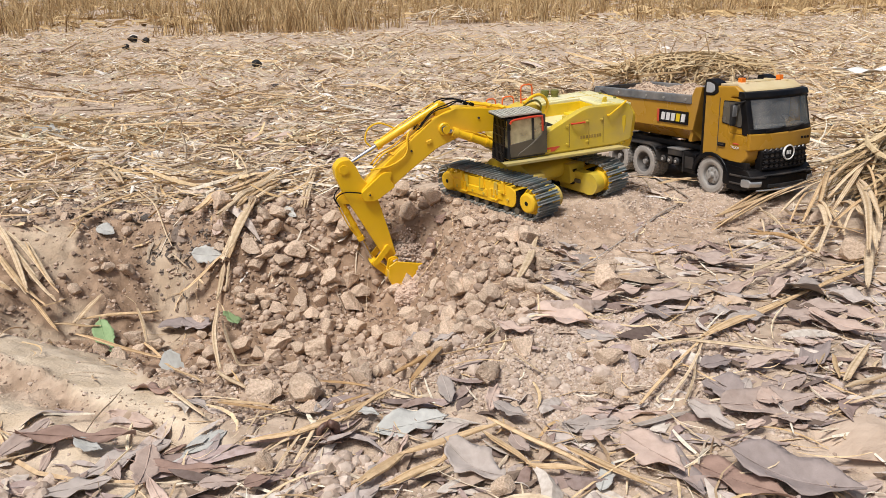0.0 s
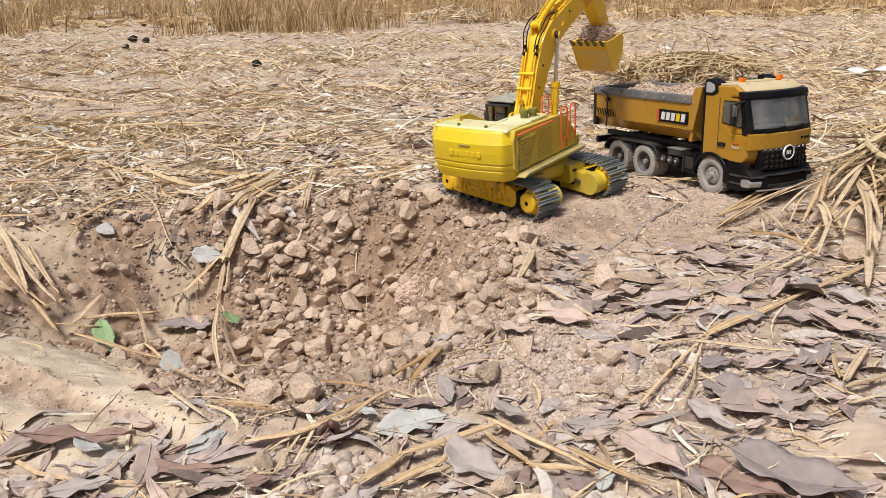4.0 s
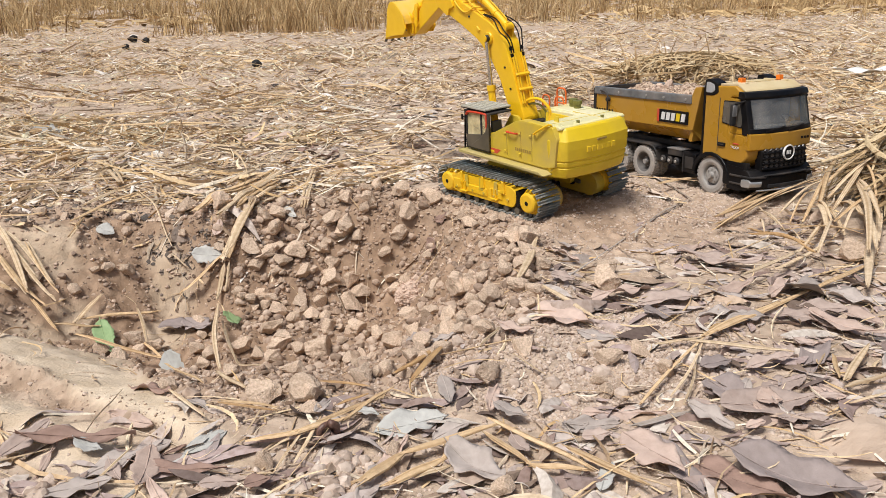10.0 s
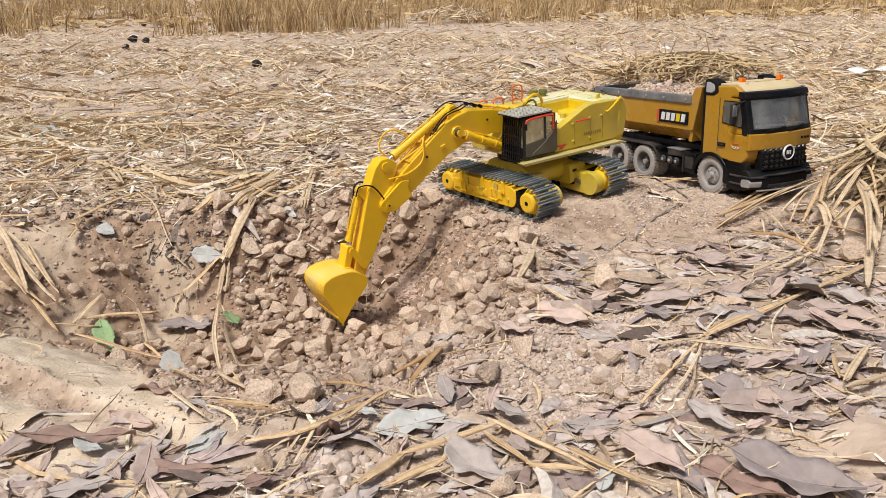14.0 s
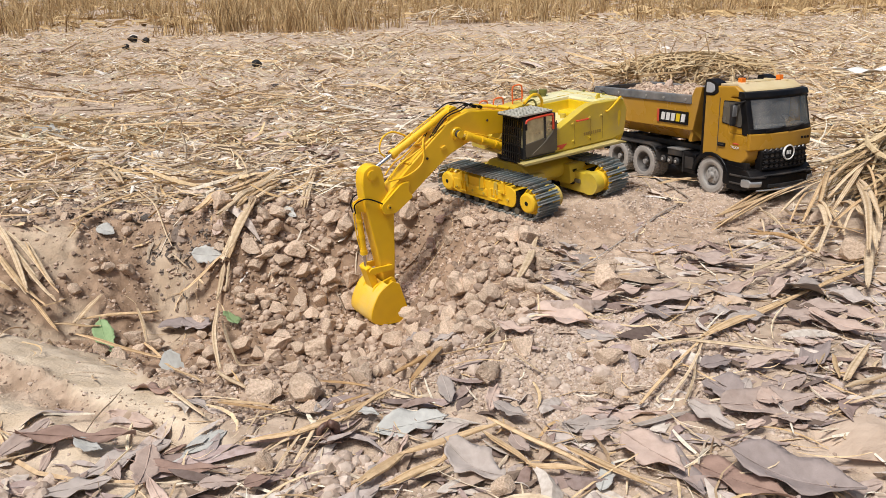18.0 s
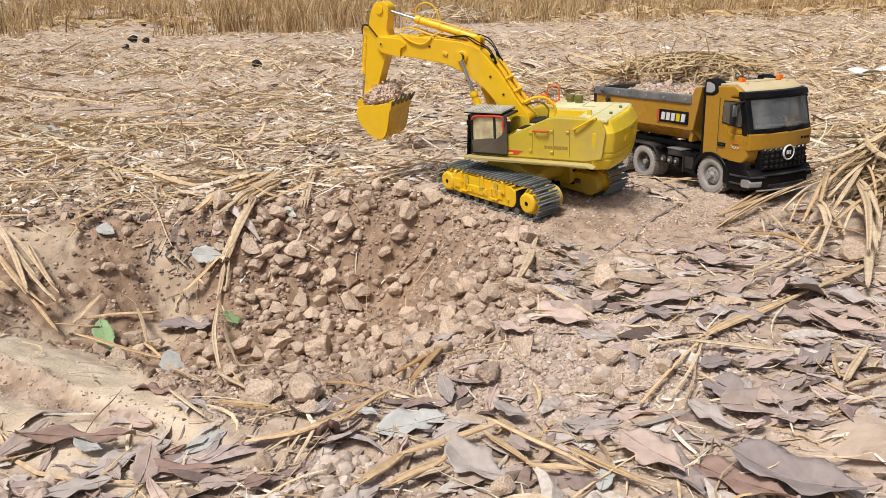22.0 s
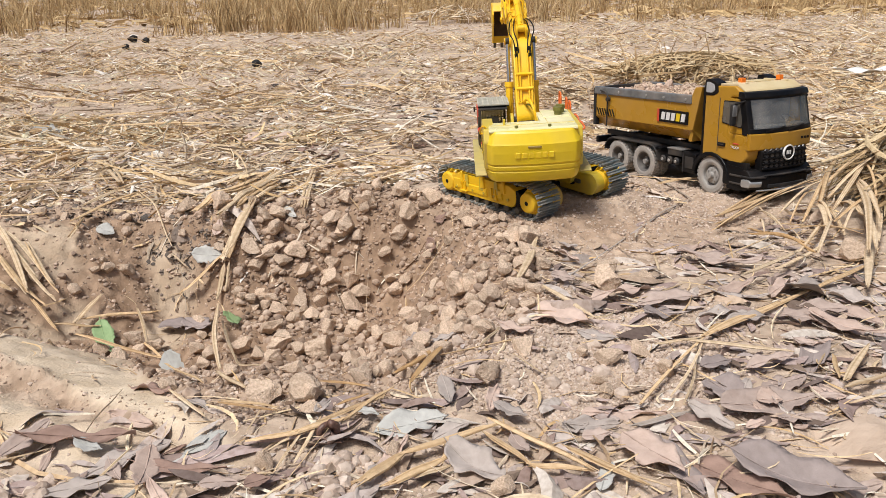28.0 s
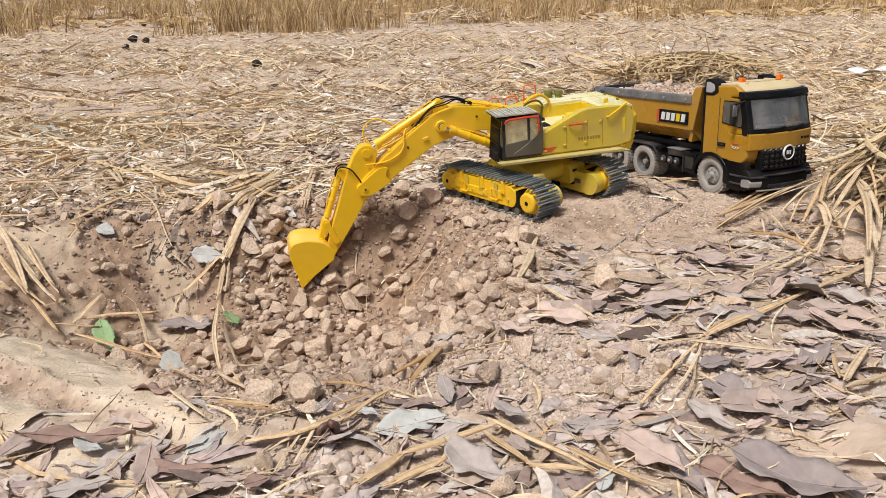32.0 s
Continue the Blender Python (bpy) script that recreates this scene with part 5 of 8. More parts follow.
        for i in range(11):
            a = math.pi * (0.02 + 0.96 * i / 10)
            arch.append((0.2186 + 0.0540 * math.cos(a), 0.038 + 0.0530 * math.sin(a)))
        inner = [(0.2186 + (x - 0.2186) * 0.84, 0.038 + (z - 0.038) * 0.84) for x, z in arch[::-1]]
        part("wheel_arch", prism(arch + inner, s * 0.074 - 0.0145, s * 0.074 + 0.0145, 0.001, 1), M_BLACK, body)
        part("cab_step", bowed(prism(rounded([(0.268, 0.022), (0.318, 0.020), (0.322, 0.070), (0.262, 0.072)], 0.003), s * 0.0775 - 0.0095, s * 0.0775 + 0.0095, 0.0015)), M_BLACK, body)
        for z in (0.034, 0.050):
            part("step_tread", box(0.275, 0.308, min(s * 0.0865, s * 0.089), max(s * 0.0865, s * 0.089), z, z + 0.004, 0.0008, 1), M_GREY, body)
        part("lower_skirt", bowed(box(0.262, 0.330, min(s * 0.078, s * 0.0862), max(s * 0.078, s * 0.0862), 0.060, 0.080, 0.002)), M_BLACK, body)
    part("cab_back_panel", box(0.1865, 0.1935, -0.0862, 0.0862, 0.082, 0.226, 0.002), M_BLACK, body)
    # steering wheel seen through the screen
    ring = part("steering_wheel", lathe([(0.0125, -0.001), (0.014, 0.0), (0.0125, 0.001)], 24), M_INSIDE, body)
    ring.matrix_basis = pose(0.300, 0.038, 0.160, 60, 0, -90)


M_GRILLE = material("dusty_black_honeycomb", (0.030, 0.030, 0.032), 0.35, grain=70, amount=0.4, bump=0.1, dust=DUST, dust_amount=0.10)
M_CABIN = material("pale_grey_cab_lining", (0.42, 0.40, 0.36), 0.8, dark=(0.16, 0.15, 0.135), grain=14, amount=0.5, bump=0.1)
M_GREYPANE = material("dusty_clear_plastic", (0.42, 0.44, 0.46), 0.3, grain=60, amount=0.3, bump=0.05, dust=DUST, dust_amount=0.25)
# opaque pane; its pale patches stand in for the lit view through it
M_SCREEN = material("opaque_side_glazing", (0.10, 0.09, 0.075), 0.12, grain=30, amount=0.4, bump=0.02, dust=(0.30, 0.26, 0.20), dust_amount=0.5)
truck_cab()
# larger clods: place and width in metres
CLODS_A = [
    (-0.384, 1.469, 0.056), (-0.346, 1.519, 0.052), (-0.299, 1.487, 0.041), (-0.324, 1.463, 0.036), (-0.281, 1.457, 0.043), (-0.224, 1.458, 0.041),
    (-0.175, 1.518, 0.031), (-0.09, 1.532, 0.048), (-0.108, 1.48, 0.034), (-0.076, 1.463, 0.031), (-0.102, 1.455, 0.031), (-0.167, 1.458, 0.046),
    (0.026, 1.177, 0.062), (0.066, 1.06, 0.038), (-0.028, 1.456, 0.03), (0.064, 1.153, 0.028), (0.045, 1.031, 0.029), (0.1, 1.18, 0.025),
    (-0.282, 1.413, 0.035), (-0.246, 1.421, 0.03), (-0.285, 1.354, 0.044), (-0.322, 1.374, 0.039), (-0.318, 1.294, 0.046), (-0.288, 1.242, 0.04),
    (-0.215, 1.222, 0.053), (-0.292, 1.185, 0.039), (-0.353, 1.218, 0.04), (-0.257, 1.23, 0.027), (-0.156, 1.165, 0.034), (-0.082, 0.833, 0.018),
    (-0.04, 0.865, 0.028), (0.049, 0.802, 0.040),
]
CLODS_B = [
    (-0.192, 0.861, 0.028), (-0.101, 0.815, 0.027), (-0.246, 0.82, 0.018), (-0.169, 0.796, 0.021), (-0.324, 1.211, 0.026), (-0.356, 1.416, 0.03),
    (-0.376, 1.395, 0.025), (0.103, 1.296, 0.022), (-0.612, 1.406, 0.034), (-0.644, 1.39, 0.029), (-0.385, 1.469, 0.056), (-0.346, 1.518, 0.047),
    (-0.349, 1.416, 0.04), (-0.324, 1.461, 0.031), (-0.807, 1.49, 0.03), (-0.855, 1.49, 0.025), (-0.332, 1.488, 0.026), (-0.312, 1.483, 0.026),
    (-0.659, 1.372, 0.019), (-0.466, 1.448, 0.025), (-0.322, 1.305, 0.037), (-0.291, 1.258, 0.041), (-0.283, 1.358, 0.044), (-0.353, 1.219, 0.035),
    (-0.288, 1.177, 0.044), (-0.215, 1.226, 0.055), (-0.253, 1.216, 0.03), (-0.32, 0.8, 0.023), (-0.514, 1.248, 0.036), (-0.552, 1.244, 0.036),
    (-0.4, 1.19, 0.029), (-0.435, 1.223, 0.03),
]
CLODS_C = [
    (-0.406, 1.166, 0.029), (-0.206, 0.767, 0.039), (-0.16, 0.763, 0.042), (-0.141, 0.724, 0.028), (-0.179, 0.649, 0.022), (-0.26, 0.839, 0.021),
    (-0.253, 1.374, 0.033), (-0.214, 1.224, 0.049), (-0.15, 0.756, 0.031), (-0.158, 1.166, 0.03), (-0.104, 0.813, 0.03), (0.045, 0.801, 0.053),
    (-0.052, 0.668, 0.023), (0.053, 0.605, 0.026), (-0.044, 0.875, 0.022), (0.078, 0.751, 0.014), (-0.079, 0.831, 0.021), (-0.134, 0.773, 0.017),
    (0.245, 0.878, 0.028), (0.266, 0.83, 0.027), (0.186, 0.783, 0.019), (0.182, 0.804, 0.02), (0.173, 0.874, 0.021), (0.201, 0.857, 0.034),
    (0.214, 0.889, 0.021), (0.143, 1.196, 0.046), (0.16, 1.165, 0.033), (0.249, 1.112, 0.048), (0.264, 1.175, 0.033), (0.316, 1.127, 0.028),
    (0.675, 1.206, 0.051), (-0.227, 1.542, 0.048),
]
CLODS_D = [
    (-0.152, 1.566, 0.042), (-0.091, 1.616, 0.064), (-0.069, 1.556, 0.052), (-0.142, 1.631, 0.036), (-0.202, 1.577, 0.035), (-0.019, 1.564, 0.042),
    (0.079, 1.455, 0.026), (0.047, 1.46, 0.023), (0.13, 1.304, 0.023), (-0.184, 1.512, 0.041), (0.146, 1.189, 0.049), (0.164, 1.159, 0.032),
    (-0.164, 1.521, 0.034), (0.028, 1.514, 0.024), (0.102, 1.416, 0.022), (0.062, 1.378, 0.019),
]
# fallen leaves: place, length, width, bearing and tone
LEAVES_A = [
    (-0.594, 1.228, 0.098, 0.034, -58, 5), (-0.397, 1.325, 0.070, 0.034, -63, 5), (-0.458, 1.320, 0.076, 0.044, -35, 6), (-0.498, 1.322, 0.07, 0.034, 12, 6),
    (-0.351, 0.811, 0.102, 0.021, -40, 3), (-0.325, 0.664, 0.104, 0.031, 45, 0), (-0.431, 0.688, 0.066, 0.024, 69, 1),
    (-0.377, 0.687, 0.116, 0.017, 8, 3), (-0.244, 0.682, 0.048, 0.021, 46, 4), (-0.29, 0.668, 0.061, 0.014, 43, 3), (-0.258, 0.637, 0.101, 0.018, -13, 3),
    (-0.29, 0.636, 0.066, 0.027, -81, 2), (-0.241, 0.63, 0.032, 0.012, -6, 0), (-0.347, 0.613, 0.064, 0.025, 16, 0), (-0.214, 0.615, 0.036, 0.021, 18, 1),
]
LEAVES_B = [
    (-0.177, 0.612, 0.025, 0.017, 30, 3), (-0.276, 0.756, 0.061, 0.014, -43, 0), (-0.323, 0.64, 0.041, 0.014, -54, 1), (-0.363, 0.676, 0.032, 0.017, -12, 4),
    (-0.13, 0.726, 0.035, 0.011, 70, 0), (-0.036, 0.714, 0.082, 0.034, 20, 4), (0.005, 0.702, 0.045, 0.018, 34, 0), (-0.021, 0.986, 0.067, 0.016, -83, 2),
    (-0.048, 1.058, 0.06, 0.022, -79, 0), (0.001, 0.926, 0.034, 0.026, -14, 0), (0.002, 0.771, 0.05, 0.019, -79, 0), (0.054, 0.763, 0.055, 0.016, 75, 2),
    (0.07, 0.731, 0.04, 0.02, -31, 0), (0.119, 0.687, 0.031, 0.021, -14, 0), (0.136, 0.706, 0.031, 0.019, 18, 0), (0.026, 0.639, 0.075, 0.04, -45, 0),
]
LEAVES_C = [
    (0.074, 0.668, 0.033, 0.018, -63, 1), (-0.124, 0.718, 0.029, 0.02, -18, 0), (-0.117, 0.683, 0.031, 0.015, -42, 3), (0.092, 0.924, 0.052, 0.019, -24, 2),
    (-0.084, 0.721, 0.033, 0.011, -30, 4), (0.454, 0.854, 0.126, 0.034, -117, 6), (0.317, 0.773, 0.065, 0.04, -71, 6), (0.329, 0.836, 0.045, 0.023, 21, 6),
    (0.389, 0.827, 0.073, 0.017, 15, 1), (0.391, 0.788, 0.054, 0.029, 8, 1), (0.352, 0.737, 0.114, 0.043, 11, 1), (0.354, 0.739, 0.027, 0.026, 0, 2),
    (0.279, 0.71, 0.06, 0.021, -59, 0), (0.195, 0.735, 0.092, 0.017, -3, 2), (0.155, 0.707, 0.059, 0.017, 2, 0), (0.156, 0.685, 0.032, 0.017, 3, 1),
]
LEAVES_D = [
    (0.202, 0.651, 0.081, 0.043, -57, 2), (0.227, 0.628, 0.092, 0.026, -81, 6), (0.272, 0.61, 0.105, 0.037, -43, 3), (0.324, 0.608, 0.118, 0.052, -27, 6),
    (0.528, 0.923, 0.099, 0.023, -44, 2), (0.428, 0.761, 0.036, 0.023, -27, 2), (0.456, 0.711, 0.021, 0.012, 4, 0), (0.151, 0.619, 0.045, 0.017, 65, 4),
    (0.421, 0.745, 0.027, 0.013, -20, 1), (0.202, 0.926, 0.056, 0.025, -25, 0), (0.344, 0.781, 0.043, 0.013, 63, 0), (0.362, 0.705, 0.034, 0.017, 15, 1),
    (0.32, 0.691, 0.025, 0.011, 20, 2), (0.38, 0.602, 0.054, 0.023, 16, 1), (0.305, 0.987, 0.054, 0.028, -3, 6), (0.454, 0.881, 0.026, 0.012, -35, 1),
]
LEAVES_E = [
    (0.454, 1.195, 0.13, 0.04, -19, 1), (0.585, 1.089, 0.226, 0.065, 33, 0), (0.593, 1.02, 0.076, 0.043, -19, 0), (0.331, 1.034, 0.107, 0.038, 13, 1),
    (0.268, 1.064, 0.138, 0.029, 33, 2), (0.431, 1.049, 0.091, 0.023, -13, 0), (0.217, 1.268, 0.037, 0.021, 17, 0), (0.201, 1.212, 0.065, 0.022, -44, 2),
    (0.181, 1.091, 0.038, 0.019, 5, 1), (0.154, 0.971, 0.102, 0.058, -20, 2), (0.392, 0.986, 0.078, 0.019, 10, 0), (0.508, 1.074, 0.104, 0.022, 46, 2),
    (0.526, 0.982, 0.062, 0.024, -16, 1), (0.536, 0.936, 0.097, 0.025, -18, 2), (0.547, 1.139, 0.059, 0.02, 17, 1), (0.412, 0.955, 0.069, 0.017, 11, 0),
]
LEAVES_F = [
    (0.483, 0.953, 0.064, 0.024, -29, 1), (0.222, 1.02, 0.055, 0.017, 65, 0), (0.567, 0.964, 0.062, 0.024, -45, 2), (-0.671, 1.468, 0.038, 0.028, -11, 4),
    (-0.468, 1.454, 0.072, 0.036, -12, 4), (0.002, 1.509, 0.06, 0.023, -54, 3), (-0.019, 1.466, 0.082, 0.026, -81, 3), (-1.251, 2.448, 0.093, 0.051, -3, 4),
    (-0.544, 2.283, 0.205, 0.041, 15, 2), (1.857, 3.462, 0.24, 0.11, -14, 7), (-0.322, 1.562, 0.042, 0.02, -38, 4), (-0.451, 1.482, 0.035, 0.024, 68, 2),
    (-0.308, 2.055, 0.096, 0.033, 58, 3), (-2.84, 5.707, 0.171, 0.082, 67, 3),
]
# dry stalks: both ends, width in millimetres and tone
STALKS_A = [
    (-0.492, 1.492, -0.384, 1.814, 11.0, 0), (-0.444, 1.481, -0.382, 1.868, 13.4, 1), (-0.418, 1.531, -0.402, 1.844, 11.5, 0), (-0.488, 1.72, -0.453, 1.905, 11.3, 1),
    (-0.43, 1.438, -0.392, 1.552, 15.8, 1), (-0.513, 1.4, -0.435, 1.444, 8.4, 0), (-0.44, 1.395, -0.432, 1.438, 6.7, 1), (-0.669, 1.653, -0.537, 1.449, 4.4, 1),
    (-0.537, 1.449, -0.509, 1.439, 4.3, 1), (-0.723, 1.453, -0.657, 1.616, 7.4, 0), (-0.712, 1.404, -0.715, 1.479, 5.4, 1), (-0.739, 1.728, -0.861, 1.942, 8.0, 1),
    (-0.836, 1.913, -0.857, 2.153, 8.8, 1), (-0.908, 1.754, -0.923, 1.98, 6.9, 0), (-0.391, 1.571, -0.374, 1.701, 7.3, 1), (-0.842, 1.401, -0.729, 1.257, 9.5, 1),
]
STALKS_B = [
    (-0.804, 1.316, -0.721, 1.256, 9.3, 0), (-0.817, 1.386, -0.696, 1.289, 7.4, 1), (-0.774, 1.371, -0.702, 1.294, 4.2, 1), (-0.775, 1.252, -0.747, 1.237, 11.1, 0),
    (-1.025, 1.74, -0.883, 1.724, 6.6, 0), (-0.899, 1.723, -0.699, 1.81, 5.2, 1), (-1.206, 2.08, -0.956, 2.107, 7.8, 0), (-1.017, 1.904, -0.957, 2.03, 10.2, 0),
    (-0.623, 1.203, -0.462, 1.153, 9.1, 0), (-0.353, 0.881, -0.278, 0.79, 4.8, 0), (-0.57, 1.324, -0.518, 1.219, 8.5, 1), (-0.52, 1.217, -0.475, 1.17, 5.3, 0),
    (-0.432, 1.363, -0.279, 0.858, 6.9, 1), (-0.406, 1.296, -0.348, 1.156, 5.3, 1), (-0.348, 1.156, -0.211, 0.852, 5.2, 1), (-0.271, 0.828, -0.223, 0.773, 8.3, 1),
]
STALKS_C = [
    (-0.223, 0.787, -0.192, 0.782, 3.4, 0), (-0.243, 0.741, -0.18, 0.724, 4.0, 0), (-0.241, 0.733, -0.18, 0.716, 3.9, 3), (-0.309, 0.77, -0.253, 0.709, 4.0, 1),
    (-0.194, 0.671, -0.142, 0.691, 7.4, 0), (-0.203, 0.688, -0.195, 0.728, 2.5, 1), (-0.147, 0.686, -0.164, 0.628, 3.6, 1), (-0.195, 0.626, -0.16, 0.628, 2.4, 1),
    (-0.642, 1.264, -0.541, 1.345, 7.9, 0), (-0.721, 1.252, -0.656, 1.195, 5.6, 0), (-0.671, 1.227, -0.613, 1.249, 7.8, 0), (-0.65, 1.246, -0.638, 1.305, 5.7, 1),
    (-0.053, 0.811, -0.004, 0.869, 9.9, 3), (-0.106, 0.704, -0.06, 0.769, 6.7, 0), (-0.132, 0.701, -0.07, 0.751, 5.6, 0), (-0.155, 0.682, -0.107, 0.707, 7.6, 0),
]
STALKS_D = [
    (-0.079, 0.608, -0.043, 0.65, 11.2, 0), (-0.043, 0.65, 0.053, 0.703, 10.1, 0), (0.048, 0.712, 0.135, 0.624, 10.1, 0), (0.041, 0.69, 0.082, 0.636, 8.4, 0),
    (0.082, 0.636, 0.134, 0.623, 7.2, 0), (-0.053, 0.606, -0.001, 0.649, 9.6, 0), (-0.025, 0.621, 0.004, 0.638, 6.1, 1), (-0.06, 0.769, -0.003, 0.734, 2.8, 0),
    (0.083, 0.839, 0.117, 0.805, 2.8, 1), (-0.018, 0.847, 0.115, 0.879, 2.8, 0), (0.071, 0.922, 0.044, 0.856, 6.4, 1), (-0.14, 0.791, -0.086, 0.778, 4.2, 3),
    (-0.115, 0.734, -0.087, 0.755, 4.0, 3), (-0.147, 0.645, -0.131, 0.709, 3.8, 1), (0.214, 0.742, 0.335, 0.902, 4.9, 0), (0.251, 0.755, 0.325, 0.881, 4.2, 1),
]
STALKS_E = [
    (0.258, 0.733, 0.303, 0.834, 3.4, 1), (0.268, 0.889, 0.328, 0.902, 4.5, 1), (0.307, 0.892, 0.422, 0.853, 6.4, 1), (0.448, 0.761, 0.514, 0.796, 7.3, 1),
    (0.119, 0.662, 0.183, 0.596, 9.6, 0), (0.161, 0.624, 0.205, 0.593, 3.6, 1), (0.24, 0.717, 0.256, 0.674, 2.5, 1), (0.198, 0.706, 0.265, 0.731, 5.7, 4),
    (0.438, 0.73, 0.491, 0.755, 3.5, 1), (0.336, 0.903, 0.47, 0.999, 9.6, 0), (0.453, 0.773, 0.528, 0.867, 9.1, 1), (0.472, 0.84, 0.454, 0.79, 5.9, 0),
    (0.146, 1.055, 0.291, 1.273, 3.4, 4), (0.291, 1.273, 0.495, 1.542, 3.5, 4), (0.149, 1.044, 0.202, 0.964, 8.1, 1), (0.116, 1.091, 0.154, 1.219, 11.6, 1),
]
STALKS_F = [
    (0.452, 1.182, 0.57, 1.279, 4.2, 1), (0.515, 1.387, 0.704, 1.536, 12.0, 0), (0.502, 1.356, 0.6, 1.441, 6.3, 0), (0.558, 1.328, 0.622, 1.236, 8.8, 3),
    (0.454, 1.088, 0.6, 1.215, 7.2, 1), (0.519, 1.123, 0.641, 1.229, 6.4, 1), (0.588, 1.198, 0.756, 1.44, 6.6, 1), (0.617, 1.349, 0.741, 1.298, 5.7, 0),
    (0.619, 1.452, 0.617, 1.349, 4.8, 1), (0.86, 1.532, 0.74, 1.268, 16.4, 1), (0.74, 1.268, 0.611, 1.031, 13.9, 1), (0.893, 1.533, 0.742, 1.246, 12.0, 1),
    (0.549, 1.057, 0.68, 1.155, 8.0, 0), (0.36, 0.916, 0.549, 1.057, 8.5, 0), (0.343, 1.199, 0.401, 1.238, 4.5, 0), (0.289, 1.034, 0.365, 1.088, 3.6, 1),
]
STALKS_G = [
    (0.336, 1.125, 0.349, 1.203, 5.1, 1), (0.765, 1.507, 0.706, 1.289, 7.6, 1), (-0.487, 1.726, -0.452, 1.886, 14.9, 1), (-0.492, 1.492, -0.411, 1.848, 14.3, 0),
    (-0.442, 1.481, -0.382, 1.854, 15.5, 1), (-0.417, 1.518, -0.379, 1.749, 12.0, 0), (-0.394, 1.578, -0.368, 1.696, 10.9, 1), (-0.43, 1.438, -0.396, 1.551, 19.3, 1),
    (-0.422, 1.441, -0.409, 1.533, 13.6, 0), (-0.512, 1.401, -0.436, 1.444, 9.1, 0), (-0.442, 1.393, -0.432, 1.435, 6.7, 1), (-0.425, 1.398, -0.422, 1.437, 5.6, 1),
    (-0.715, 1.405, -0.713, 1.481, 5.9, 0), (-0.725, 1.453, -0.658, 1.609, 8.5, 0), (-0.728, 1.52, -0.703, 1.614, 10.0, 1), (-0.837, 1.389, -0.687, 1.264, 6.8, 1),
]
STALKS_H = [
    (-0.806, 1.322, -0.693, 1.24, 6.6, 0), (-0.78, 1.372, -0.688, 1.282, 4.5, 0), (-0.817, 1.369, -0.729, 1.298, 4.5, 1), (-0.788, 1.31, -0.726, 1.248, 4.4, 1),
    (-0.649, 1.244, -0.633, 1.324, 8.7, 1), (-0.777, 1.256, -0.748, 1.237, 10.8, 1), (-0.697, 1.241, -0.678, 1.279, 6.5, 0), (-0.293, 1.549, -0.316, 1.876, 8.4, 1),
    (-0.862, 1.943, -0.73, 1.726, 10.0, 1), (-0.834, 1.894, -0.841, 2.055, 10.8, 1), (-0.717, 1.662, -0.661, 1.799, 6.8, 0), (-0.998, 1.867, -0.972, 2.07, 17.4, 0),
    (-1.085, 1.854, -1.065, 1.982, 7.9, 0), (-0.912, 1.77, -0.927, 2.0, 6.0, 1), (0.524, 1.402, 0.88, 1.77, 7.6, 0), (0.538, 1.413, 0.837, 1.69, 6.3, 0),
]
STALKS_I = [
    (-0.288, 1.547, -0.315, 1.896, 6.2, 1), (-0.037, 0.781, 0.002, 0.874, 6.9, 3), (-0.852, 1.422, -0.784, 1.459, 7.5, 0), (-1.006, 1.731, -0.87, 1.775, 7.4, 0),
    (-1.02, 2.013, -0.821, 2.08, 8.4, 0), (-1.047, 2.701, -0.543, 2.86, 10.6, 0), (-1.048, 2.457, -0.703, 2.515, 11.7, 0), (-1.069, 3.068, -0.881, 3.389, 9.9, 1),
    (-0.815, 3.215, -0.394, 3.002, 11.6, 0), (-0.447, 3.442, -0.097, 3.331, 12.6, 0), (-1.083, 1.903, -1.086, 2.024, 10.0, 3), (0.092, 3.215, 0.272, 3.778, 12.9, 1),
    (-0.321, 1.889, -0.282, 1.547, 5.0, 1), (-1.646, 3.157, -1.238, 2.934, 12.3, 0),
    (0.436, 1.799, 0.501, 1.811, 6.5, 4), (0.499, 1.812, 0.513, 1.680, 6.5, 4), (0.512, 1.684, 0.523, 1.568, 5.5, 4), (0.520, 1.574, 0.398, 1.416, 5.0, 4),
    (0.430, 1.700, 0.560, 1.640, 4.0, 0), (0.470, 1.640, 0.590, 1.690, 9.0, 0), (0.445, 1.600, 0.450, 1.690, 3.5, 1),
]
# long stalks on the straw heap: both ends, width in millimetres and tone
HEAP_STALKS_A = [
    (0.467, 1.271, 0.027, 0.756, 1.506, 0.053, 5.5, 0), (0.477, 1.283, 0.026, 0.773, 1.526, 0.058, 3.6, 0), (0.49, 1.306, 0.026, 0.751, 1.495, 0.052, 2.7, 1),
    (0.701, 1.382, 0.037, 0.875, 1.657, 0.074, 9.4, 0), (0.709, 1.345, 0.036, 0.842, 1.502, 0.093, 8.6, 1), (0.584, 1.379, 0.028, 0.587, 1.263, 0.028, 5.4, 1),
    (0.587, 1.263, 0.028, 0.703, 1.23, 0.031, 4.6, 0), (0.522, 1.244, 0.027, 0.581, 1.147, 0.03, 8.7, 3), (0.795, 1.438, 0.066, 0.667, 1.14, 0.032, 12.3, 1),
    (0.743, 1.301, 0.039, 0.679, 1.139, 0.032, 9.2, 1), (0.8, 1.442, 0.069, 0.754, 1.269, 0.038, 8.8, 1), (0.588, 1.141, 0.031, 0.686, 1.302, 0.032, 5.6, 1),
]
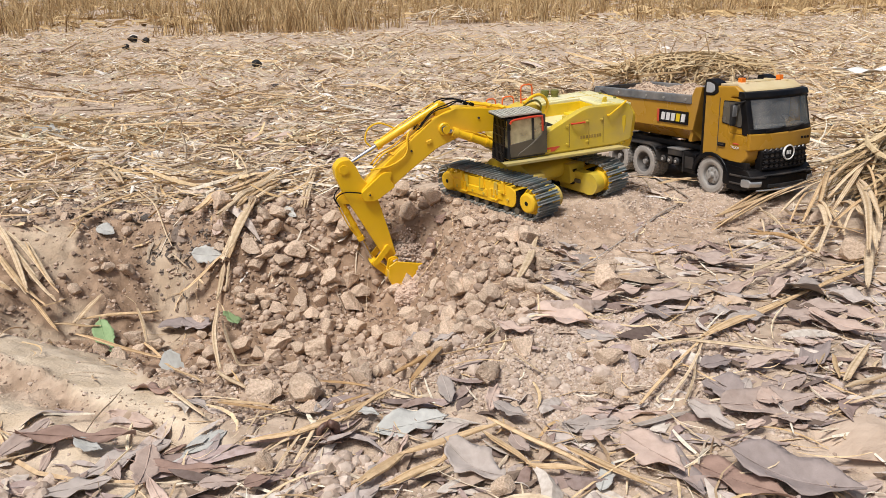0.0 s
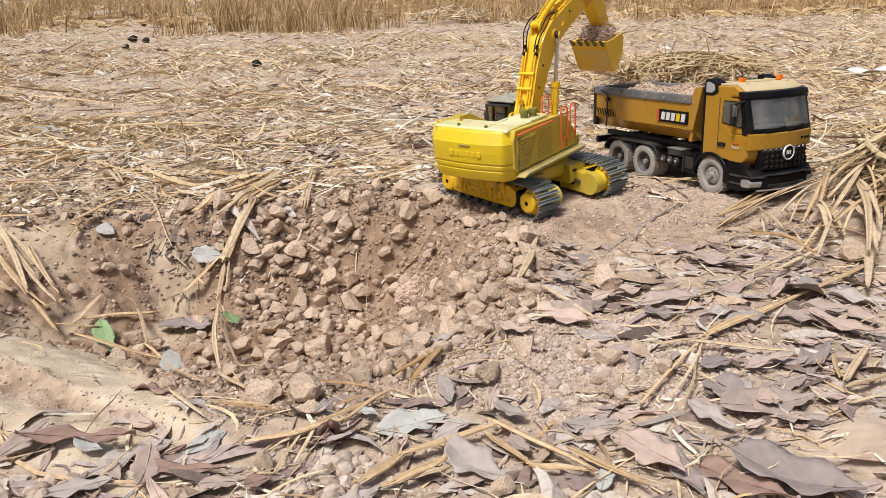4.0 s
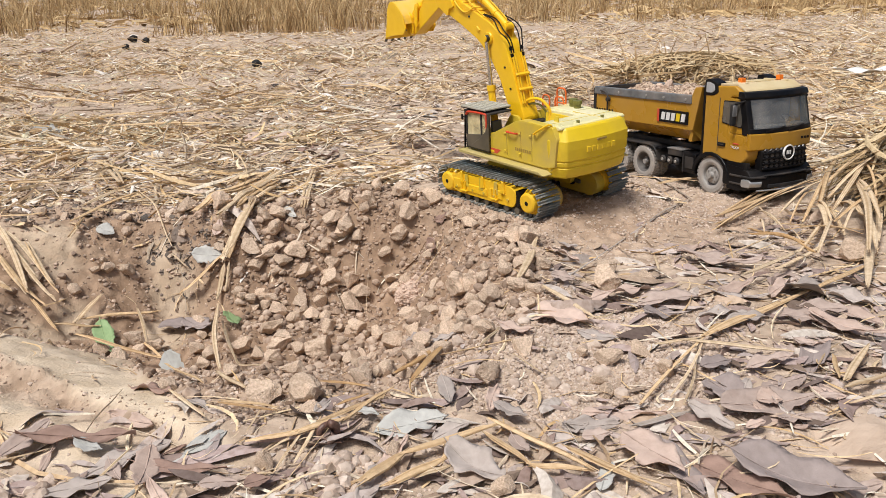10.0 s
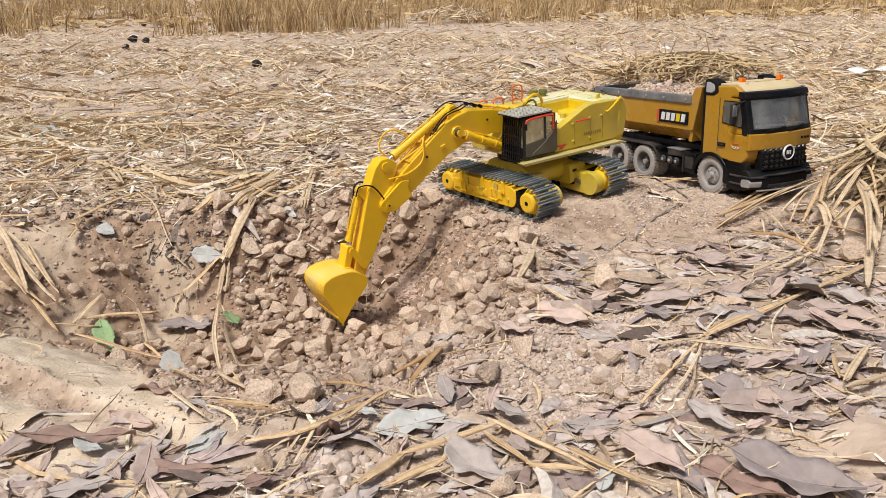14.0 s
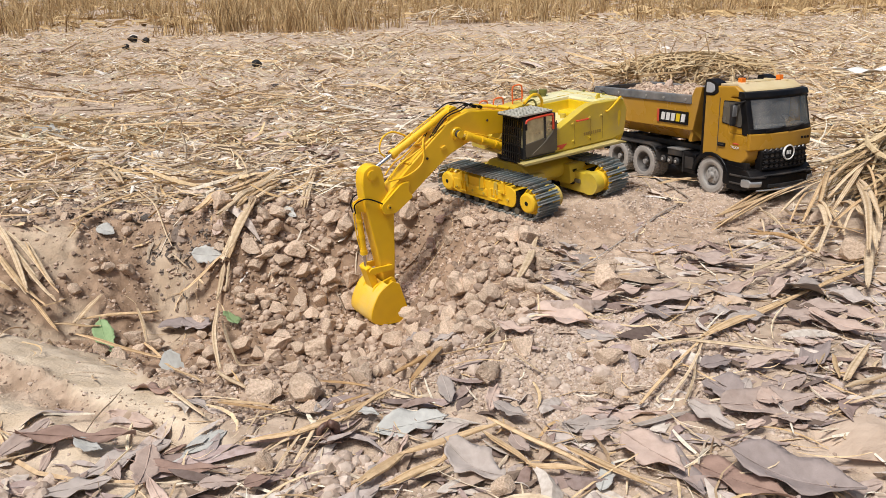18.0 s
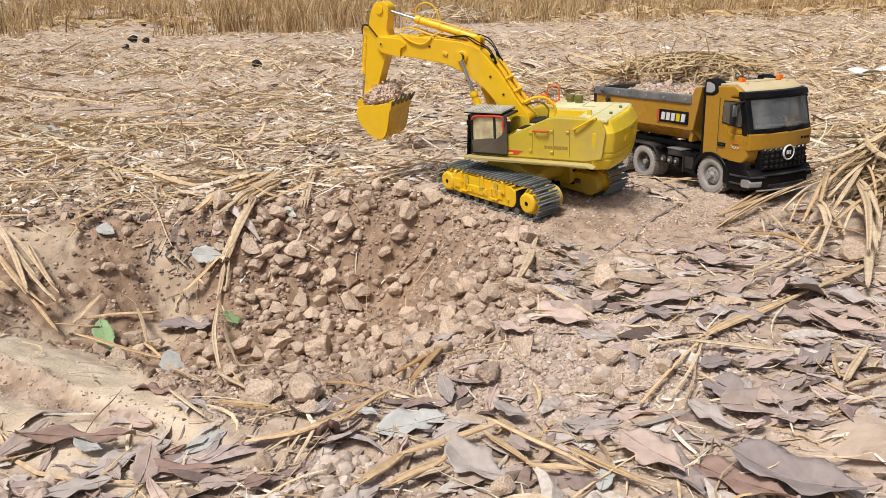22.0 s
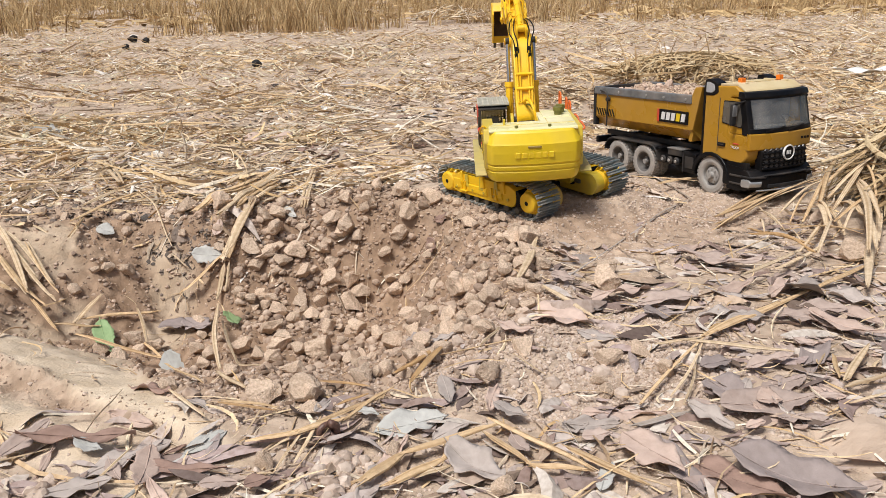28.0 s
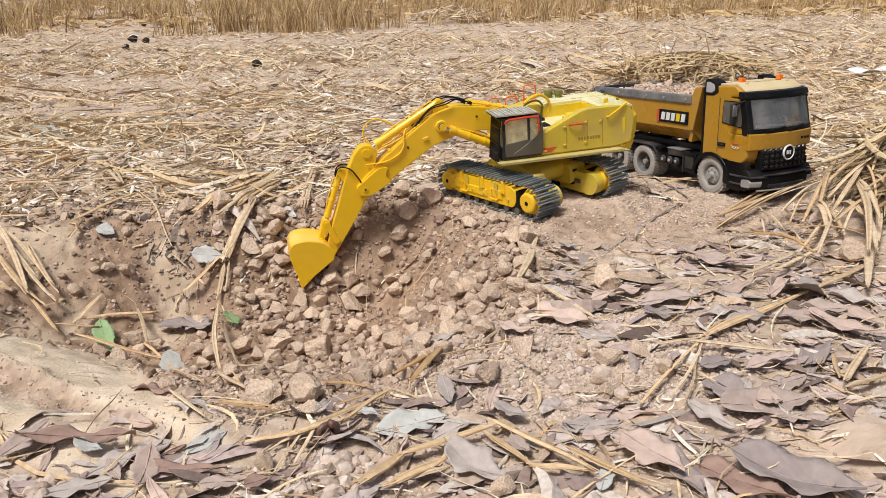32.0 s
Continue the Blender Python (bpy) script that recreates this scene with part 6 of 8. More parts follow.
HEAP_STALKS_B = [
    (0.686, 1.302, 0.032, 0.707, 1.403, 0.038, 5.9, 1), (0.621, 1.362, 0.029, 0.765, 1.493, 0.056, 7.0, 1), (0.642, 1.313, 0.029, 0.761, 1.5, 0.055, 7.9, 0),
    (0.699, 1.384, 0.036, 0.652, 1.244, 0.03, 10.0, 1), (0.73, 1.367, 0.041, 0.74, 1.302, 0.038, 11.8, 1), (0.769, 1.572, 0.059, 0.816, 1.485, 0.078, 3.1, 3),
    (0.677, 1.242, 0.03, 0.757, 1.351, 0.045, 5.0, 1), (0.616, 1.308, 0.027, 0.724, 1.466, 0.044, 4.6, 0), (0.816, 1.432, 0.075, 0.82, 1.382, 0.069, 8.0, 0),
    (0.692, 1.3, 0.032, 0.813, 1.364, 0.063, 6.5, 0), (0.748, 1.47, 0.05, 0.895, 1.534, 0.125, 7.9, 0), (0.732, 1.41, 0.044, 0.861, 1.498, 0.105, 7.0, 1),
]
HEAP_STALKS_C = [
    (0.57, 1.325, 0.026, 0.55, 1.256, 0.027, 4.0, 1), (0.84, 1.512, 0.091, 0.781, 1.336, 0.049, 7.1, 0),
]
HEAP_STALKS = HEAP_STALKS_A + HEAP_STALKS_B + HEAP_STALKS_C
CLODS = CLODS_A + CLODS_B + CLODS_C + CLODS_D
LEAVES = LEAVES_A + LEAVES_B + LEAVES_C + LEAVES_D + LEAVES_E + LEAVES_F
STALKS = STALKS_A + STALKS_B + STALKS_C + STALKS_D + STALKS_E + STALKS_F + STALKS_G + STALKS_H + STALKS_I
# ---- litter on the ground ----
rng = np.random.default_rng(7)
HEAPS = ((1.07, 1.50, 0.21, 0.19, 0.19, 20), (1.08, 3.45, 0.34, 0.20, 0.075, 5), (-0.07, 2.22, 0.09, 0.05, 0.028, 30), (0.13, 8.7, 0.40, 0.35, 0.12, 0))


def surface(x, y):
    """Ground with the straw heaps on it."""
    z = ground_height(x, y)
    for cx, cy, rx, ry, h, turn in HEAPS:
        z = z + h * bump_at(x, y, cx, cy, rx, ry, turn)
    return z


def raw_mesh(name, verts, quads, mat, soft=False):
    me = bpy.data.meshes.new(name)
    k = quads.shape[1]
    me.vertices.add(len(verts))
    me.vertices.foreach_set("co", np.ascontiguousarray(verts, dtype=np.float32).ravel())
    me.loops.add(quads.size)
    me.loops.foreach_set("vertex_index", quads.ravel().astype(np.int32))
    me.polygons.add(len(quads))
    me.polygons.foreach_set("loop_start", np.arange(0, quads.size, k, dtype=np.int32))
    me.polygons.foreach_set("use_smooth", np.full(len(quads), bool(soft)))
    me.update(calc_edges=True)
    me.materials.append(mat)
    return me


def strips(x, y, yaw, length, width, lift, droop, roll, bend, fold, sections=6, taper=0.5, follow=surface):
    """Dry blades that lie along the ground, each folded along its middle. All arguments are arrays, one value a blade."""
    n = len(x)
    t = np.linspace(-0.5, 0.5, sections)[None, :]
    dx, dy = np.cos(yaw)[:, None], np.sin(yaw)[:, None]
    along, side = t * length[:, None], bend[:, None] * length[:, None] * (t * t * 4 - 0.33)
    px, py = x[:, None] + along * dx - side * dy, y[:, None] + along * dy + side * dx
    z = follow(px.ravel(), py.ravel()).reshape(n, sections)
    chord = z[:, :1] * (0.5 - t) + z[:, -1:] * (0.5 + t)
    bare = z
    z = np.maximum(z, chord * 0.6 + z * 0.4) + lift[:, None] + droop[:, None] * length[:, None] * t
    z = np.minimum(z, bare + np.minimum(lift[:, None], 0.03) + 0.045)
    w = width[:, None] * (1 - taper * (np.abs(t) * 2) ** 2) / 2
    r = roll[:, None] + 0.9 * bend[:, None] * t
    verts = np.empty((n, sections, 3, 3))
    for j, k in enumerate((-1, 0, 1)):
        verts[:, :, j, 0] = px - k * w * dy * np.cos(r)
        verts[:, :, j, 1] = py + k * w * dx * np.cos(r)
        verts[:, :, j, 2] = z + k * w * np.sin(r) + (fold[:, None] * w if k == 0 else 0)
    i = np.arange(sections - 1)[:, None] * 3 + np.arange(2)[None, :]
    q = np.stack([i, i + 1, i + 4, i + 3], -1).reshape(-1, 4)
    quads = (np.arange(n)[:, None, None] * sections * 3 + q[None]).reshape(-1, 4)
    return verts.reshape(-1, 3), quads


def keep_off(x, y, soil=1.0):
    """Share of litter that may lie at a place: little in the pit, on the bare clay, or where the machines stand."""
    s, _ = pit_share(x, y)
    k = 0.08 + 0.92 * smooth(0.98, 1.15, s)
    k = k * (1 - 0.98 * clay_share(x, y))
    k = k * (1 - 0.85 * soil * bump_at(x, y, 0.36, 1.33, 0.24, 0.14, 10)) * (1 - 0.85 * soil * bump_at(x, y, 0.30, 1.66, 0.22, 0.18)) * (1 - 0.8 * soil * bump_at(x, y, 0.55, 1.45, 0.20, 0.11))
    k = k * (1 - 0.88 * soil * bump_at(x, y, 0.14, 0.845, 0.14, 0.085))
    for cx, cy, rx, ry, h, turn in HEAPS:
        k = k * (1 - 0.97 * smooth(0.08, 0.35, bump_at(x, y, cx, cy, rx * 1.3, ry * 1.3, turn)))
    for m, cx, hx, hy in PADS:
        c, s_ = m[0][0], m[1][0]
        u = (x - m.translation.x) * c + (y - m.translation.y) * s_ - cx
        v = -(x - m.translation.x) * s_ + (y - m.translation.y) * c
        k = np.where((np.abs(u) < hx + 0.09) & (np.abs(v) < hy + 0.08), 0, k)
    return k


def scatter(n, y0, y1, patch=0.5, seed=1, soil=1.0, spread=0.62):
    """Places over the field, thinner where noise and the bare patches say so."""
    y = y0 * (y1 / y0) ** rng.random(n)
    x = (rng.random(n) * 2 - 1) * (spread * y + 0.15)
    f = fbm(x * 0.5, y, 0.32, 4, 60 + seed % 3) * 0.5 + 0.5
    bare = (1 - 0.75 * bump_at(x, y, -1.35, 3.5, 0.9, 0.7)) * (1 - 0.8 * bump_at(x, y, 0.02, 2.15, 0.32, 0.22)) * (1 - 0.6 * bump_at(x, y, -0.2, 4.2, 0.9, 0.4)) if soil else 1.0
    ok = rng.random(n) < bare * keep_off(x, y, soil) * np.clip(1 - patch + patch * 5.0 * (f - 0.40), 0, 1)
    return x[ok], y[ok]


def stuff(name, data, mat, label, category, soft=False):
    return tagged(new(name, raw_mesh(name, *data, mat, soft)), label, category, kind="stuff")


def joined_data(*sets):
    verts, quads, base = [], [], 0
    for v, q in sets:
        verts.append(v)
        quads.append(q + base)
        base += len(v)
    return np.concatenate(verts), np.concatenate(quads)


STRAW = [(0.816, 0.684, 0.482), (0.700, 0.493, 0.249), (0.840, 0.770, 0.630), (0.583, 0.392, 0.185), (0.784, 0.625, 0.403), (0.254, 0.164, 0.095), (0.880, 0.806, 0.647), (0.488, 0.350, 0.212), (0.620, 0.450, 0.270)]
M_STRAW = island_material("dry_straw", STRAW)
# straw tones taken down to near black for the shade inside the heap
M_HEAP = island_material("shaded_heap_straw", [(0.480, 0.345, 0.180), (0.300, 0.200, 0.095), (0.540, 0.425, 0.260), (0.150, 0.098, 0.052), (0.420, 0.295, 0.150), (0.080, 0.055, 0.034), (0.600, 0.500, 0.350)], grain=200.0)
M_GOLD = island_material("bright_golden_straw", [(0.646, 0.510, 0.306), (0.561, 0.399, 0.204), (0.697, 0.586, 0.391), (0.476, 0.323, 0.153), (0.629, 0.484, 0.281), (0.306, 0.204, 0.102)], grain=200.0)
# near-black tone: decayed bits, and shade between the leaves put into colour
M_FLAKE = island_material("leaf_fragments", [(0.510, 0.408, 0.357), (0.663, 0.595, 0.510), (0.374, 0.306, 0.281), (0.561, 0.425, 0.306), (0.119, 0.085, 0.068), (0.476, 0.374, 0.340), (0.255, 0.178, 0.145), (0.629, 0.544, 0.493)])
M_PALE = island_material("pale_leaf_fragments", [(0.635, 0.512, 0.440), (0.818, 0.757, 0.675), (0.614, 0.471, 0.348), (0.716, 0.593, 0.481), (0.348, 0.256, 0.205), (0.797, 0.706, 0.614)])
M_STUBBLE = island_material("dry_stubble", [(0.60, 0.42, 0.20), (0.67, 0.495, 0.265), (0.48, 0.325, 0.145), (0.71, 0.545, 0.31), (0.36, 0.235, 0.105), (0.24, 0.155, 0.07)])
# the darkest crumb tones also stand in for shaded cracks
M_CRUMB = island_material("soil_crumbs", [(0.534, 0.405, 0.305), (0.400, 0.296, 0.214), (0.640, 0.500, 0.385), (0.250, 0.178, 0.125), (0.545, 0.416, 0.318), (0.180, 0.125, 0.088)], 0.95)
M_PALE_CRUMB = island_material("pale_soil_crumbs", [(0.605, 0.494, 0.401), (0.516, 0.409, 0.325), (0.676, 0.561, 0.463), (0.409, 0.316, 0.245), (0.623, 0.507, 0.414)], 0.95)
M_GREEN = island_material("far_green_grass", [(0.20, 0.27, 0.08), (0.28, 0.33, 0.12), (0.33, 0.33, 0.14)])


def blades_for(x, y, long, wide, flat, rise=0.01, skew=0.8, prop=0.10, sections=6):
    """Straw at the places given; flat: share that lies across the view."""
    n = len(x)
    yaw = np.where(rng.random(n) < flat, rng.normal(0.06, 0.28, n), rng.random(n) * math.pi)
    length = np.exp(rng.normal(math.log(long), 0.5, n))
    width = np.exp(rng.normal(math.log(wide), 0.45, n))
    droop = np.clip(rng.normal(0, prop, n), -0.45, 0.45)
    return strips(x, y, yaw, length, width, 0.002 + rng.random(n) ** 2 * rise + np.abs(droop) * length * 0.35, droop, rng.normal(0, skew, n), rng.normal(0, 0.16, n), rng.normal(0.3, 0.35, n), sections)


near_x, near_y = scatter(3600, 1.45, 3.6, 0.95, 1)
far_x, far_y = scatter(2600, 3.0, 9.5, 0.9, 2)
bit_x, bit_y = scatter(15000, 1.42, 3.6, 0.75, 6)
dot_x, dot_y = scatter(21000, 3.0, 9.5, 0.75, 7)
mat_x, mat_y = scatter(42000, 2.2, 9.5, 0.75, 14)
M_MAT = island_material("matted_straw", [(0.750, 0.556, 0.314), (0.532, 0.375, 0.200), (0.870, 0.689, 0.435), (0.326, 0.218, 0.121), (0.677, 0.484, 0.266), (0.880, 0.870, 0.653), (0.435, 0.302, 0.170)])
stuff("matted_straw", blades_for(mat_x, mat_y, 0.036, 0.0052, 0.1, 0.016, 0.9, 0.30, 3), M_MAT, "matted golden-brown straw bits on the field", "straw")
stuff("field_straw", joined_data(blades_for(near_x, near_y, 0.100, 0.0044, 0.25, 0.028, 0.8, 0.16), blades_for(far_x, far_y, 0.11, 0.0072, 0.15, 0.05, 0.8, 0.25)), M_STRAW, "long dry straw strewn over the harvested field", "straw")
stuff("chopped_straw", joined_data(blades_for(bit_x, bit_y, 0.030, 0.0040, 0.0, 0.012, 0.8, 0.32, 3), blades_for(dot_x, dot_y, 0.042, 0.0062, 0.0, 0.024, 0.8, 0.34, 3)), M_STRAW, "short chopped straw scattered over the field", "straw")
fx, fy = scatter(4000, 1.40, 3.6, 0.7, 3)
gx, gy = scatter(2600, 3.2, 9.0, 0.7, 4)


def flakes_for(x, y, long, ratio, rise, skew=0.35):
    n = len(x)
    length = np.exp(rng.normal(math.log(long), 0.45, n))
    return strips(x, y, rng.normal(0.1, 0.8, n), length, length * ratio * np.exp(rng.normal(0, 0.3, n)), 0.002 + rng.random(n) ** 2 * rise, rng.normal(0, 0.12, n), rng.normal(0, skew, n), rng.normal(0, 0.15, n), rng.normal(0.2, 0.3, n), 5, 0.9)


stuff("leaf_fragments", joined_data(flakes_for(fx, fy, 0.030, 0.34, 0.008), flakes_for(gx, gy, 0.05, 0.32, 0.02)), M_PALE, "broken dry leaves scattered over the field", "leaf litter")
# foreground litter between the large leaves
n = 2000
lx, ly = rng.random(n) * 1.15 - 0.45, 0.50 + rng.random(n) * 0.95
s_, _ = pit_share(lx, ly)
ok = (s_ > 1.0) & (rng.random(n) < keep_off(lx, ly) * np.where((lx > 0.15) | (ly < 0.80), 1.0, 0.35))
lx, ly = lx[ok], ly[ok]
stuff("near_leaf_fragments", flakes_for(lx, ly, 0.034, 0.26, 0.007, 0.4), M_FLAKE, "torn dry leaf scraps lying on the soil", "leaf litter")
n = 2000
lx, ly = rng.random(n) * 1.25 - 0.50, 0.50 + rng.random(n) * 1.0
s_, _ = pit_share(lx, ly)
ok = (s_ > 0.9) & (rng.random(n) < keep_off(lx, ly))
lx, ly = lx[ok], ly[ok]
k = len(lx)
stuff("near_straw", strips(lx, ly, rng.normal(0.5, 0.9, k), np.exp(rng.normal(math.log(0.045), 0.6, k)), np.exp(rng.normal(math.log(0.0024), 0.4, k)), 0.002 + rng.random(k) ** 2 * 0.01, rng.normal(0, 0.15, k), rng.normal(0, 0.5, k), rng.normal(0, 0.15, k), rng.normal(0.3, 0.3, k)), M_STRAW, "short thin straws lying on the soil", "straw")
# straws that hang in the pit
n = 260
a, r = rng.random(n) * 6.283, 0.35 + rng.random(n) * 0.6
lx, ly = PIT[0] + np.cos(a) * r * 0.45, PIT[1] + np.sin(a) * r * 0.42
stuff("pit_straw", strips(lx, ly, rng.random(n) * 3.14, np.exp(rng.normal(math.log(0.04), 0.5, n)), np.exp(rng.normal(math.log(0.0022), 0.4, n)), 0.004 + rng.random(n) * 0.008, rng.normal(0, 0.2, n), rng.normal(0, 0.5, n), rng.normal(0, 0.15, n), rng.normal(0.3, 0.3, n)), M_STRAW, "short straws caught between clods in the pit", "straw")


def heap(name, spec, n, long, wide, lift, label, mat=None):
    cx, cy, rx, ry, h, turn = spec
    a, r = rng.random(n) * 6.283, np.sqrt(rng.random(n)) * 1.1
    u, v = np.cos(a) * r * rx, np.sin(a) * r * ry
    c, s = math.cos(radians(turn)), math.sin(radians(turn))
    return stuff(name, strips(cx + u * c - v * s, cy + u * s + v * c, rng.normal(0.7, 0.8, n), np.minimum(np.exp(rng.normal(math.log(long), 0.4, n)), long * 1.7), np.exp(rng.normal(math.log(wide), 0.4, n)), 0.004 + rng.random(n) * lift, np.clip(rng.normal(0, 0.25, n), -0.4, 0.4), rng.normal(0, 0.6, n), rng.normal(0, 0.14, n), rng.normal(0.3, 0.3, n), 7), mat or M_HEAP, label, "straw heap")


# fine dark strands carry the heap's inner shade in their colour
heap("straw_heap", HEAPS[0], 1900, 0.17, 0.0046, 0.035, "tangled heap of long dry straw beside the truck")
heap("straw_heap", HEAPS[0], 100, 0.24, 0.0085, 0.070, "broad golden straws lying loose over the heap", M_GOLD)
heap("straw_heap", HEAPS[1], 620, 0.22, 0.0068, 0.075, "low heap of golden straw behind the truck", M_GOLD)
heap("straw_heap", HEAPS[3], 260, 0.16, 0.010, 0.05, "low pale heap of straw at the edge of the stubble", M_STRAW)
heap("straw_tuft", HEAPS[2], 48, 0.11, 0.006, 0.035, "small tuft of pale dry straw", M_STRAW)

# ---- standing stubble at the far side of the field ----
def stubble(n, y0, y1, blades, tall, wide, mat, name, label):
    cy = y0 * (y1 / y0) ** rng.random(n)
    cx = (rng.random(n) * 2 - 1) * 0.85 * cy
    edge = 6.9 + 1.1 * smooth(-1.8, 0.2, cx) + 0.6 * fbm(cx, cy, 1.4, 2, 77)
    f = fbm(cx, cy, 1.1, 3, 81)
    ok = (cy > edge) & (f > 0.02 + 0.05 * (cy < 9))
    cx, cy, f = cx[ok], cy[ok], f[ok]
    m = len(cx)
    x = np.repeat(cx, blades) + rng.normal(0, 0.048, m * blades)
    y = np.repeat(cy, blades) + rng.normal(0, 0.060, m * blades)
    h = np.repeat(tall * (0.6 + 1.3 * np.clip(f, -0.3, 0.5)), blades) * np.exp(rng.normal(0, 0.3, m * blades))
    lean = rng.normal(0, 0.28, (m * blades, 2))
    z = ground_height(x, y) - 0.01
    w = wide * np.exp(rng.normal(0, 0.3, m * blades)) / 2
    a = rng.random(m * blades) * 3.14
    verts = np.empty((m * blades, 3, 2, 3))
    for j, (k, ww) in enumerate(((0, 1.0), (0.55, 0.85), (1.0, 0.15))):
        for i, s in enumerate((-1, 1)):
            verts[:, j, i, 0] = x + lean[:, 0] * h * k * k + s * w * ww * np.cos(a)
            verts[:, j, i, 1] = y + lean[:, 1] * h * k * k + s * w * ww * np.sin(a)
            verts[:, j, i, 2] = z + h * k
    q = np.array([[0, 1, 3, 2], [2, 3, 5, 4]])
    quads = (np.arange(m * blades)[:, None, None] * 6 + q[None]).reshape(-1, 4)
    stuff(name, (verts.reshape(-1, 3), quads), mat, label, "grass")


stubble(5000, 6.2, 26.0, 20, 0.235, 0.0070, M_STUBBLE, "dry_stubble", "standing dry golden grass stubble at the field edge")
dist_x, dist_y = scatter(9000, 8.5, 30.0, 0.3, 9, 1.0, 0.85)
stuff("distant_straw", blades_for(dist_x, dist_y, 0.16, 0.030, 0.0, 0.05, 0.8, 0.3, 3), M_STUBBLE, "matted dry straw between the standing stubble", "straw")
stubble(700, 22.0, 60.0, 12, 0.40, 0.03, M_GREEN, "far_grass", "distant strip of green grass")

# ---- crumbs of soil ----
def lump_shapes(count):
    """Low broken lumps of soil: points of several shapes and the triangles that they share."""
    shapes = []
    for k in range(count):
        r = random.Random(50 + k)
        bm = bmesh.new()
        bmesh.ops.create_icosphere(bm, subdivisions=2, radius=1.0)
        cuts = [(Vector((r.gauss(0, 1), r.gauss(0, 1), r.gauss(0, 1))).normalized(), r.uniform(0.6, 0.85)) for _ in range(6)]
        for v in bm.verts:
            p = v.co.copy()
            for n, d in cuts:
                over = p.dot(n) - d
                if over > 0:
                    p -= n * over * 0.9
            v.co = p * (1 + 0.16 * noise.noise(p * 1.6 + Vector((k * 5, 0, 0))) + 0.12 * noise.noise(p * 4 + Vector((0, k * 5, 0))))
        shapes.append(np.array([v.co[:] for v in bm.verts]))
        tri = np.array([[v.index for v in f.verts] for f in bm.faces])
        bm.free()
    return np.array(shapes), tri


def lumps(place, size, spread, level=None):
    shapes, tri = lump_shapes(8)
    x, y = place
    m = len(x)
    r = np.minimum(np.exp(rng.normal(math.log(size), spread, m)), size * 2.0) / 2
    z = (ground_height(x, y) + fine_height(x, y) if level is None else level(x, y)) + r * 0.20
    base = shapes[rng.integers(0, 8, m)]
    th, tip = rng.random(m) * 6.283, rng.random(m) * 6.283
    c, s, c2, s2 = (f(v)[:, None] for v, f in ((th, np.cos), (th, np.sin), (tip, np.cos), (tip, np.sin)))
    X, Y, Z = base[..., 0], base[..., 1] * c2 - base[..., 2] * s2, base[..., 1] * s2 + base[..., 2] * c2
    X, Y = (X * c - Y * s) * rng.uniform(0.85, 1.15, (m, 1)), X * s + Y * c
    v = np.stack([x[:, None] + r[:, None] * X, y[:, None] + r[:, None] * Y, z[:, None] + r[:, None] * Z * 0.85], -1)
    return v.reshape(-1, 3), (np.arange(m)[:, None, None] * shapes.shape[1] + tri[None]).reshape(-1, 3)


def crumbs(n, place, size, spread, level=None):
    a = (1 + 5 ** 0.5) / 2
    if size > 0.009:
        return lumps(place, size, spread, level)
    base = np.array([(-1, a, 0), (1, a, 0), (-1, -a, 0), (1, -a, 0), (0, -1, a), (0, 1, a), (0, -1, -a), (0, 1, -a), (a, 0, -1), (a, 0, 1), (-a, 0, -1), (-a, 0, 1)]) / 1.9
    tri = np.array([(0, 11, 5), (0, 5, 1), (0, 1, 7), (0, 7, 10), (0, 10, 11), (1, 5, 9), (5, 11, 4), (11, 10, 2), (10, 7, 6), (7, 1, 8), (3, 9, 4), (3, 4, 2), (3, 2, 6), (3, 6, 8), (3, 8, 9), (4, 9, 5), (2, 4, 11), (6, 2, 10), (8, 6, 7), (9, 8, 1)])
    x, y = place
    m = len(x)
    r = np.minimum(np.exp(rng.normal(math.log(size), spread, m)), size * 2.2) / 2
    z = (ground_height(x, y) + fine_height(x, y) if level is None else level(x, y)) + r * 0.08
    jitter = base[None] * (1 + rng.normal(0, 0.17, (m, 12, 1)))
    th = rng.random(m) * 6.283
    c, s = np.cos(th)[:, None], np.sin(th)[:, None]
    sx, sy, sz = (1 + rng.normal(0, 0.22, (m, 1)) for _ in range(3))
    X, Y, Z = jitter[..., 0] * sx, jitter[..., 1] * sy, jitter[..., 2] * sz * 0.8
    v = np.stack([x[:, None] + r[:, None] * (X * c - Y * s), y[:, None] + r[:, None] * (X * s + Y * c), z[:, None] + r[:, None] * Z], -1)
    return v.reshape(-1, 3), (np.arange(m)[:, None, None] * 12 + tri[None]).reshape(-1, 3)


def pit_places(n, inner, outer):
    th, s = rng.random(n) * 360, np.sqrt(inner ** 2 + (outer ** 2 - inner ** 2) * rng.random(n))
    i = np.floor(th / 30).astype(int)
    f = th / 30 - i
    rim = np.array(RIM)
    r = (rim[i % 12] * (1 - f) + rim[(i + 1) % 12] * f) * s
    x, y = PIT[0] + r * np.cos(np.radians(th)), PIT[1] + r * np.sin(np.radians(th))
    ok = rng.random(n) < 1 - 0.985 * np.maximum(clay_share(x, y), 1.013 * bank_side(x, y))
    return x[ok], y[ok]


def patch_places(n, cx, cy, rx, ry):
    a, r = rng.random(n) * 6.283, np.sqrt(rng.random(n))
    return cx + np.cos(a) * r * rx, cy + np.sin(a) * r * ry


def joined_places(*sets):
    return np.concatenate([s[0] for s in sets]), np.concatenate([s[1] for s in sets])


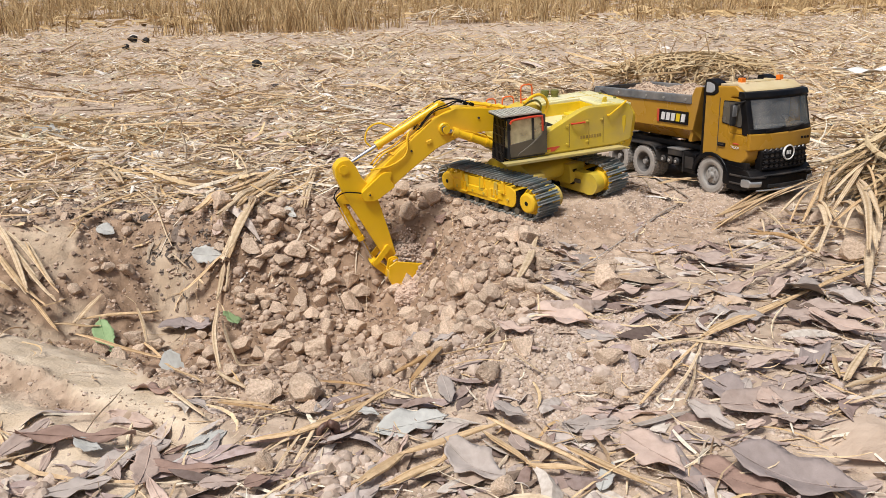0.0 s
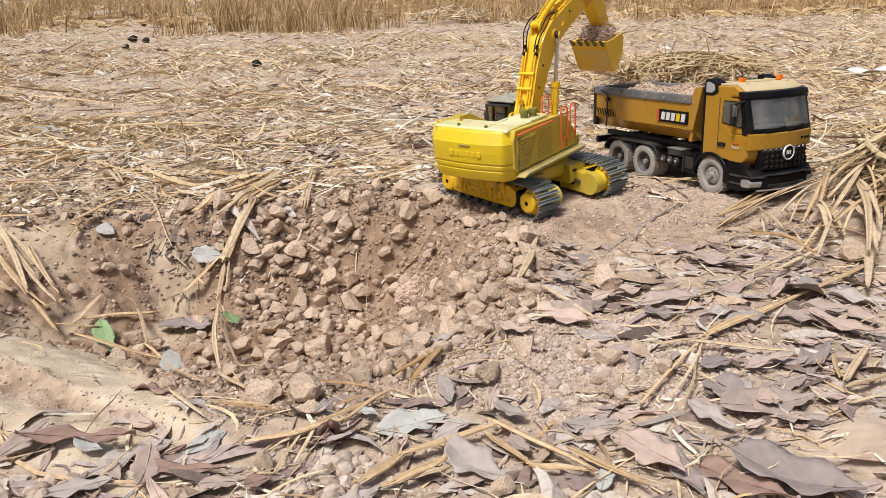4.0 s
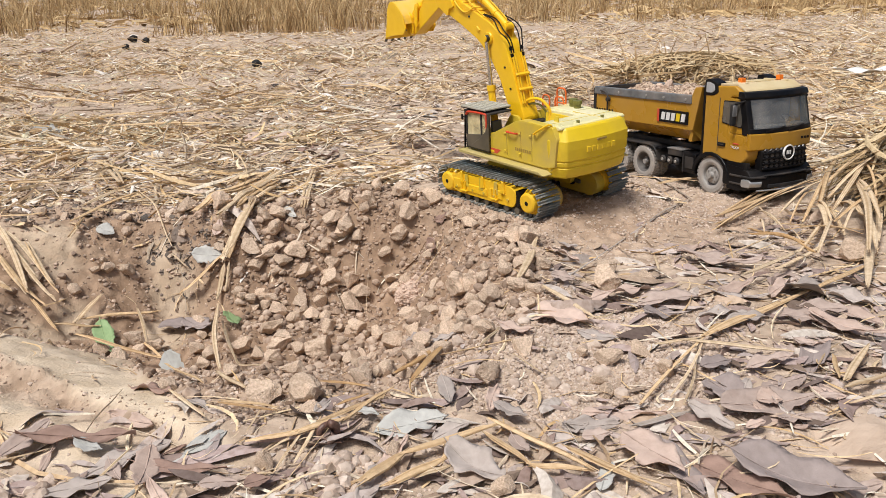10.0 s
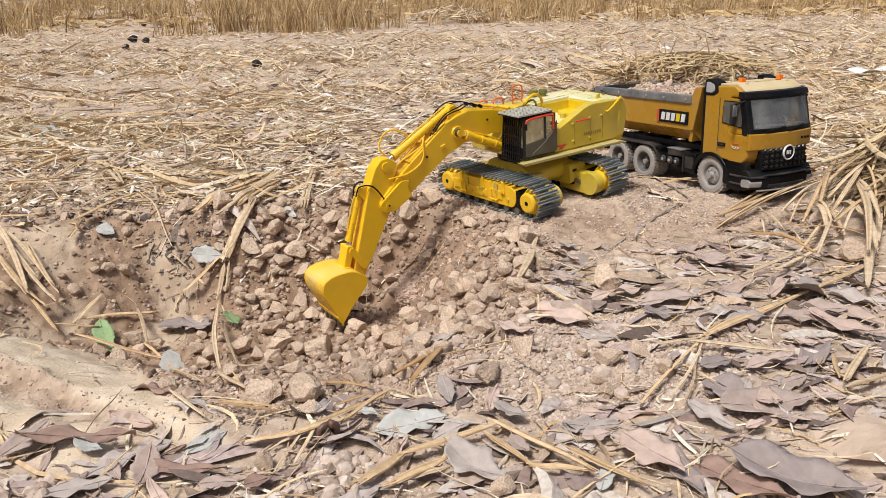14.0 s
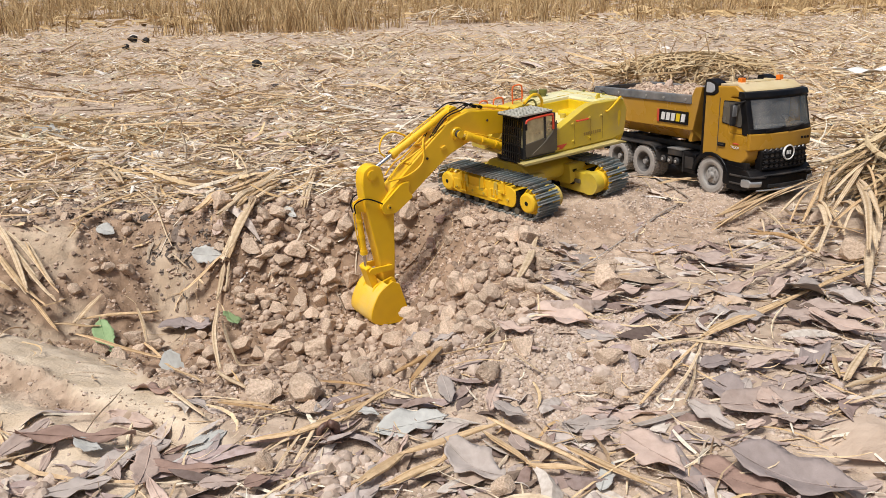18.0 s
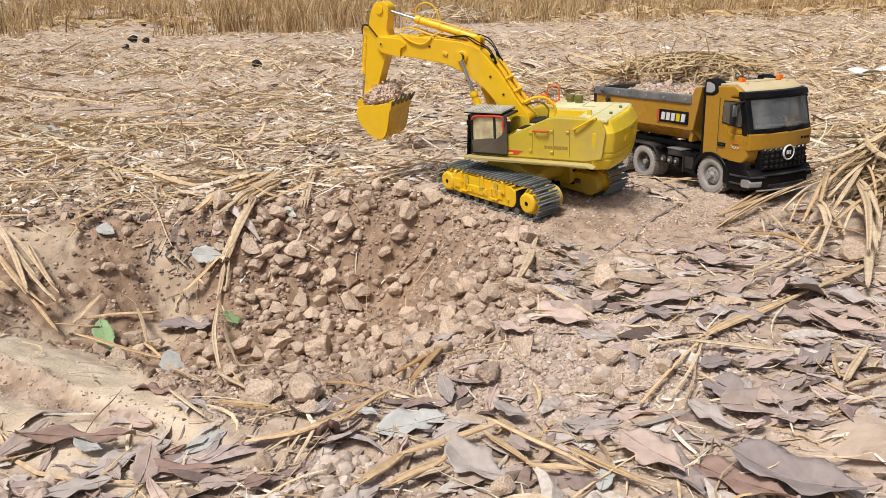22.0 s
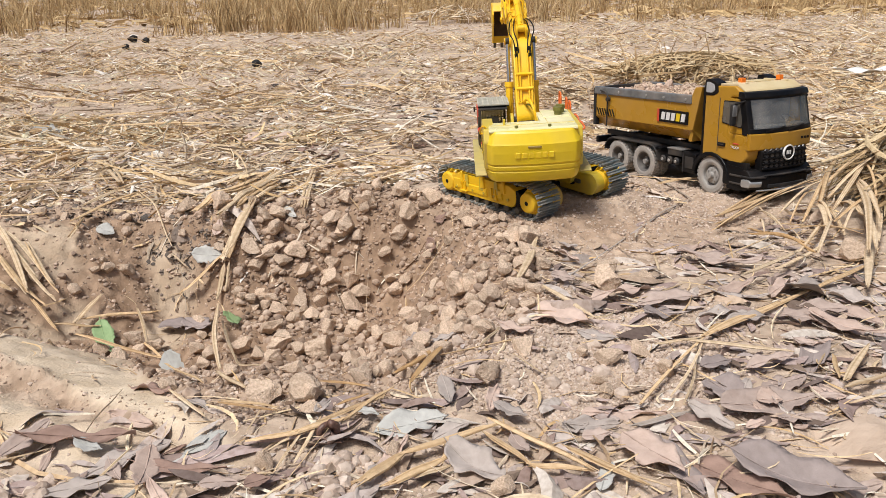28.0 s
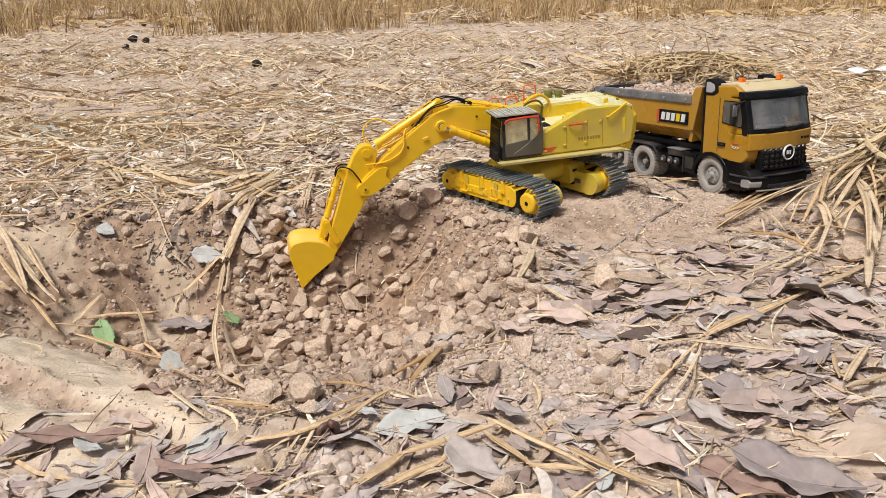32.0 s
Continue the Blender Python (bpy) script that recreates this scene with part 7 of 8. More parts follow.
def lump_places(n):
    x, y = pit_places(n, 0.0, 1.08)
    ok = rng.random(len(x)) < np.where(x < -0.42, 0.18, np.where(y < 0.98, 0.35, np.where((x > -0.20) & (y > 1.34), 0.28, 0.8)))
    return x[ok], y[ok]


def ledge_places(n):
    x, y = -0.75 + rng.random(n) * 0.50, 0.66 + rng.random(n) * 0.42
    ok = rng.random(n) < ledge_share(x, y)
    return x[ok], y[ok]


stuff("ledge_crumbs", crumbs(0, ledge_places(5000), 0.0017, 0.5), M_CRUMB, "crumbled soil below the bank of clay", "soil crumbs")
stuff("pit_crumbs", crumbs(0, pit_places(20000, 0.0, 1.15), 0.0040, 0.7), M_CRUMB, "loose crumbs of dug soil in the pit", "soil crumbs")
stuff("pit_lumps", crumbs(0, lump_places(2600), 0.0125, 0.33), M_CRUMB, "small broken lumps of dug soil in the pit", "soil crumbs")
stuff("rim_lumps", crumbs(0, joined_places(patch_places(70, 0.17, 0.87, 0.17, 0.12), patch_places(90, -0.10, 0.628, 0.06, 0.030), patch_places(50, -0.40, 0.620, 0.05, 0.020)), 0.0105, 0.45), M_PALE_CRUMB, "small pale lumps of soil beside the pit", "soil crumbs")
stuff("rim_crumbs", crumbs(0, joined_places(patch_places(9000, 0.16, 0.87, 0.20, 0.15), patch_places(3000, 0.25, 1.0, 0.2, 0.12)), 0.0027, 0.8), M_PALE_CRUMB, "loose crumbs of soil beside the pit", "soil crumbs")
stuff("track_crumbs", crumbs(0, joined_places(patch_places(5000, 0.40, 1.42, 0.34, 0.22), patch_places(2600, 0.47, 1.62, 0.14, 0.22)), 0.0028, 0.75), M_PALE_CRUMB, "loose crumbs of soil by the tracks", "soil crumbs")
nx_, ny_ = rng.random(7000) * 1.2 - 0.55, 0.5 + rng.random(7000) * 0.5
ok = rng.random(7000) < 1 - 0.97 * np.maximum(clay_share(nx_, ny_), 0.8 * bank_side(nx_, ny_))
stuff("near_crumbs", crumbs(0, (nx_[ok], ny_[ok]), 0.0030, 0.65), M_PALE_CRUMB, "loose crumbs of pale soil on the ground", "soil crumbs")
stuff("field_crumbs", crumbs(0, scatter(15000, 1.4, 4.6, 0.0, 5, 0.0), 0.0058, 0.55), M_CRUMB, "loose crumbs of soil between the straw", "soil crumbs")
# dark scraps deepen the shaded gaps between straws by colour
bx_, by_ = scatter(5600, 1.5, 6.0, 0.5, 12)
stuff("dark_chaff", flakes_for(bx_, by_, 0.015, 0.5, 0.006, 0.5), island_material("dark_chaff", [(0.10, 0.08, 0.065), (0.22, 0.15, 0.10), (0.30, 0.22, 0.17), (0.06, 0.05, 0.045)]), "small dark rotten scraps, also standing in for shaded gaps in the straw", "leaf litter")
wx_, wy_ = scatter(4800, 1.5, 7.0, 0.8, 13)
stuff("pale_chaff", flakes_for(wx_, wy_, 0.024, 0.36, 0.016, 0.6), island_material("pale_chaff", [(0.84, 0.79, 0.70), (0.78, 0.70, 0.57), (0.86, 0.83, 0.78), (0.70, 0.60, 0.45)]), "bleached husk scraps between the straw", "leaf litter")
n = 900
t_ = rng.random(n)
dx_, dy_ = -0.86 + 0.50 * t_, 1.50 + 0.03 * np.sin(t_ * 7) + rng.normal(0, 0.022, n)
stuff("rotten_leaf_bits", flakes_for(dx_, dy_, 0.0085, 0.9, 0.004, 0.4), island_material("rotten_leaf_bits", [(0.09, 0.08, 0.07), (0.20, 0.16, 0.13), (0.36, 0.28, 0.22), (0.13, 0.11, 0.09)]), "dark rotten leaf bits along the pit's rim", "leaf litter")
# ---- straw and leaf scraps on the ground round about ----
n = 42000
ox, oy = rng.normal(0, 2.1, n), rng.normal(1.6, 2.1, n)
out_ = (np.abs(ox) > 0.60 * oy + 0.14) | (oy < 0.5)
ox, oy = ox[out_], oy[out_]
ok = rng.random(len(ox)) < keep_off(ox, oy) * np.clip(0.6 + 1.6 * fbm(ox, oy, 0.6, 4, 66), 0.05, 1)
ox, oy = ox[ok], oy[ok]
half = len(ox) // 2
stuff("outer_straw", joined_data(blades_for(ox[:half], oy[:half], 0.11, 0.0065, 0.1, 0.02, 0.8, 0.15, 3), blades_for(ox[half:], oy[half:], 0.045, 0.0065, 0.0, 0.015, 0.9, 0.3, 3)), M_STRAW, "dry straw strewn over the field round the pit", "straw")
# ---- clods ----
def clod_mesh(seed, fine=4):
    """A broken lump of dry soil with flat faces and worn corners."""
    bm = bmesh.new()
    bmesh.ops.create_icosphere(bm, subdivisions=fine, radius=0.5)
    r = random.Random(seed)
    cuts = [(Vector((r.gauss(0, 1), r.gauss(0, 1), r.gauss(0, 1))).normalized(), r.uniform(0.22, 0.38)) for _ in range(12)]
    off = Vector((seed * 3.1, seed * 1.7, 0))
    for v in bm.verts:
        p = v.co.copy()
        for n, d in cuts:
            over = p.dot(n) - d
            if over > 0:
                p -= n * over * 0.98
        p *= 1 + 0.13 * noise.noise(p * 3 + off) + 0.07 * noise.noise(p * 7 + off) + 0.045 * noise.noise(p * 15 + off) + 0.03 * noise.noise(p * 31 + off)
        p.z *= 0.85
        v.co = p
    me = bpy.data.meshes.new("soil_clod")
    bm.to_mesh(me)
    bm.free()
    me.materials.append(M_CLOD)
    return me


CLOD_MESHES = [clod_mesh(i) for i in range(14)]
SMALL_CLODS = [clod_mesh(i, 3) for i in range(14)]


def clod(x, y, size, k, sink=0.12, label="dry pinkish-tan clod of dug soil"):
    ob = tagged(new("soil_clod", (CLOD_MESHES if size > 0.040 else SMALL_CLODS)[k % 14]), label, "soil clod", "clods in and round the pit")
    r = random.Random(k)
    s = size * r.uniform(1.05, 1.2)
    ob.matrix_basis = pose(x, y, ground_at(x, y) + size * (0.40 - sink), r.uniform(-25, 25), r.uniform(-25, 25), r.uniform(0, 360)) @ Matrix.Diagonal((s, s * r.uniform(0.75, 1.0), s * r.uniform(0.65, 0.95), 1))
    return ob


for i, (x, y, w) in enumerate(CLODS):
    if any(math.hypot(x - a, y - b) < 0.012 for a, b, _ in CLODS[:i]):
        continue
    if w < 0.05 and bank_side(np.array([x]), np.array([y]))[0] > 0.5:
        continue
    if math.hypot(x + 0.395, y - 1.345) < 0.045:
        w = 0.018
    w = min(w * 1.15, 0.052) if y > 1.42 else w * 1.15
    if math.hypot(x + 0.10, y - 1.10) < 0.06 or math.hypot(x - 0.09, y - 1.44) < 0.07:
        w = min(w, 0.020)
    clod(x, y, w, i, 0.12, "large tan clod of dry soil" if w > 0.05 else "dry pinkish-tan clod of dug soil")
# a few small black lumps at the dark spots of the field
M_BLACK_LUMP = material("rough_black_lump", (0.02, 0.018, 0.016), 0.9, grain=60, amount=0.4, bump=0.3)
BLACK_LUMP = CLOD_MESHES[2].copy()
BLACK_LUMP.materials.clear()
BLACK_LUMP.materials.append(M_BLACK_LUMP)
for x, y, s in ((-1.03, 4.45, 0.085), (-2.45, 6.40, 0.11), (-2.33, 6.35, 0.09), (-2.30, 5.85, 0.08), (-0.45, 5.6, 0.04), (0.18, 6.5, 0.05)):
    ob = tagged(new("charred_lump", BLACK_LUMP), "small black lump lying in the straw", "charred lump", "charred lumps in the field")
    ob.matrix_basis = pose(x, y, ground_at(x, y) + s * 0.2, 0, 0, 40 * x) @ Matrix.Diagonal((s, s * 0.8, s * 0.7, 1))
lump = clod(0.425, 0.668, 0.12, 77, 0.2, "broad pale lump of packed sandy soil")
PACKED = CLOD_MESHES[0].copy()
PACKED.materials.clear()
PACKED.materials.append(material("packed_sandy_soil", (0.56, 0.435, 0.33), 0.95, dark=(0.42, 0.31, 0.225), grain=7, amount=0.5, bump=0.6, bump_scale=26, spec=0.15))
lump.data = PACKED
lump.matrix_basis = pose(0.425, 0.668, ground_at(0.425, 0.668) - 0.006, 3, -4, 12) @ Matrix.Diagonal((0.20, 0.095, 0.050, 1))
clod(0.10, 0.865, 0.042, 78, 0.3)
cx, cy = pit_places(600, 0.2, 1.05)
kept = [(x, y) for x, y, u in zip(cx, cy, rng.random(len(cx))) if clay_share(np.array([x]), np.array([y]))[0] < 0.1 and u < 0.45 + 0.5 * (x > -0.45) and not (x < -0.12 and y < 1.02) and not (-0.17 < x < 0.0 and 1.33 < y < 1.50) and math.hypot(x + 0.10, y - 1.10) > 0.085 and math.hypot(x + 0.395, y - 1.33) > 0.06][:240]
for i, (x, y) in enumerate(kept):
    clod(x, y, min(float(np.exp(rng.normal(math.log(0.025), 0.38))), 0.030 if y < 1.08 else 0.05), 200 + i, 0.12)
# ---- fallen leaves ----
def leaf_material(name, base, dark, rough=0.75):
    return material(name, base, rough, dark=dark, grain=90, amount=0.55, bump=0.5, bump_scale=220, per_piece=0.16, spec=0.3)


LEAF_TONES = [
    (leaf_material("grey_leaf", (0.461, 0.396, 0.348), (0.322, 0.270, 0.231)), "dry grey-brown leaf, curled at its edges"),
    (leaf_material("mauve_leaf", (0.479, 0.378, 0.318), (0.331, 0.248, 0.204)), "dry mauve-brown leaf lying among the litter"),
    (leaf_material("pink_tan_leaf", (0.557, 0.426, 0.348), (0.409, 0.296, 0.235)), "dry pinkish-tan leaf lying on the soil"),
    (leaf_material("red_brown_leaf", (0.318, 0.212, 0.165), (0.205, 0.130, 0.098)), "dry red-brown leaf, rolled and brittle"),
    (leaf_material("pale_leaf", (0.487, 0.479, 0.435), (0.348, 0.331, 0.304)), "bleached pale grey leaf with a dark crack"),
    (leaf_material("green_leaf", (0.287, 0.392, 0.191), (0.209, 0.304, 0.131), 0.5), "fresh green leaf lying in the pit"),
    (leaf_material("violet_grey_leaf", (0.348, 0.287, 0.261), (0.244, 0.196, 0.174)), "dry violet-grey leaf, curled at its edges"),
    # tone 7 is a flat white sheet, built with the leaf shape
    (leaf_material("white_sheet", (0.80, 0.785, 0.74), (0.66, 0.63, 0.58)), "flat white sheet lying in the straw"),
]


def leaf_mesh(length, width, seed):
    """A leaf with a raised midrib, side veins, a wavy torn edge and a curl; it has a thickness of its own."""
    r = random.Random(seed)
    nu, nv = 16, 8
    curl, fold, wave = r.uniform(-0.20, 0.40), r.uniform(0.0, 0.26), r.uniform(0.015, 0.055)
    torn, ph, side = r.random() < 0.6, r.uniform(0, 6), r.choice((-1, 1))
    roll = r.uniform(-0.25, 0.6)
    grid, verts, faces = [], [], []
    for layer in (0, 1):
        rows = []
        for i in range(nu + 1):
            t = i / nu
            half = width / 2 * (math.sin(math.pi * min(1, t ** 0.8 * 0.97 + 0.015)) ** 0.75)
            if torn and t > 0.62:
                half *= 1 - 0.85 * (0.5 + 0.5 * math.sin(t * 31 + ph)) * (t - 0.5)
            row = []
            for j in range(nv + 1):
                v = j / nv * 2 - 1
                e = abs(v) ** 3
                w = half * (1 + 0.08 * e * math.sin(t * 21 + ph + v * 2) + 0.06 * e * math.sin(t * 47 + ph * 2) + 0.05 * e * math.sin(t * 83 + ph * 3 + v))
                x = (t - 0.5) * length
                y = v * w + side * 0.10 * length * (t - 0.5) ** 2
                z = fold * abs(v) * half + curl * length * (t - 0.5) ** 2 * 1.2 + wave * length * e * math.sin(t * 13 + ph + v) + roll * half * max(0, v) ** 2
                z += 0.0005 * math.sin(t * 60 + abs(v) * 9) * (1 - e) - (0.0006 if layer else 0)
                row.append(len(verts))
                verts.append((x, y, z))
            rows.append(row)
        grid.append(rows)
    a, b = grid
    for i in range(nu):
        for j in range(nv):
            faces.append((a[i][j], a[i + 1][j], a[i + 1][j + 1], a[i][j + 1]))
            faces.append((b[i][j], b[i][j + 1], b[i + 1][j + 1], b[i + 1][j]))
        faces.append((a[i][0], b[i][0], b[i + 1][0], a[i + 1][0]))
        faces.append((a[i][nv], a[i + 1][nv], b[i + 1][nv], b[i][nv]))
    me = bpy.data.meshes.new("leaf_blade")
    me.from_pydata(verts, [], faces)
    for p in me.polygons:
        p.use_smooth = True
    return me


def leaf(x, y, length, width, yaw, tone, seed, lift=0.004):
    mat, label = LEAF_TONES[tone]
    me = leaf_mesh(length, width, seed)
    me.materials.append(mat)
    ob = tagged(new("dry_leaf" if tone != 5 else "green_leaf", me), label, "leaf", "fallen leaves")
    r = random.Random(seed + 5)
    c, s = math.cos(radians(yaw)), math.sin(radians(yaw))
    d, e = length * 0.4, width * 0.4
    zs = [ground_at(x + c * d, y + s * d), ground_at(x - c * d, y - s * d), ground_at(x - s * e, y + c * e), ground_at(x + s * e, y - c * e), ground_at(x, y)]
    pitch = math.degrees(math.atan2(zs[0] - zs[1], 2 * d))
    tilt = math.degrees(math.atan2(zs[2] - zs[3], 2 * e))
    base = (zs[0] + zs[1] + zs[2] + zs[3] + zs[4]) / 5
    lift += 0.012 if tone == 5 else 0.045 if tone == 7 else 0
    ob.matrix_basis = pose(x, y, base + lift, 0, 0, yaw) @ pose(0, 0, 0, tilt * 0.8 + r.uniform(-8, 8), -pitch * 0.9 + r.uniform(-6, 6), 0)
    rib = bmesh.new()
    pts = [(v.x, v.y, v.z + 0.0004) for v in (me.vertices[i * 9 + 4].co for i in range(0, 17, 2))]
    stem = Vector(pts[0]) + Vector((-length * 0.07, 0, 0.002))
    rib = tube([tuple(stem)] + pts, max(0.0005, width * 0.014), 5)
    part("midrib", rib, mat, ob)
    return ob


for i, (x, y, l, w, yaw, tone) in enumerate(LEAVES):
    leaf(x, y, l, w, yaw, tone, 300 + i, 0.004 + 0.003 * (i % 4))
# a pale leaf propped against the clods in the pit
propped = leaf(-0.440, 1.125, 0.074, 0.034, -58, 4, 299, 0.010)
propped.matrix_basis = pose(-0.440, 1.125, ground_at(-0.440, 1.125) + 0.022, 32, 0, 0) @ pose(0, 0, 0, 0, 0, -52)
# the rest of the litter layer in the foreground
placed = 0
tries = random.Random(11)
while placed < 42:
    x, y = tries.uniform(-0.42, 0.74), tries.uniform(0.55, 1.36)
    share, _ = pit_share(np.array([x]), np.array([y]))
    if share[0] < 1.08 or (x < 0.13 and y > 0.80) or (y > 1.16 and x < 0.42) or on_pad(x, y) or math.hypot((x - 0.14) / 0.17, (y - 0.845) / 0.11) < 1:
        continue
    l = tries.uniform(0.030, 0.095)
    leaf(x, y, l, l * tries.uniform(0.12, 0.30), tries.gauss(10, 60), tries.choice((0, 1, 1, 2, 2, 2, 2, 4)), 900 + placed, 0.002 + 0.003 * tries.random())
    placed += 1
placed = 0
while placed < 60:
    x, y = tries.uniform(-1.0, 1.2), tries.uniform(1.75, 2.9)
    if on_pad(x, y):
        continue
    l = tries.uniform(0.04, 0.10)
    leaf(x, y, l, l * tries.uniform(0.22, 0.42), tries.gauss(10, 40), tries.choice((2, 2, 1, 4, 3)), 2000 + placed, 0.006)
    placed += 1

# ---- dry stalks ----
def fibred(m):
    """Streaks along a stem, by a share that its mesh carries round its girth."""
    n, l = m.node_tree.nodes, m.node_tree.links
    share, mix = n.new("ShaderNodeAttribute"), n.new("ShaderNodeMix")
    share.attribute_name = "fibre"
    mix.data_type, mix.blend_type = "RGBA", "MULTIPLY"
    base = n["Principled BSDF"].inputs["Base Color"]
    l.new(base.links[0].from_socket, mix.inputs["A"])
    l.new(share.outputs["Fac"], mix.inputs["Factor"])
    mix.inputs["B"].default_value = (0.62, 0.54, 0.44, 1)
    l.new(mix.outputs["Result"], base)
    return m


STALK_TONES = {0: material("golden_stalk", (0.72, 0.53, 0.31), 0.698, dark=(0.50, 0.335, 0.175), grain=130, amount=0.7, bump=0.4, per_piece=0.15),
               1: material("pale_stalk", (0.735, 0.59, 0.40), 0.8, dark=(0.50, 0.365, 0.22), grain=130, amount=0.7, bump=0.4, per_piece=0.12),
               3: material("orange_brown_stalk", (0.50, 0.325, 0.150), 0.7, dark=(0.33, 0.19, 0.085), grain=60, amount=0.5, bump=0.4, per_piece=0.12),
               4: material("grey_twig", (0.50, 0.44, 0.385), 0.8, dark=(0.36, 0.31, 0.265), grain=80, amount=0.5, bump=0.4, per_piece=0.12)}


def stalk(x0, y0, x1, y1, mm, tone, seed, heights=None):
    """A dry stem: ridged, a little bent, with a split husk along it."""
    r = random.Random(seed)
    p, q = Vector((x0, y0, ground_at(x0, y0))), Vector((x1, y1, ground_at(x1, y1)))
    if heights:
        p.z, q.z = heights
    if (q - p).length < 0.01:
        q = p + Vector((0.02, 0.0, 0.004))
    w = mm / 2000
    up_ = w * 0.8 + (0.004 if tone == 4 else 0.010 if max(p.y, q.y) < 1.2 else 0.020)
    spots = [p.lerp(q, k / 10) for k in range(11)]
    bare = ground_height(np.array([v.x for v in spots]), np.array([v.y for v in spots]))
    line = [max(v.z, float(g)) for v, g in zip(spots, bare)]
    for _ in range(4):
        line = [(line[max(k - 1, 0)] + line[k] + line[min(k + 1, 10)]) / 3 for k in range(11)]
    line = [max(a, float(g) - 0.002) for a, g in zip(line, bare)]
    if heights:
        line = [v.z + 0.012 * math.sin(math.pi * k / 10) for k, v in enumerate(spots)]
    d = (q - p).normalized()
    side = d.cross(Vector((0, 0, 1))).normalized()
    bend = r.uniform(-0.025, 0.025) * (q - p).length
    bm = bmesh.new()
    n, sides, rings = 10, 14, []
    dips = [r.uniform(0.85, 1.15) for _ in range(sides)]
    thin = 0.92 if mm > 6 and tone != 4 else 1.0
    for i in range(n + 1):
        t = i / n
        c = p.lerp(q, t) + side * bend * math.sin(math.pi * t) + Vector((0, 0, up_ + w * 0.2 * math.sin(7 * t + seed)))
        c.z += line[i] - p.lerp(q, t).z
        u = d.cross(side)
        ring = []
        for k in range(sides):
            a = 2 * math.pi * k / sides
            rr = w * thin * dips[k] * (1 + 0.22 * math.cos(2 * a + seed) + 0.10 * math.sin(5 * t + k * 2.0 + seed)) * (1 - 0.9 * abs(t - 0.45) ** 2 * 2)
            if i in (0, n):
                rr *= 0.5 + 0.7 * r.random()
            ring.append(bm.verts.new(c + rr * (math.cos(a) * side + 0.50 * math.sin(a) * u) + d * (w * r.uniform(-2.4, 2.4) if i in (0, n) else 0)))
        rings.append(ring)
    for a, b in zip(rings, rings[1:]):
        for k in range(sides):
            bm.faces.new((a[k], a[(k + 1) % sides], b[(k + 1) % sides], b[k]))
    bm.faces.new(rings[0])
    bm.faces.new(rings[-1][::-1])
    me = bpy.data.meshes.new("dry_stalk")
    bm.to_mesh(me)
    bm.free()
    streak = [r.random() ** 2.2 for _ in range(sides)]
    me.attributes.new("fibre", "FLOAT", "POINT").data.foreach_set("value", [streak[k % sides] for k in range(len(me.vertices))])
    me.materials.append(STALK_TONES[tone])
    name, label = ("twig", "thin grey twig lying across the soil") if tone == 4 else ("dry_stalk", {0: "golden dry stalk lying on the ground", 1: "pale bleached dry stalk lying on the ground", 3: "orange-brown dry stalk lying on the ground"}[tone])
    return tagged(new(name, me), label, "twig" if tone == 4 else "stalk", "dry stalks")


for tone in STALK_TONES.values():
    fibred(tone)
for i, row in enumerate(STALKS):
    stalk(*row, 40 + i)
for i, (x0, y0, z0, x1, y1, z1, mm, tone) in enumerate(HEAP_STALKS):
    stalk(x0, y0, x1, y1, mm, tone, 700 + i, (z0 - 0.01, z1 - 0.01))


# stalks that stick up out of the low heap behind the truck
spikes = random.Random(31)
for i in range(16):
    x, y = spikes.uniform(0.80, 1.20), spikes.uniform(3.36, 3.50)
    lean, far = spikes.uniform(-0.10, 0.16), spikes.uniform(-0.05, 0.05)
    stalk(x, y, x + lean, y + far, spikes.uniform(6, 11), 0, 900 + i, (ground_at(x, y) + 0.02, ground_at(x, y) + spikes.uniform(0.10, 0.20)))

# ---- a curled seed pod among the leaves ----
def seed_pod(x, y):
    bm = bmesh.new()
    pts, radii = [], []
    for i in range(40):
        a = i * 0.36
        r = 0.0045 + 0.00030 * i
        pts.append(Vector((r * math.cos(a), 0.010 - 0.0004 * i, r * math.sin(a))))
        radii.append(0.0022 + 0.00010 * i)
    rings = []
    for i, p in enumerate(pts):
        d = (pts[min(i + 1, 39)] - pts[max(i - 1, 0)]).normalized()
        u = d.cross(Vector((0, 1, 0))).normalized()
        v = d.cross(u)
        rings.append([bm.verts.new(p + radii[i] * (math.cos(k * 0.785) * u + math.sin(k * 0.785) * v)) for k in range(8)])
    for a, b in zip(rings, rings[1:]):
        for k in range(8):
            bm.faces.new((a[k], a[(k + 1) % 8], b[(k + 1) % 8], b[k]))
    bm.faces.new(rings[0])
    bm.faces.new(rings[-1][::-1])
    bmesh.ops.recalc_face_normals(bm, faces=bm.faces)
    me = bpy.data.meshes.new("seed_pod")
    bm.to_mesh(me)
    bm.free()
    for p in me.polygons:
        p.use_smooth = True
    me.materials.append(material("red_brown_pod", (0.16, 0.085, 0.06), 0.45, dark=(0.08, 0.045, 0.035), grain=120, amount=0.5, bump=0.3))
    ob = tagged(new("seed_pod", me), "curled red-brown seed pod lying among the leaves", "seed pod")
    ob.matrix_basis = pose(x, y, ground_at(x, y) + 0.010, 8, 0, 35) @ Matrix.Diagonal((0.7, 0.7, 0.7, 1))


seed_pod(-0.123, 0.692)
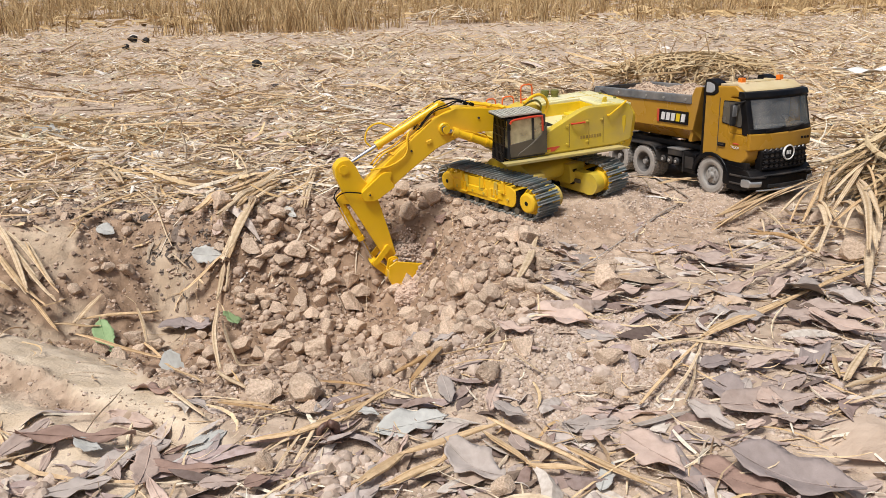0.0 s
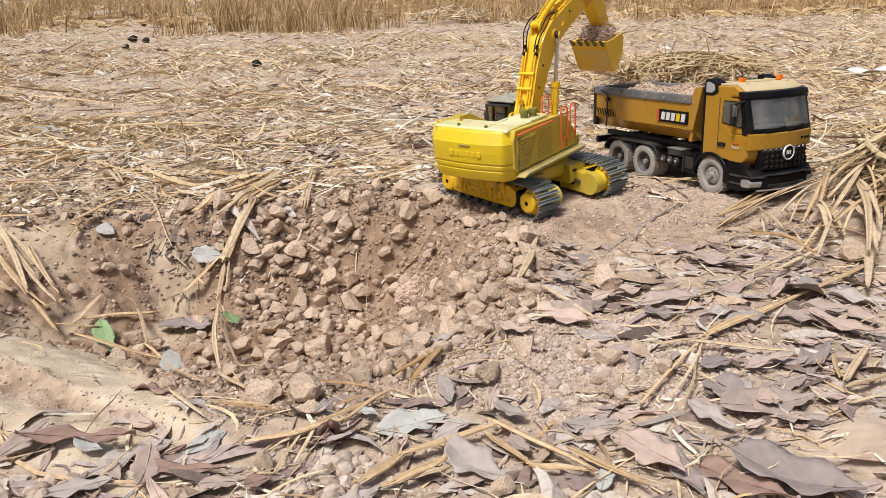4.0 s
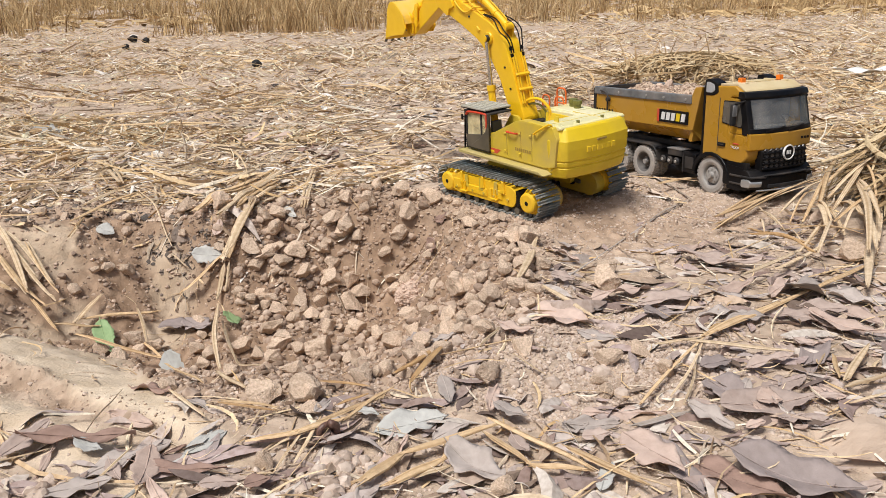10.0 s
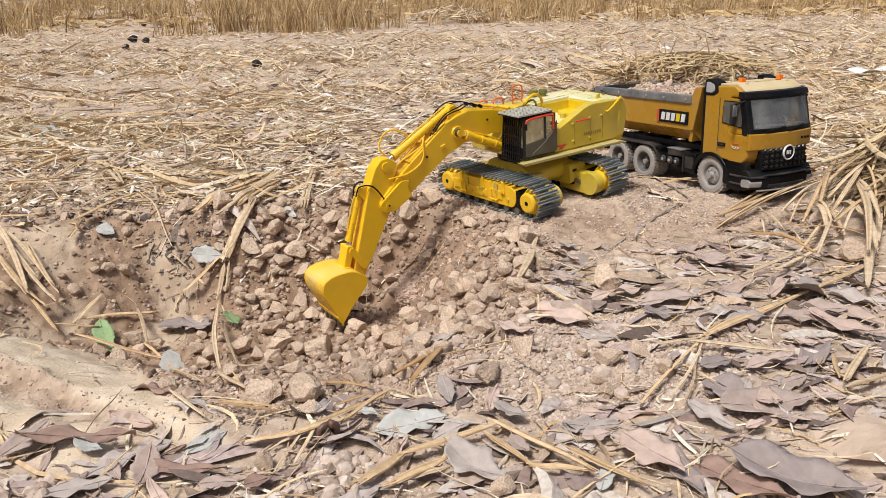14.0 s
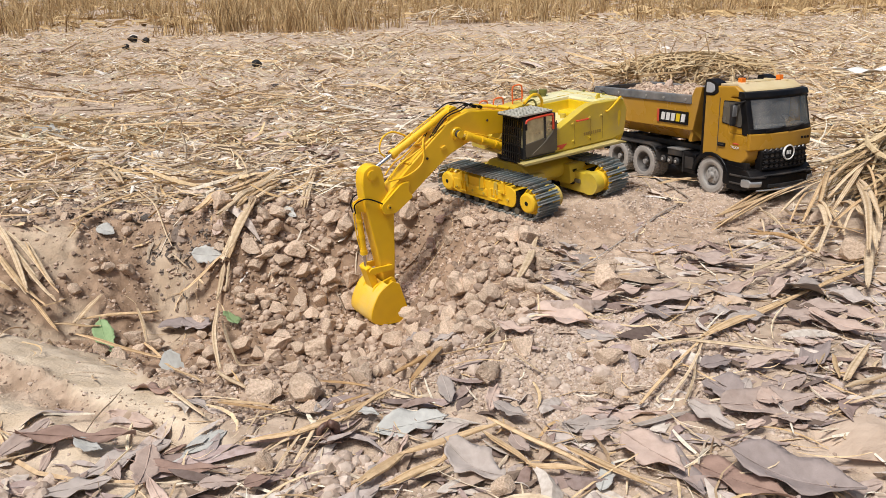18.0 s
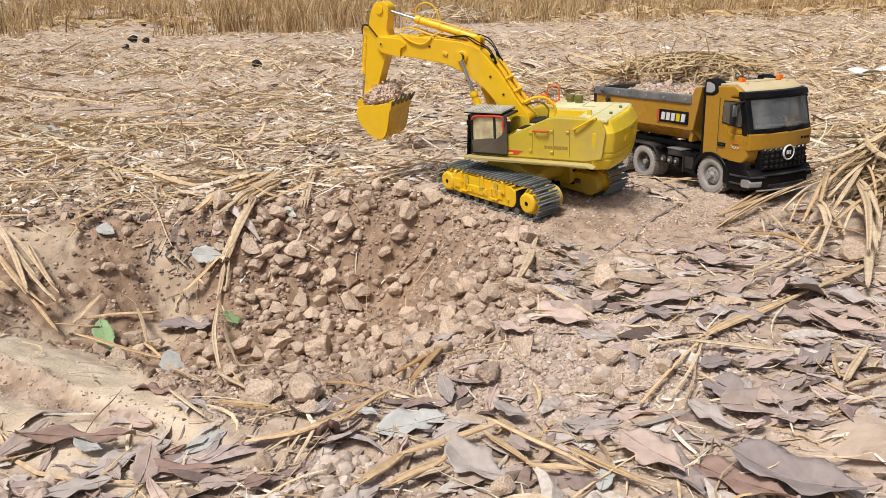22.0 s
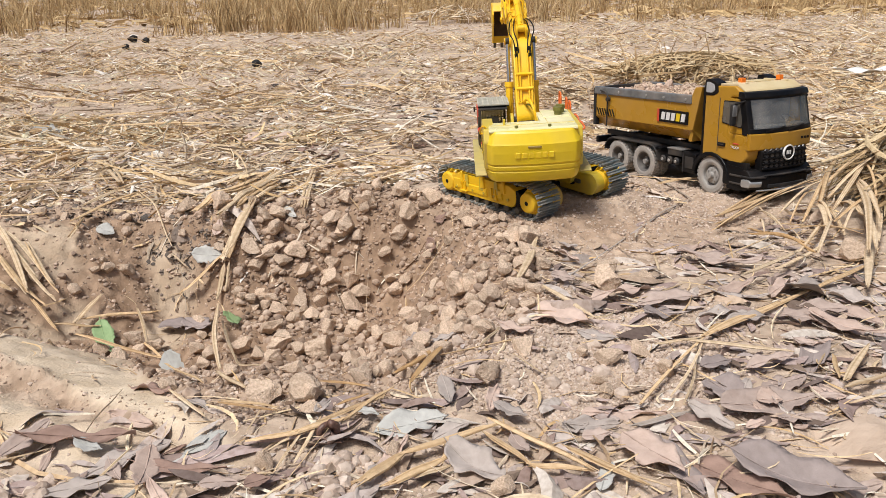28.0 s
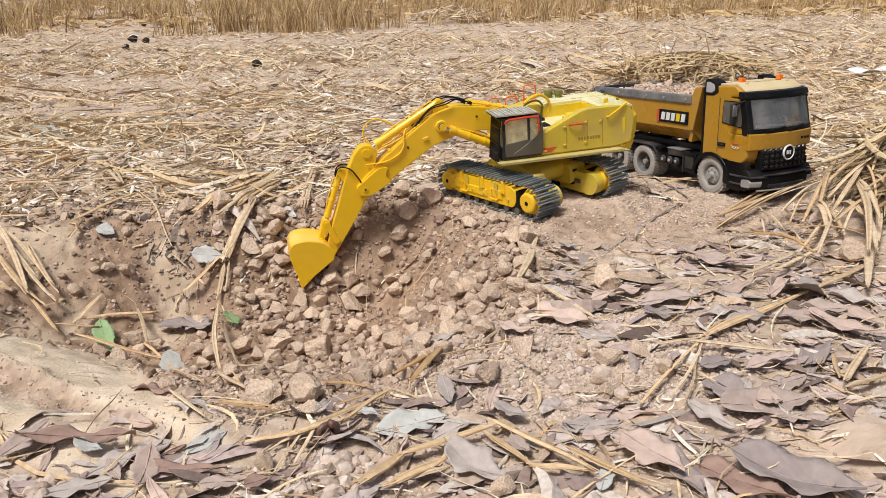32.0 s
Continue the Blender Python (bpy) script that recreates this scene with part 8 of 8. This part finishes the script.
# ---- soil in the truck and soil that the bucket carries ----
def skip_heap():
    """The heap of soil that already lies in the skip."""
    xs, ys = np.linspace(-0.180, 0.156, 64), np.linspace(-0.080, 0.080, 32)

    def height(x, y):
        hump = 0.020 * bump_at(x, y, 0.02, 0.0, 0.11, 0.05) + 0.010 * bump_at(x, y, -0.10, 0.01, 0.06, 0.05)
        return 0.188 + hump + 0.016 * fbm(x * 1.0 + 5, y * 1.0 + 9, 0.05, 4, 71) - 0.016 * (np.abs(y) / 0.08) ** 4

    me = grid_mesh("soil_heap", xs, ys, height)
    me.materials.append(M_CLOD)
    for p in me.polygons:
        p.use_smooth = False
    ob = tagged(new("soil_heap", me), "heap of loose tan soil filling the truck's skip", "soil")
    ob.matrix_basis = TRUCK_POSE
    place = (rng.uniform(-0.176, 0.150, 2600), rng.uniform(-0.074, 0.074, 2600))
    layer = new("crumb_layer", raw_mesh("crumb_layer", *crumbs(0, place, 0.0032, 0.65, height), M_CRUMB))
    layer.parent = ob
    return ob


skip_heap()


# clod soil with a lightened dark tone, offsetting the shade in the bucket
M_LOAD = material("brightened_load_soil", (0.70, 0.53, 0.415), 0.95, dark=(0.50, 0.37, 0.28), grain=14, amount=0.55, bump=1.0, bump_scale=20, per_piece=0.10, spec=0.15)


def load_mesh(k):
    me = SMALL_CLODS[k].copy()
    me.materials.clear()
    me.materials.append(M_LOAD)
    return me


def load_core(seed):
    """A rounded heap of loose crumbly soil."""
    bm = bmesh.new()
    bmesh.ops.create_icosphere(bm, subdivisions=5, radius=0.5)
    off = Vector((seed * 2.3, 0, seed))
    for v in bm.verts:
        p = v.co.copy()
        v.co = p * (1 + 0.30 * noise.noise(p * 2.2 + off) + 0.14 * noise.noise(p * 8 + off) + 0.10 * noise.noise(p * 19 + off) + 0.06 * noise.noise(p * 37 + off))
    skin = np.array([v.co[:] for v in bm.verts])
    me = bpy.data.meshes.new("load_core")
    bm.to_mesh(me)
    bm.free()
    me.materials.append(M_LOAD)
    return me, skin


def core_crumbs(skin, seed):
    """Crumbs that cling to the heap in the bucket."""
    g = np.random.default_rng(seed)
    shapes, tri = lump_shapes(8)
    spots = skin[g.integers(0, len(skin), 520)]
    size = np.minimum(np.exp(g.normal(math.log(0.016), 0.55, 520)), 0.05)
    v = spots[:, None] * (1.0 + 0.12 * g.random((520, 1, 1))) + shapes[g.integers(0, 8, 520)] * size[:, None, None] * np.array([1.0, 1.0, 1.2])
    return raw_mesh("crumb_layer", v.reshape(-1, 3), (np.arange(520)[:, None, None] * shapes.shape[1] + tri[None]).reshape(-1, 3), M_LOAD)


LOAD_MESHES = [load_mesh(k) for k in range(14)]


def carried_clods(n, seed, group):
    r = random.Random(seed)
    out = []
    for i in range(n):
        core, skin = load_core(seed) if i == 0 else (None, None)
        ob = tagged(new("carried_clod", core or LOAD_MESHES[(i * 5 + seed) % 14]), "loose tan clod scooped up by the bucket", "soil clod", group)
        if core:
            layer = new("crumb_layer", core_crumbs(skin, seed))
            layer.parent = ob
        size = r.uniform(0.020, 0.030) if i < 14 else r.uniform(0.006, 0.013)
        ob.scale = (size, size * 0.9, size * 0.8)
        x = r.uniform(0.010, 0.052) if i < 14 else r.uniform(0.004, 0.082)
        spot = (x, r.uniform(-0.022, 0.022) if i < 14 else r.uniform(-0.031, 0.031), r.uniform(-0.010, 0.016) if i < 14 else r.uniform(-0.018, 0.004) - 0.016 * math.sin(math.pi * min(1.0, x / 0.075)))
        if i == 0:
            spot = (0.038, 0.0, 0.000) if seed == 3 else (0.043, 0.0, -0.010)
            ob.scale = (0.062, 0.068, 0.050) if seed == 3 else (0.078, 0.076, 0.060)
        turn = (0.0, 0.0, 0.0) if i == 0 else (r.uniform(-180, 180), r.uniform(-60, 60), r.uniform(-180, 180))
        out.append((ob, spot, turn))
    return out


LOAD_1 = carried_clods(110, 3, "first bucket load")
LOAD_2 = carried_clods(110, 8, "second bucket load")


def swarm_mesh():
    n = 120
    place = (np.clip(rng.normal(0, 0.011, n), -0.022, 0.022), np.clip(rng.normal(0, 0.013, n), -0.026, 0.026))
    tall = np.clip(rng.normal(0, 0.015, n), -0.026, 0.026)
    return raw_mesh("falling_crumbs", *crumbs(0, place, 0.0042, 0.5, lambda x, y: tall), M_PALE_CRUMB)


def spill_mesh():
    """A wisp of fine crumbs, longer than wide."""
    n = 150
    place = (np.clip(rng.normal(0, 0.008, n), -0.018, 0.018), np.clip(rng.normal(0, 0.005, n), -0.012, 0.012))
    tall = np.clip(rng.normal(0, 0.026, n), -0.05, 0.05)
    return raw_mesh("falling_crumbs", *crumbs(0, place, 0.0019, 0.5, lambda x, y: tall), M_PALE_CRUMB)


SWARMS = [swarm_mesh() for _ in range(5)]
WISPS = [spill_mesh() for _ in range(4)]


def crumb_clusters(count, seed, group, shapes=SWARMS):
    """Loose soil that pours from the bucket: small swarms of crumbs, each a rigid piece of the stream."""
    r = random.Random(seed)
    out = []
    for i in range(count):
        ob = tagged(new("crumb_swarm", shapes[i % len(shapes)]), "loose crumbs of soil pouring with the bucket load", "soil crumbs", group, kind="stuff")
        out.append((ob, (r.uniform(0.022, 0.036), r.uniform(-0.008, 0.008), r.uniform(0.000, 0.014) - (0.022 if shapes is not SWARMS else 0.0)), (0.0, r.uniform(-20, 20), r.uniform(-30, 30))))
    return out


STREAM_1 = crumb_clusters(62, 5, "first bucket load")
STREAM_2 = crumb_clusters(62, 6, "second bucket load")
SPILL_1 = crumb_clusters(6, 7, "first bucket load", WISPS)
SPILL_2 = crumb_clusters(22, 9, "second bucket load", WISPS)
# ---- what moves ----
# seconds, then the angles of slew, boom, stick and bucket (degrees)
PHASE_1 = [
    (0.0, 198.4, -16.6, -103.4, -173.3), (0.5, 196.9, -5.0, -92.5, -171.7), (1.0, 186.4, 9.6, -81.9, -160.2),
    (1.5, 171.0, 18.9, -78.2, -173.3), (2.0, 144.7, 21.8, -74.7, -192.3), (2.5, 119.7, 38.2, -68.9, -185.1),
    (3.0, 91.0, 43.8, -49.7, -173.8), (3.5, 67.8, 43.0, -48.9, -179.1), (5.5, 30.2, 33.3, -43.7, -163.5),
    (6.0, 29.5, 33.8, -32.0, -117.5), (6.5, 29.6, 33.8, -19.7, -104.5), (7.0, 28.2, 34.3, -19.9, -92.3),
    (7.5, 36.7, 33.2, -16.2, -68.3),
]
PHASE_2 = [
    (8.0, 39.2, 35.8, -20.5, -55.3), (8.5, 54.4, 35.3, -20.3, -22.6), (9.0, 73.5, 35.6, -22.0, -10.5),
    (9.5, 97.6, 40.4, -21.8, -22.5), (10.0, 123.4, 41.3, -31.5, -13.9), (10.5, 147.5, 39.7, -29.6, -13.9),
    (11.0, 172.3, 25.2, -40.9, -33.3), (11.5, 193.8, 8.1, -53.5, -48.1), (12.0, 212.4, -4.5, -62.4, -57),
    (12.5, 211.5, -6.7, -54.3, -49.7), (13.0, 211.4, -16.9, -58.3, -54.1), (13.5, 212.6, -17.1, -59.2, -55.3),
    (14.0, 212.9, -16.5, -60.1, -53.5), (14.5, 214.7, -14.6, -59.6, -64.5),
]
PHASE_3 = [
    (16.5, 213.1, -16.4, -77.9, -85.6), (17.0, 213.3, -16.5, -81.6, -87.6), (17.5, 212.7, -17.5, -85.2, -111.2),
    (18.0, 212.9, -17.2, -86.4, -111.9), (18.5, 213.5, -16.3, -90.7, -110.4), (19.0, 213.0, -17.5, -95.3, -131.3),
    (19.5, 212.9, -17.6, -97, -152), (20.0, 212.8, -17.6, -97, -166), (20.5, 211.0, -11.7, -95.0, -182),
    (21.0, 194.0, 1.7, -84.4, -168), (21.5, 179.7, 15.9, -72.1, -144.7), (22.0, 150.6, 25.1, -67.2, -193.6),
    (22.5, 127.3, 26.1, -68.7, -189.5), (23.0, 103.5, 32.5, -58.5, -182), (23.5, 76.2, 42.0, -39.9, -171.0),
    (24.0, 54.4, 42.8, -40.7, -174.8),
]
PHASE_4 = [
    (24.5, 44.8, 33.1, -46.0, -171.1), (25.0, 42.3, 27.4, -38.8, -145.4), (25.5, 42.8, 27.6, -31.8, -130.1),
    (27.5, 66.9, 33.4, -32.0, -27.3), (28.0, 88.8, 33.7, -14.8, -46.4), (28.5, 113.2, 35.5, -36.9, -18.0),
    (29.0, 137.3, 32.0, -35.0, -22.2), (29.5, 162.7, 12.8, -54.3, -34.9), (30.0, 185.7, -1.3, -67.0, -52.8),
    (30.5, 204.7, -6.9, -64.1, -49.3), (31.0, 200.1, -7.8, -61.2, -46.0), (31.5, 194.2, -7.9, -60.2, -50.0),
    (32.0, 193.5, -16.0, -56.5, -42.7),
]


def glide(rows):
    """Angles at any time from the rows, by a smooth curve that never overshoots."""
    t = np.array([r[0] for r in rows])
    v = np.array([r[1:] for r in rows])
    h, d = np.diff(t), np.diff(v, axis=0) / np.diff(t)[:, None]
    m = np.zeros_like(v)
    for i in range(1, len(t) - 1):
        same = d[i - 1] * d[i] > 0
        w1, w2 = 2 * h[i] + h[i - 1], h[i] + 2 * h[i - 1]
        with np.errstate(divide="ignore", invalid="ignore"):
            m[i] = np.where(same, (w1 + w2) / (w1 / d[i - 1] + w2 / d[i]), 0.0)

    def at(s):
        i = int(np.clip(np.searchsorted(t, s) - 1, 0, len(t) - 2))
        u = (s - t[i]) / h[i]
        return (2 * u ** 3 - 3 * u ** 2 + 1) * v[i] + (u ** 3 - 2 * u ** 2 + u) * h[i] * m[i] + (3 * u ** 2 - 2 * u ** 3) * v[i + 1] + (u ** 3 - u ** 2) * h[i] * m[i + 1]

    return at


ARM = glide(PHASE_1 + PHASE_2 + PHASE_3 + PHASE_4)


def turned(p, degrees):
    c, s = math.cos(radians(degrees)), math.sin(radians(degrees))
    return np.array([p[0] * c - p[1] * s, p[0] * s + p[1] * c])


def arm_poses(t):
    """Poses of all moving parts in the excavator's space at t seconds."""
    slew, b, s, u = ARM(t)
    spin = pose(0, 0, 0, 0, 0, slew - BASE_YAW)
    foot = np.array([FOOT[0], FOOT[2]])
    y = FOOT[1]

    def put(p, degrees, dy=0.0):
        return spin @ pose(p[0], y + dy, p[1], 0, -degrees, 0)

    def aim(p, q):
        return math.degrees(math.atan2(q[1] - p[1], q[0] - p[0]))

    S = foot + turned((BOOM_L, 0), b)
    K = S + turned((STICK_L, 0), s)
    E, T = foot + turned(PIN_E, b), S + turned(PIN_T, s)
    A, C = np.array(BOOM_CYL), foot + turned(STICK_CYL, b)
    D, I = S + turned(BUCKET_CYL, s), S + turned(IDLER_PIN, s)
    L = K + turned(LINK_PIN, u)
    gap = L - I
    d = np.hypot(*gap)
    d2 = min(d, (IDLER_L + LINK_L) * 0.999)
    along = (IDLER_L ** 2 - LINK_L ** 2 + d2 * d2) / (2 * d2)
    side = math.sqrt(max(0.0, IDLER_L ** 2 - along ** 2))
    e = gap / d
    n = np.array([-e[1], e[0]])
    J = I + e * along + n * side
    other = I + e * along - n * side
    axis_z = turned((0, 1), s)
    if np.dot(other - I, axis_z) > np.dot(J - I, axis_z):
        J = other
    out = {upper: spin, boom: put(foot, b), stick: put(S, s), bucket: put(K, u)}
    for k, (barrel, rod_) in zip((-1, 1), BOOM_RAMS):
        out[barrel], out[rod_] = put(A, aim(A, E), k * 0.027), put(E, aim(A, E), k * 0.027)
    out[STICK_RAM[0]], out[STICK_RAM[1]] = put(C, aim(C, T)), put(T, aim(C, T))
    out[BUCKET_RAM[0]], out[BUCKET_RAM[1]] = put(D, aim(D, J)), put(J, aim(D, J))
    for o in IDLERS:
        out[o] = put(I, aim(I, J))
    out[TIE] = put(J, aim(J, L))
    return out


def bucket_pose(t):
    return EXCAVATOR_POSE @ arm_poses(t)[bucket]


def carry(load, lift, first, last, seed, sink=0.0, slow=1.0, beside=False):
    """Clods lie in the pit until the bucket lifts them, ride in it, and drop into the truck's skip one after another."""
    r = random.Random(seed)
    inverse = TRUCK_POSE.inverted()
    ride = [lift + k * 0.2 for k in range(int((last - lift) / 0.2) + 1)]
    where = {t: bucket_pose(t) for t in ride}
    order = sorted(range(len(load)), key=lambda i: load[i][1][2] + 0.3 * load[i][1][0] * -1 + r.uniform(-0.01, 0.01))
    for rank, i in enumerate(order):
        ob, spot, turn = load[i]
        drop = first + (last - first) * (rank + r.random()) / len(load)
        own = pose(*spot, *turn)
        start = where[lift] @ own
        rows = []
        if lift > 0.5:
            spot_ = start.to_translation()
            spot_.z = min(spot_.z, ground_at(spot_.x, spot_.y) + (-0.045 if sink else -0.35 * ob.scale.z if ob.scale.x > 0.05 else 0.22 * ob.scale.z))
            rest = Matrix.LocRotScale(spot_, start.to_quaternion(), None)
            rows = [(0.0, rest), (lift - 0.5, rest)]
        rows += [(t, where[t] @ own) for t in ride if t <= drop]
        t0 = rows[-1][0]
        p = rows[-1][1].translation
        q = inverse @ p
        q.x = min(0.135, max(-0.155, q.x + r.uniform(-0.10, 0.01)))
        q.y = min(0.058, max(-0.058, q.y * 0.6 + r.uniform(-0.03, 0.03)))
        q.z = 0.190 + 0.018 * math.exp(-(q.x / 0.1) ** 2) * math.exp(-(q.y / 0.05) ** 2) + r.uniform(-0.004, 0.006) - sink - (0.034 if ob.scale.x > 0.05 else 0.0)
        if beside:
            q = Vector((r.uniform(-0.150, -0.075), r.uniform(-0.122, -0.104), -0.055))
        if ob.scale.x > 0.05:
            q.y *= 0.2
        end = TRUCK_POSE @ q
        fall = slow * (0.08 + math.sqrt(2 * max(0.01, p.z - end.z) / 9.81))
        spin = rows[-1][1].to_euler()
        for k in (0.35, 0.7, 1.0):
            at = p.lerp(end, k)
            at.z = p.z + (end.z - p.z) * k * k
            rows.append((t0 + 0.04 + fall * k, Matrix.LocRotScale(at, Euler((spin.x + 0.6 * k, spin.y, spin.z + 0.5 * k)), None)))
        rows.append((32.0, rows[-1][1]))
        walk(ob, rows)


def motions():
    times = [round(k * 0.2, 3) for k in range(161)]
    rows = {}
    for t in times:
        for o, m in arm_poses(t).items():
            rows.setdefault(o, []).append((t, m))
    for o, r in rows.items():
        walk(o, r)
    carry(LOAD_1, 0.0, 5.6, 7.4, 21)
    carry(STREAM_1, 0.0, 5.5, 7.3, 23, 0.024, 1.6)
    carry(SPILL_1, 0.0, 5.3, 6.1, 25, 0.024, 1.8, True)
    carry(LOAD_2, 20.2, 24.7, 26.5, 22)
    carry(STREAM_2, 20.2, 24.4, 26.2, 24, 0.024, 1.6)
    carry(SPILL_2, 20.2, 24.6, 25.3, 26, 0.024, 1.8, True)


motions()
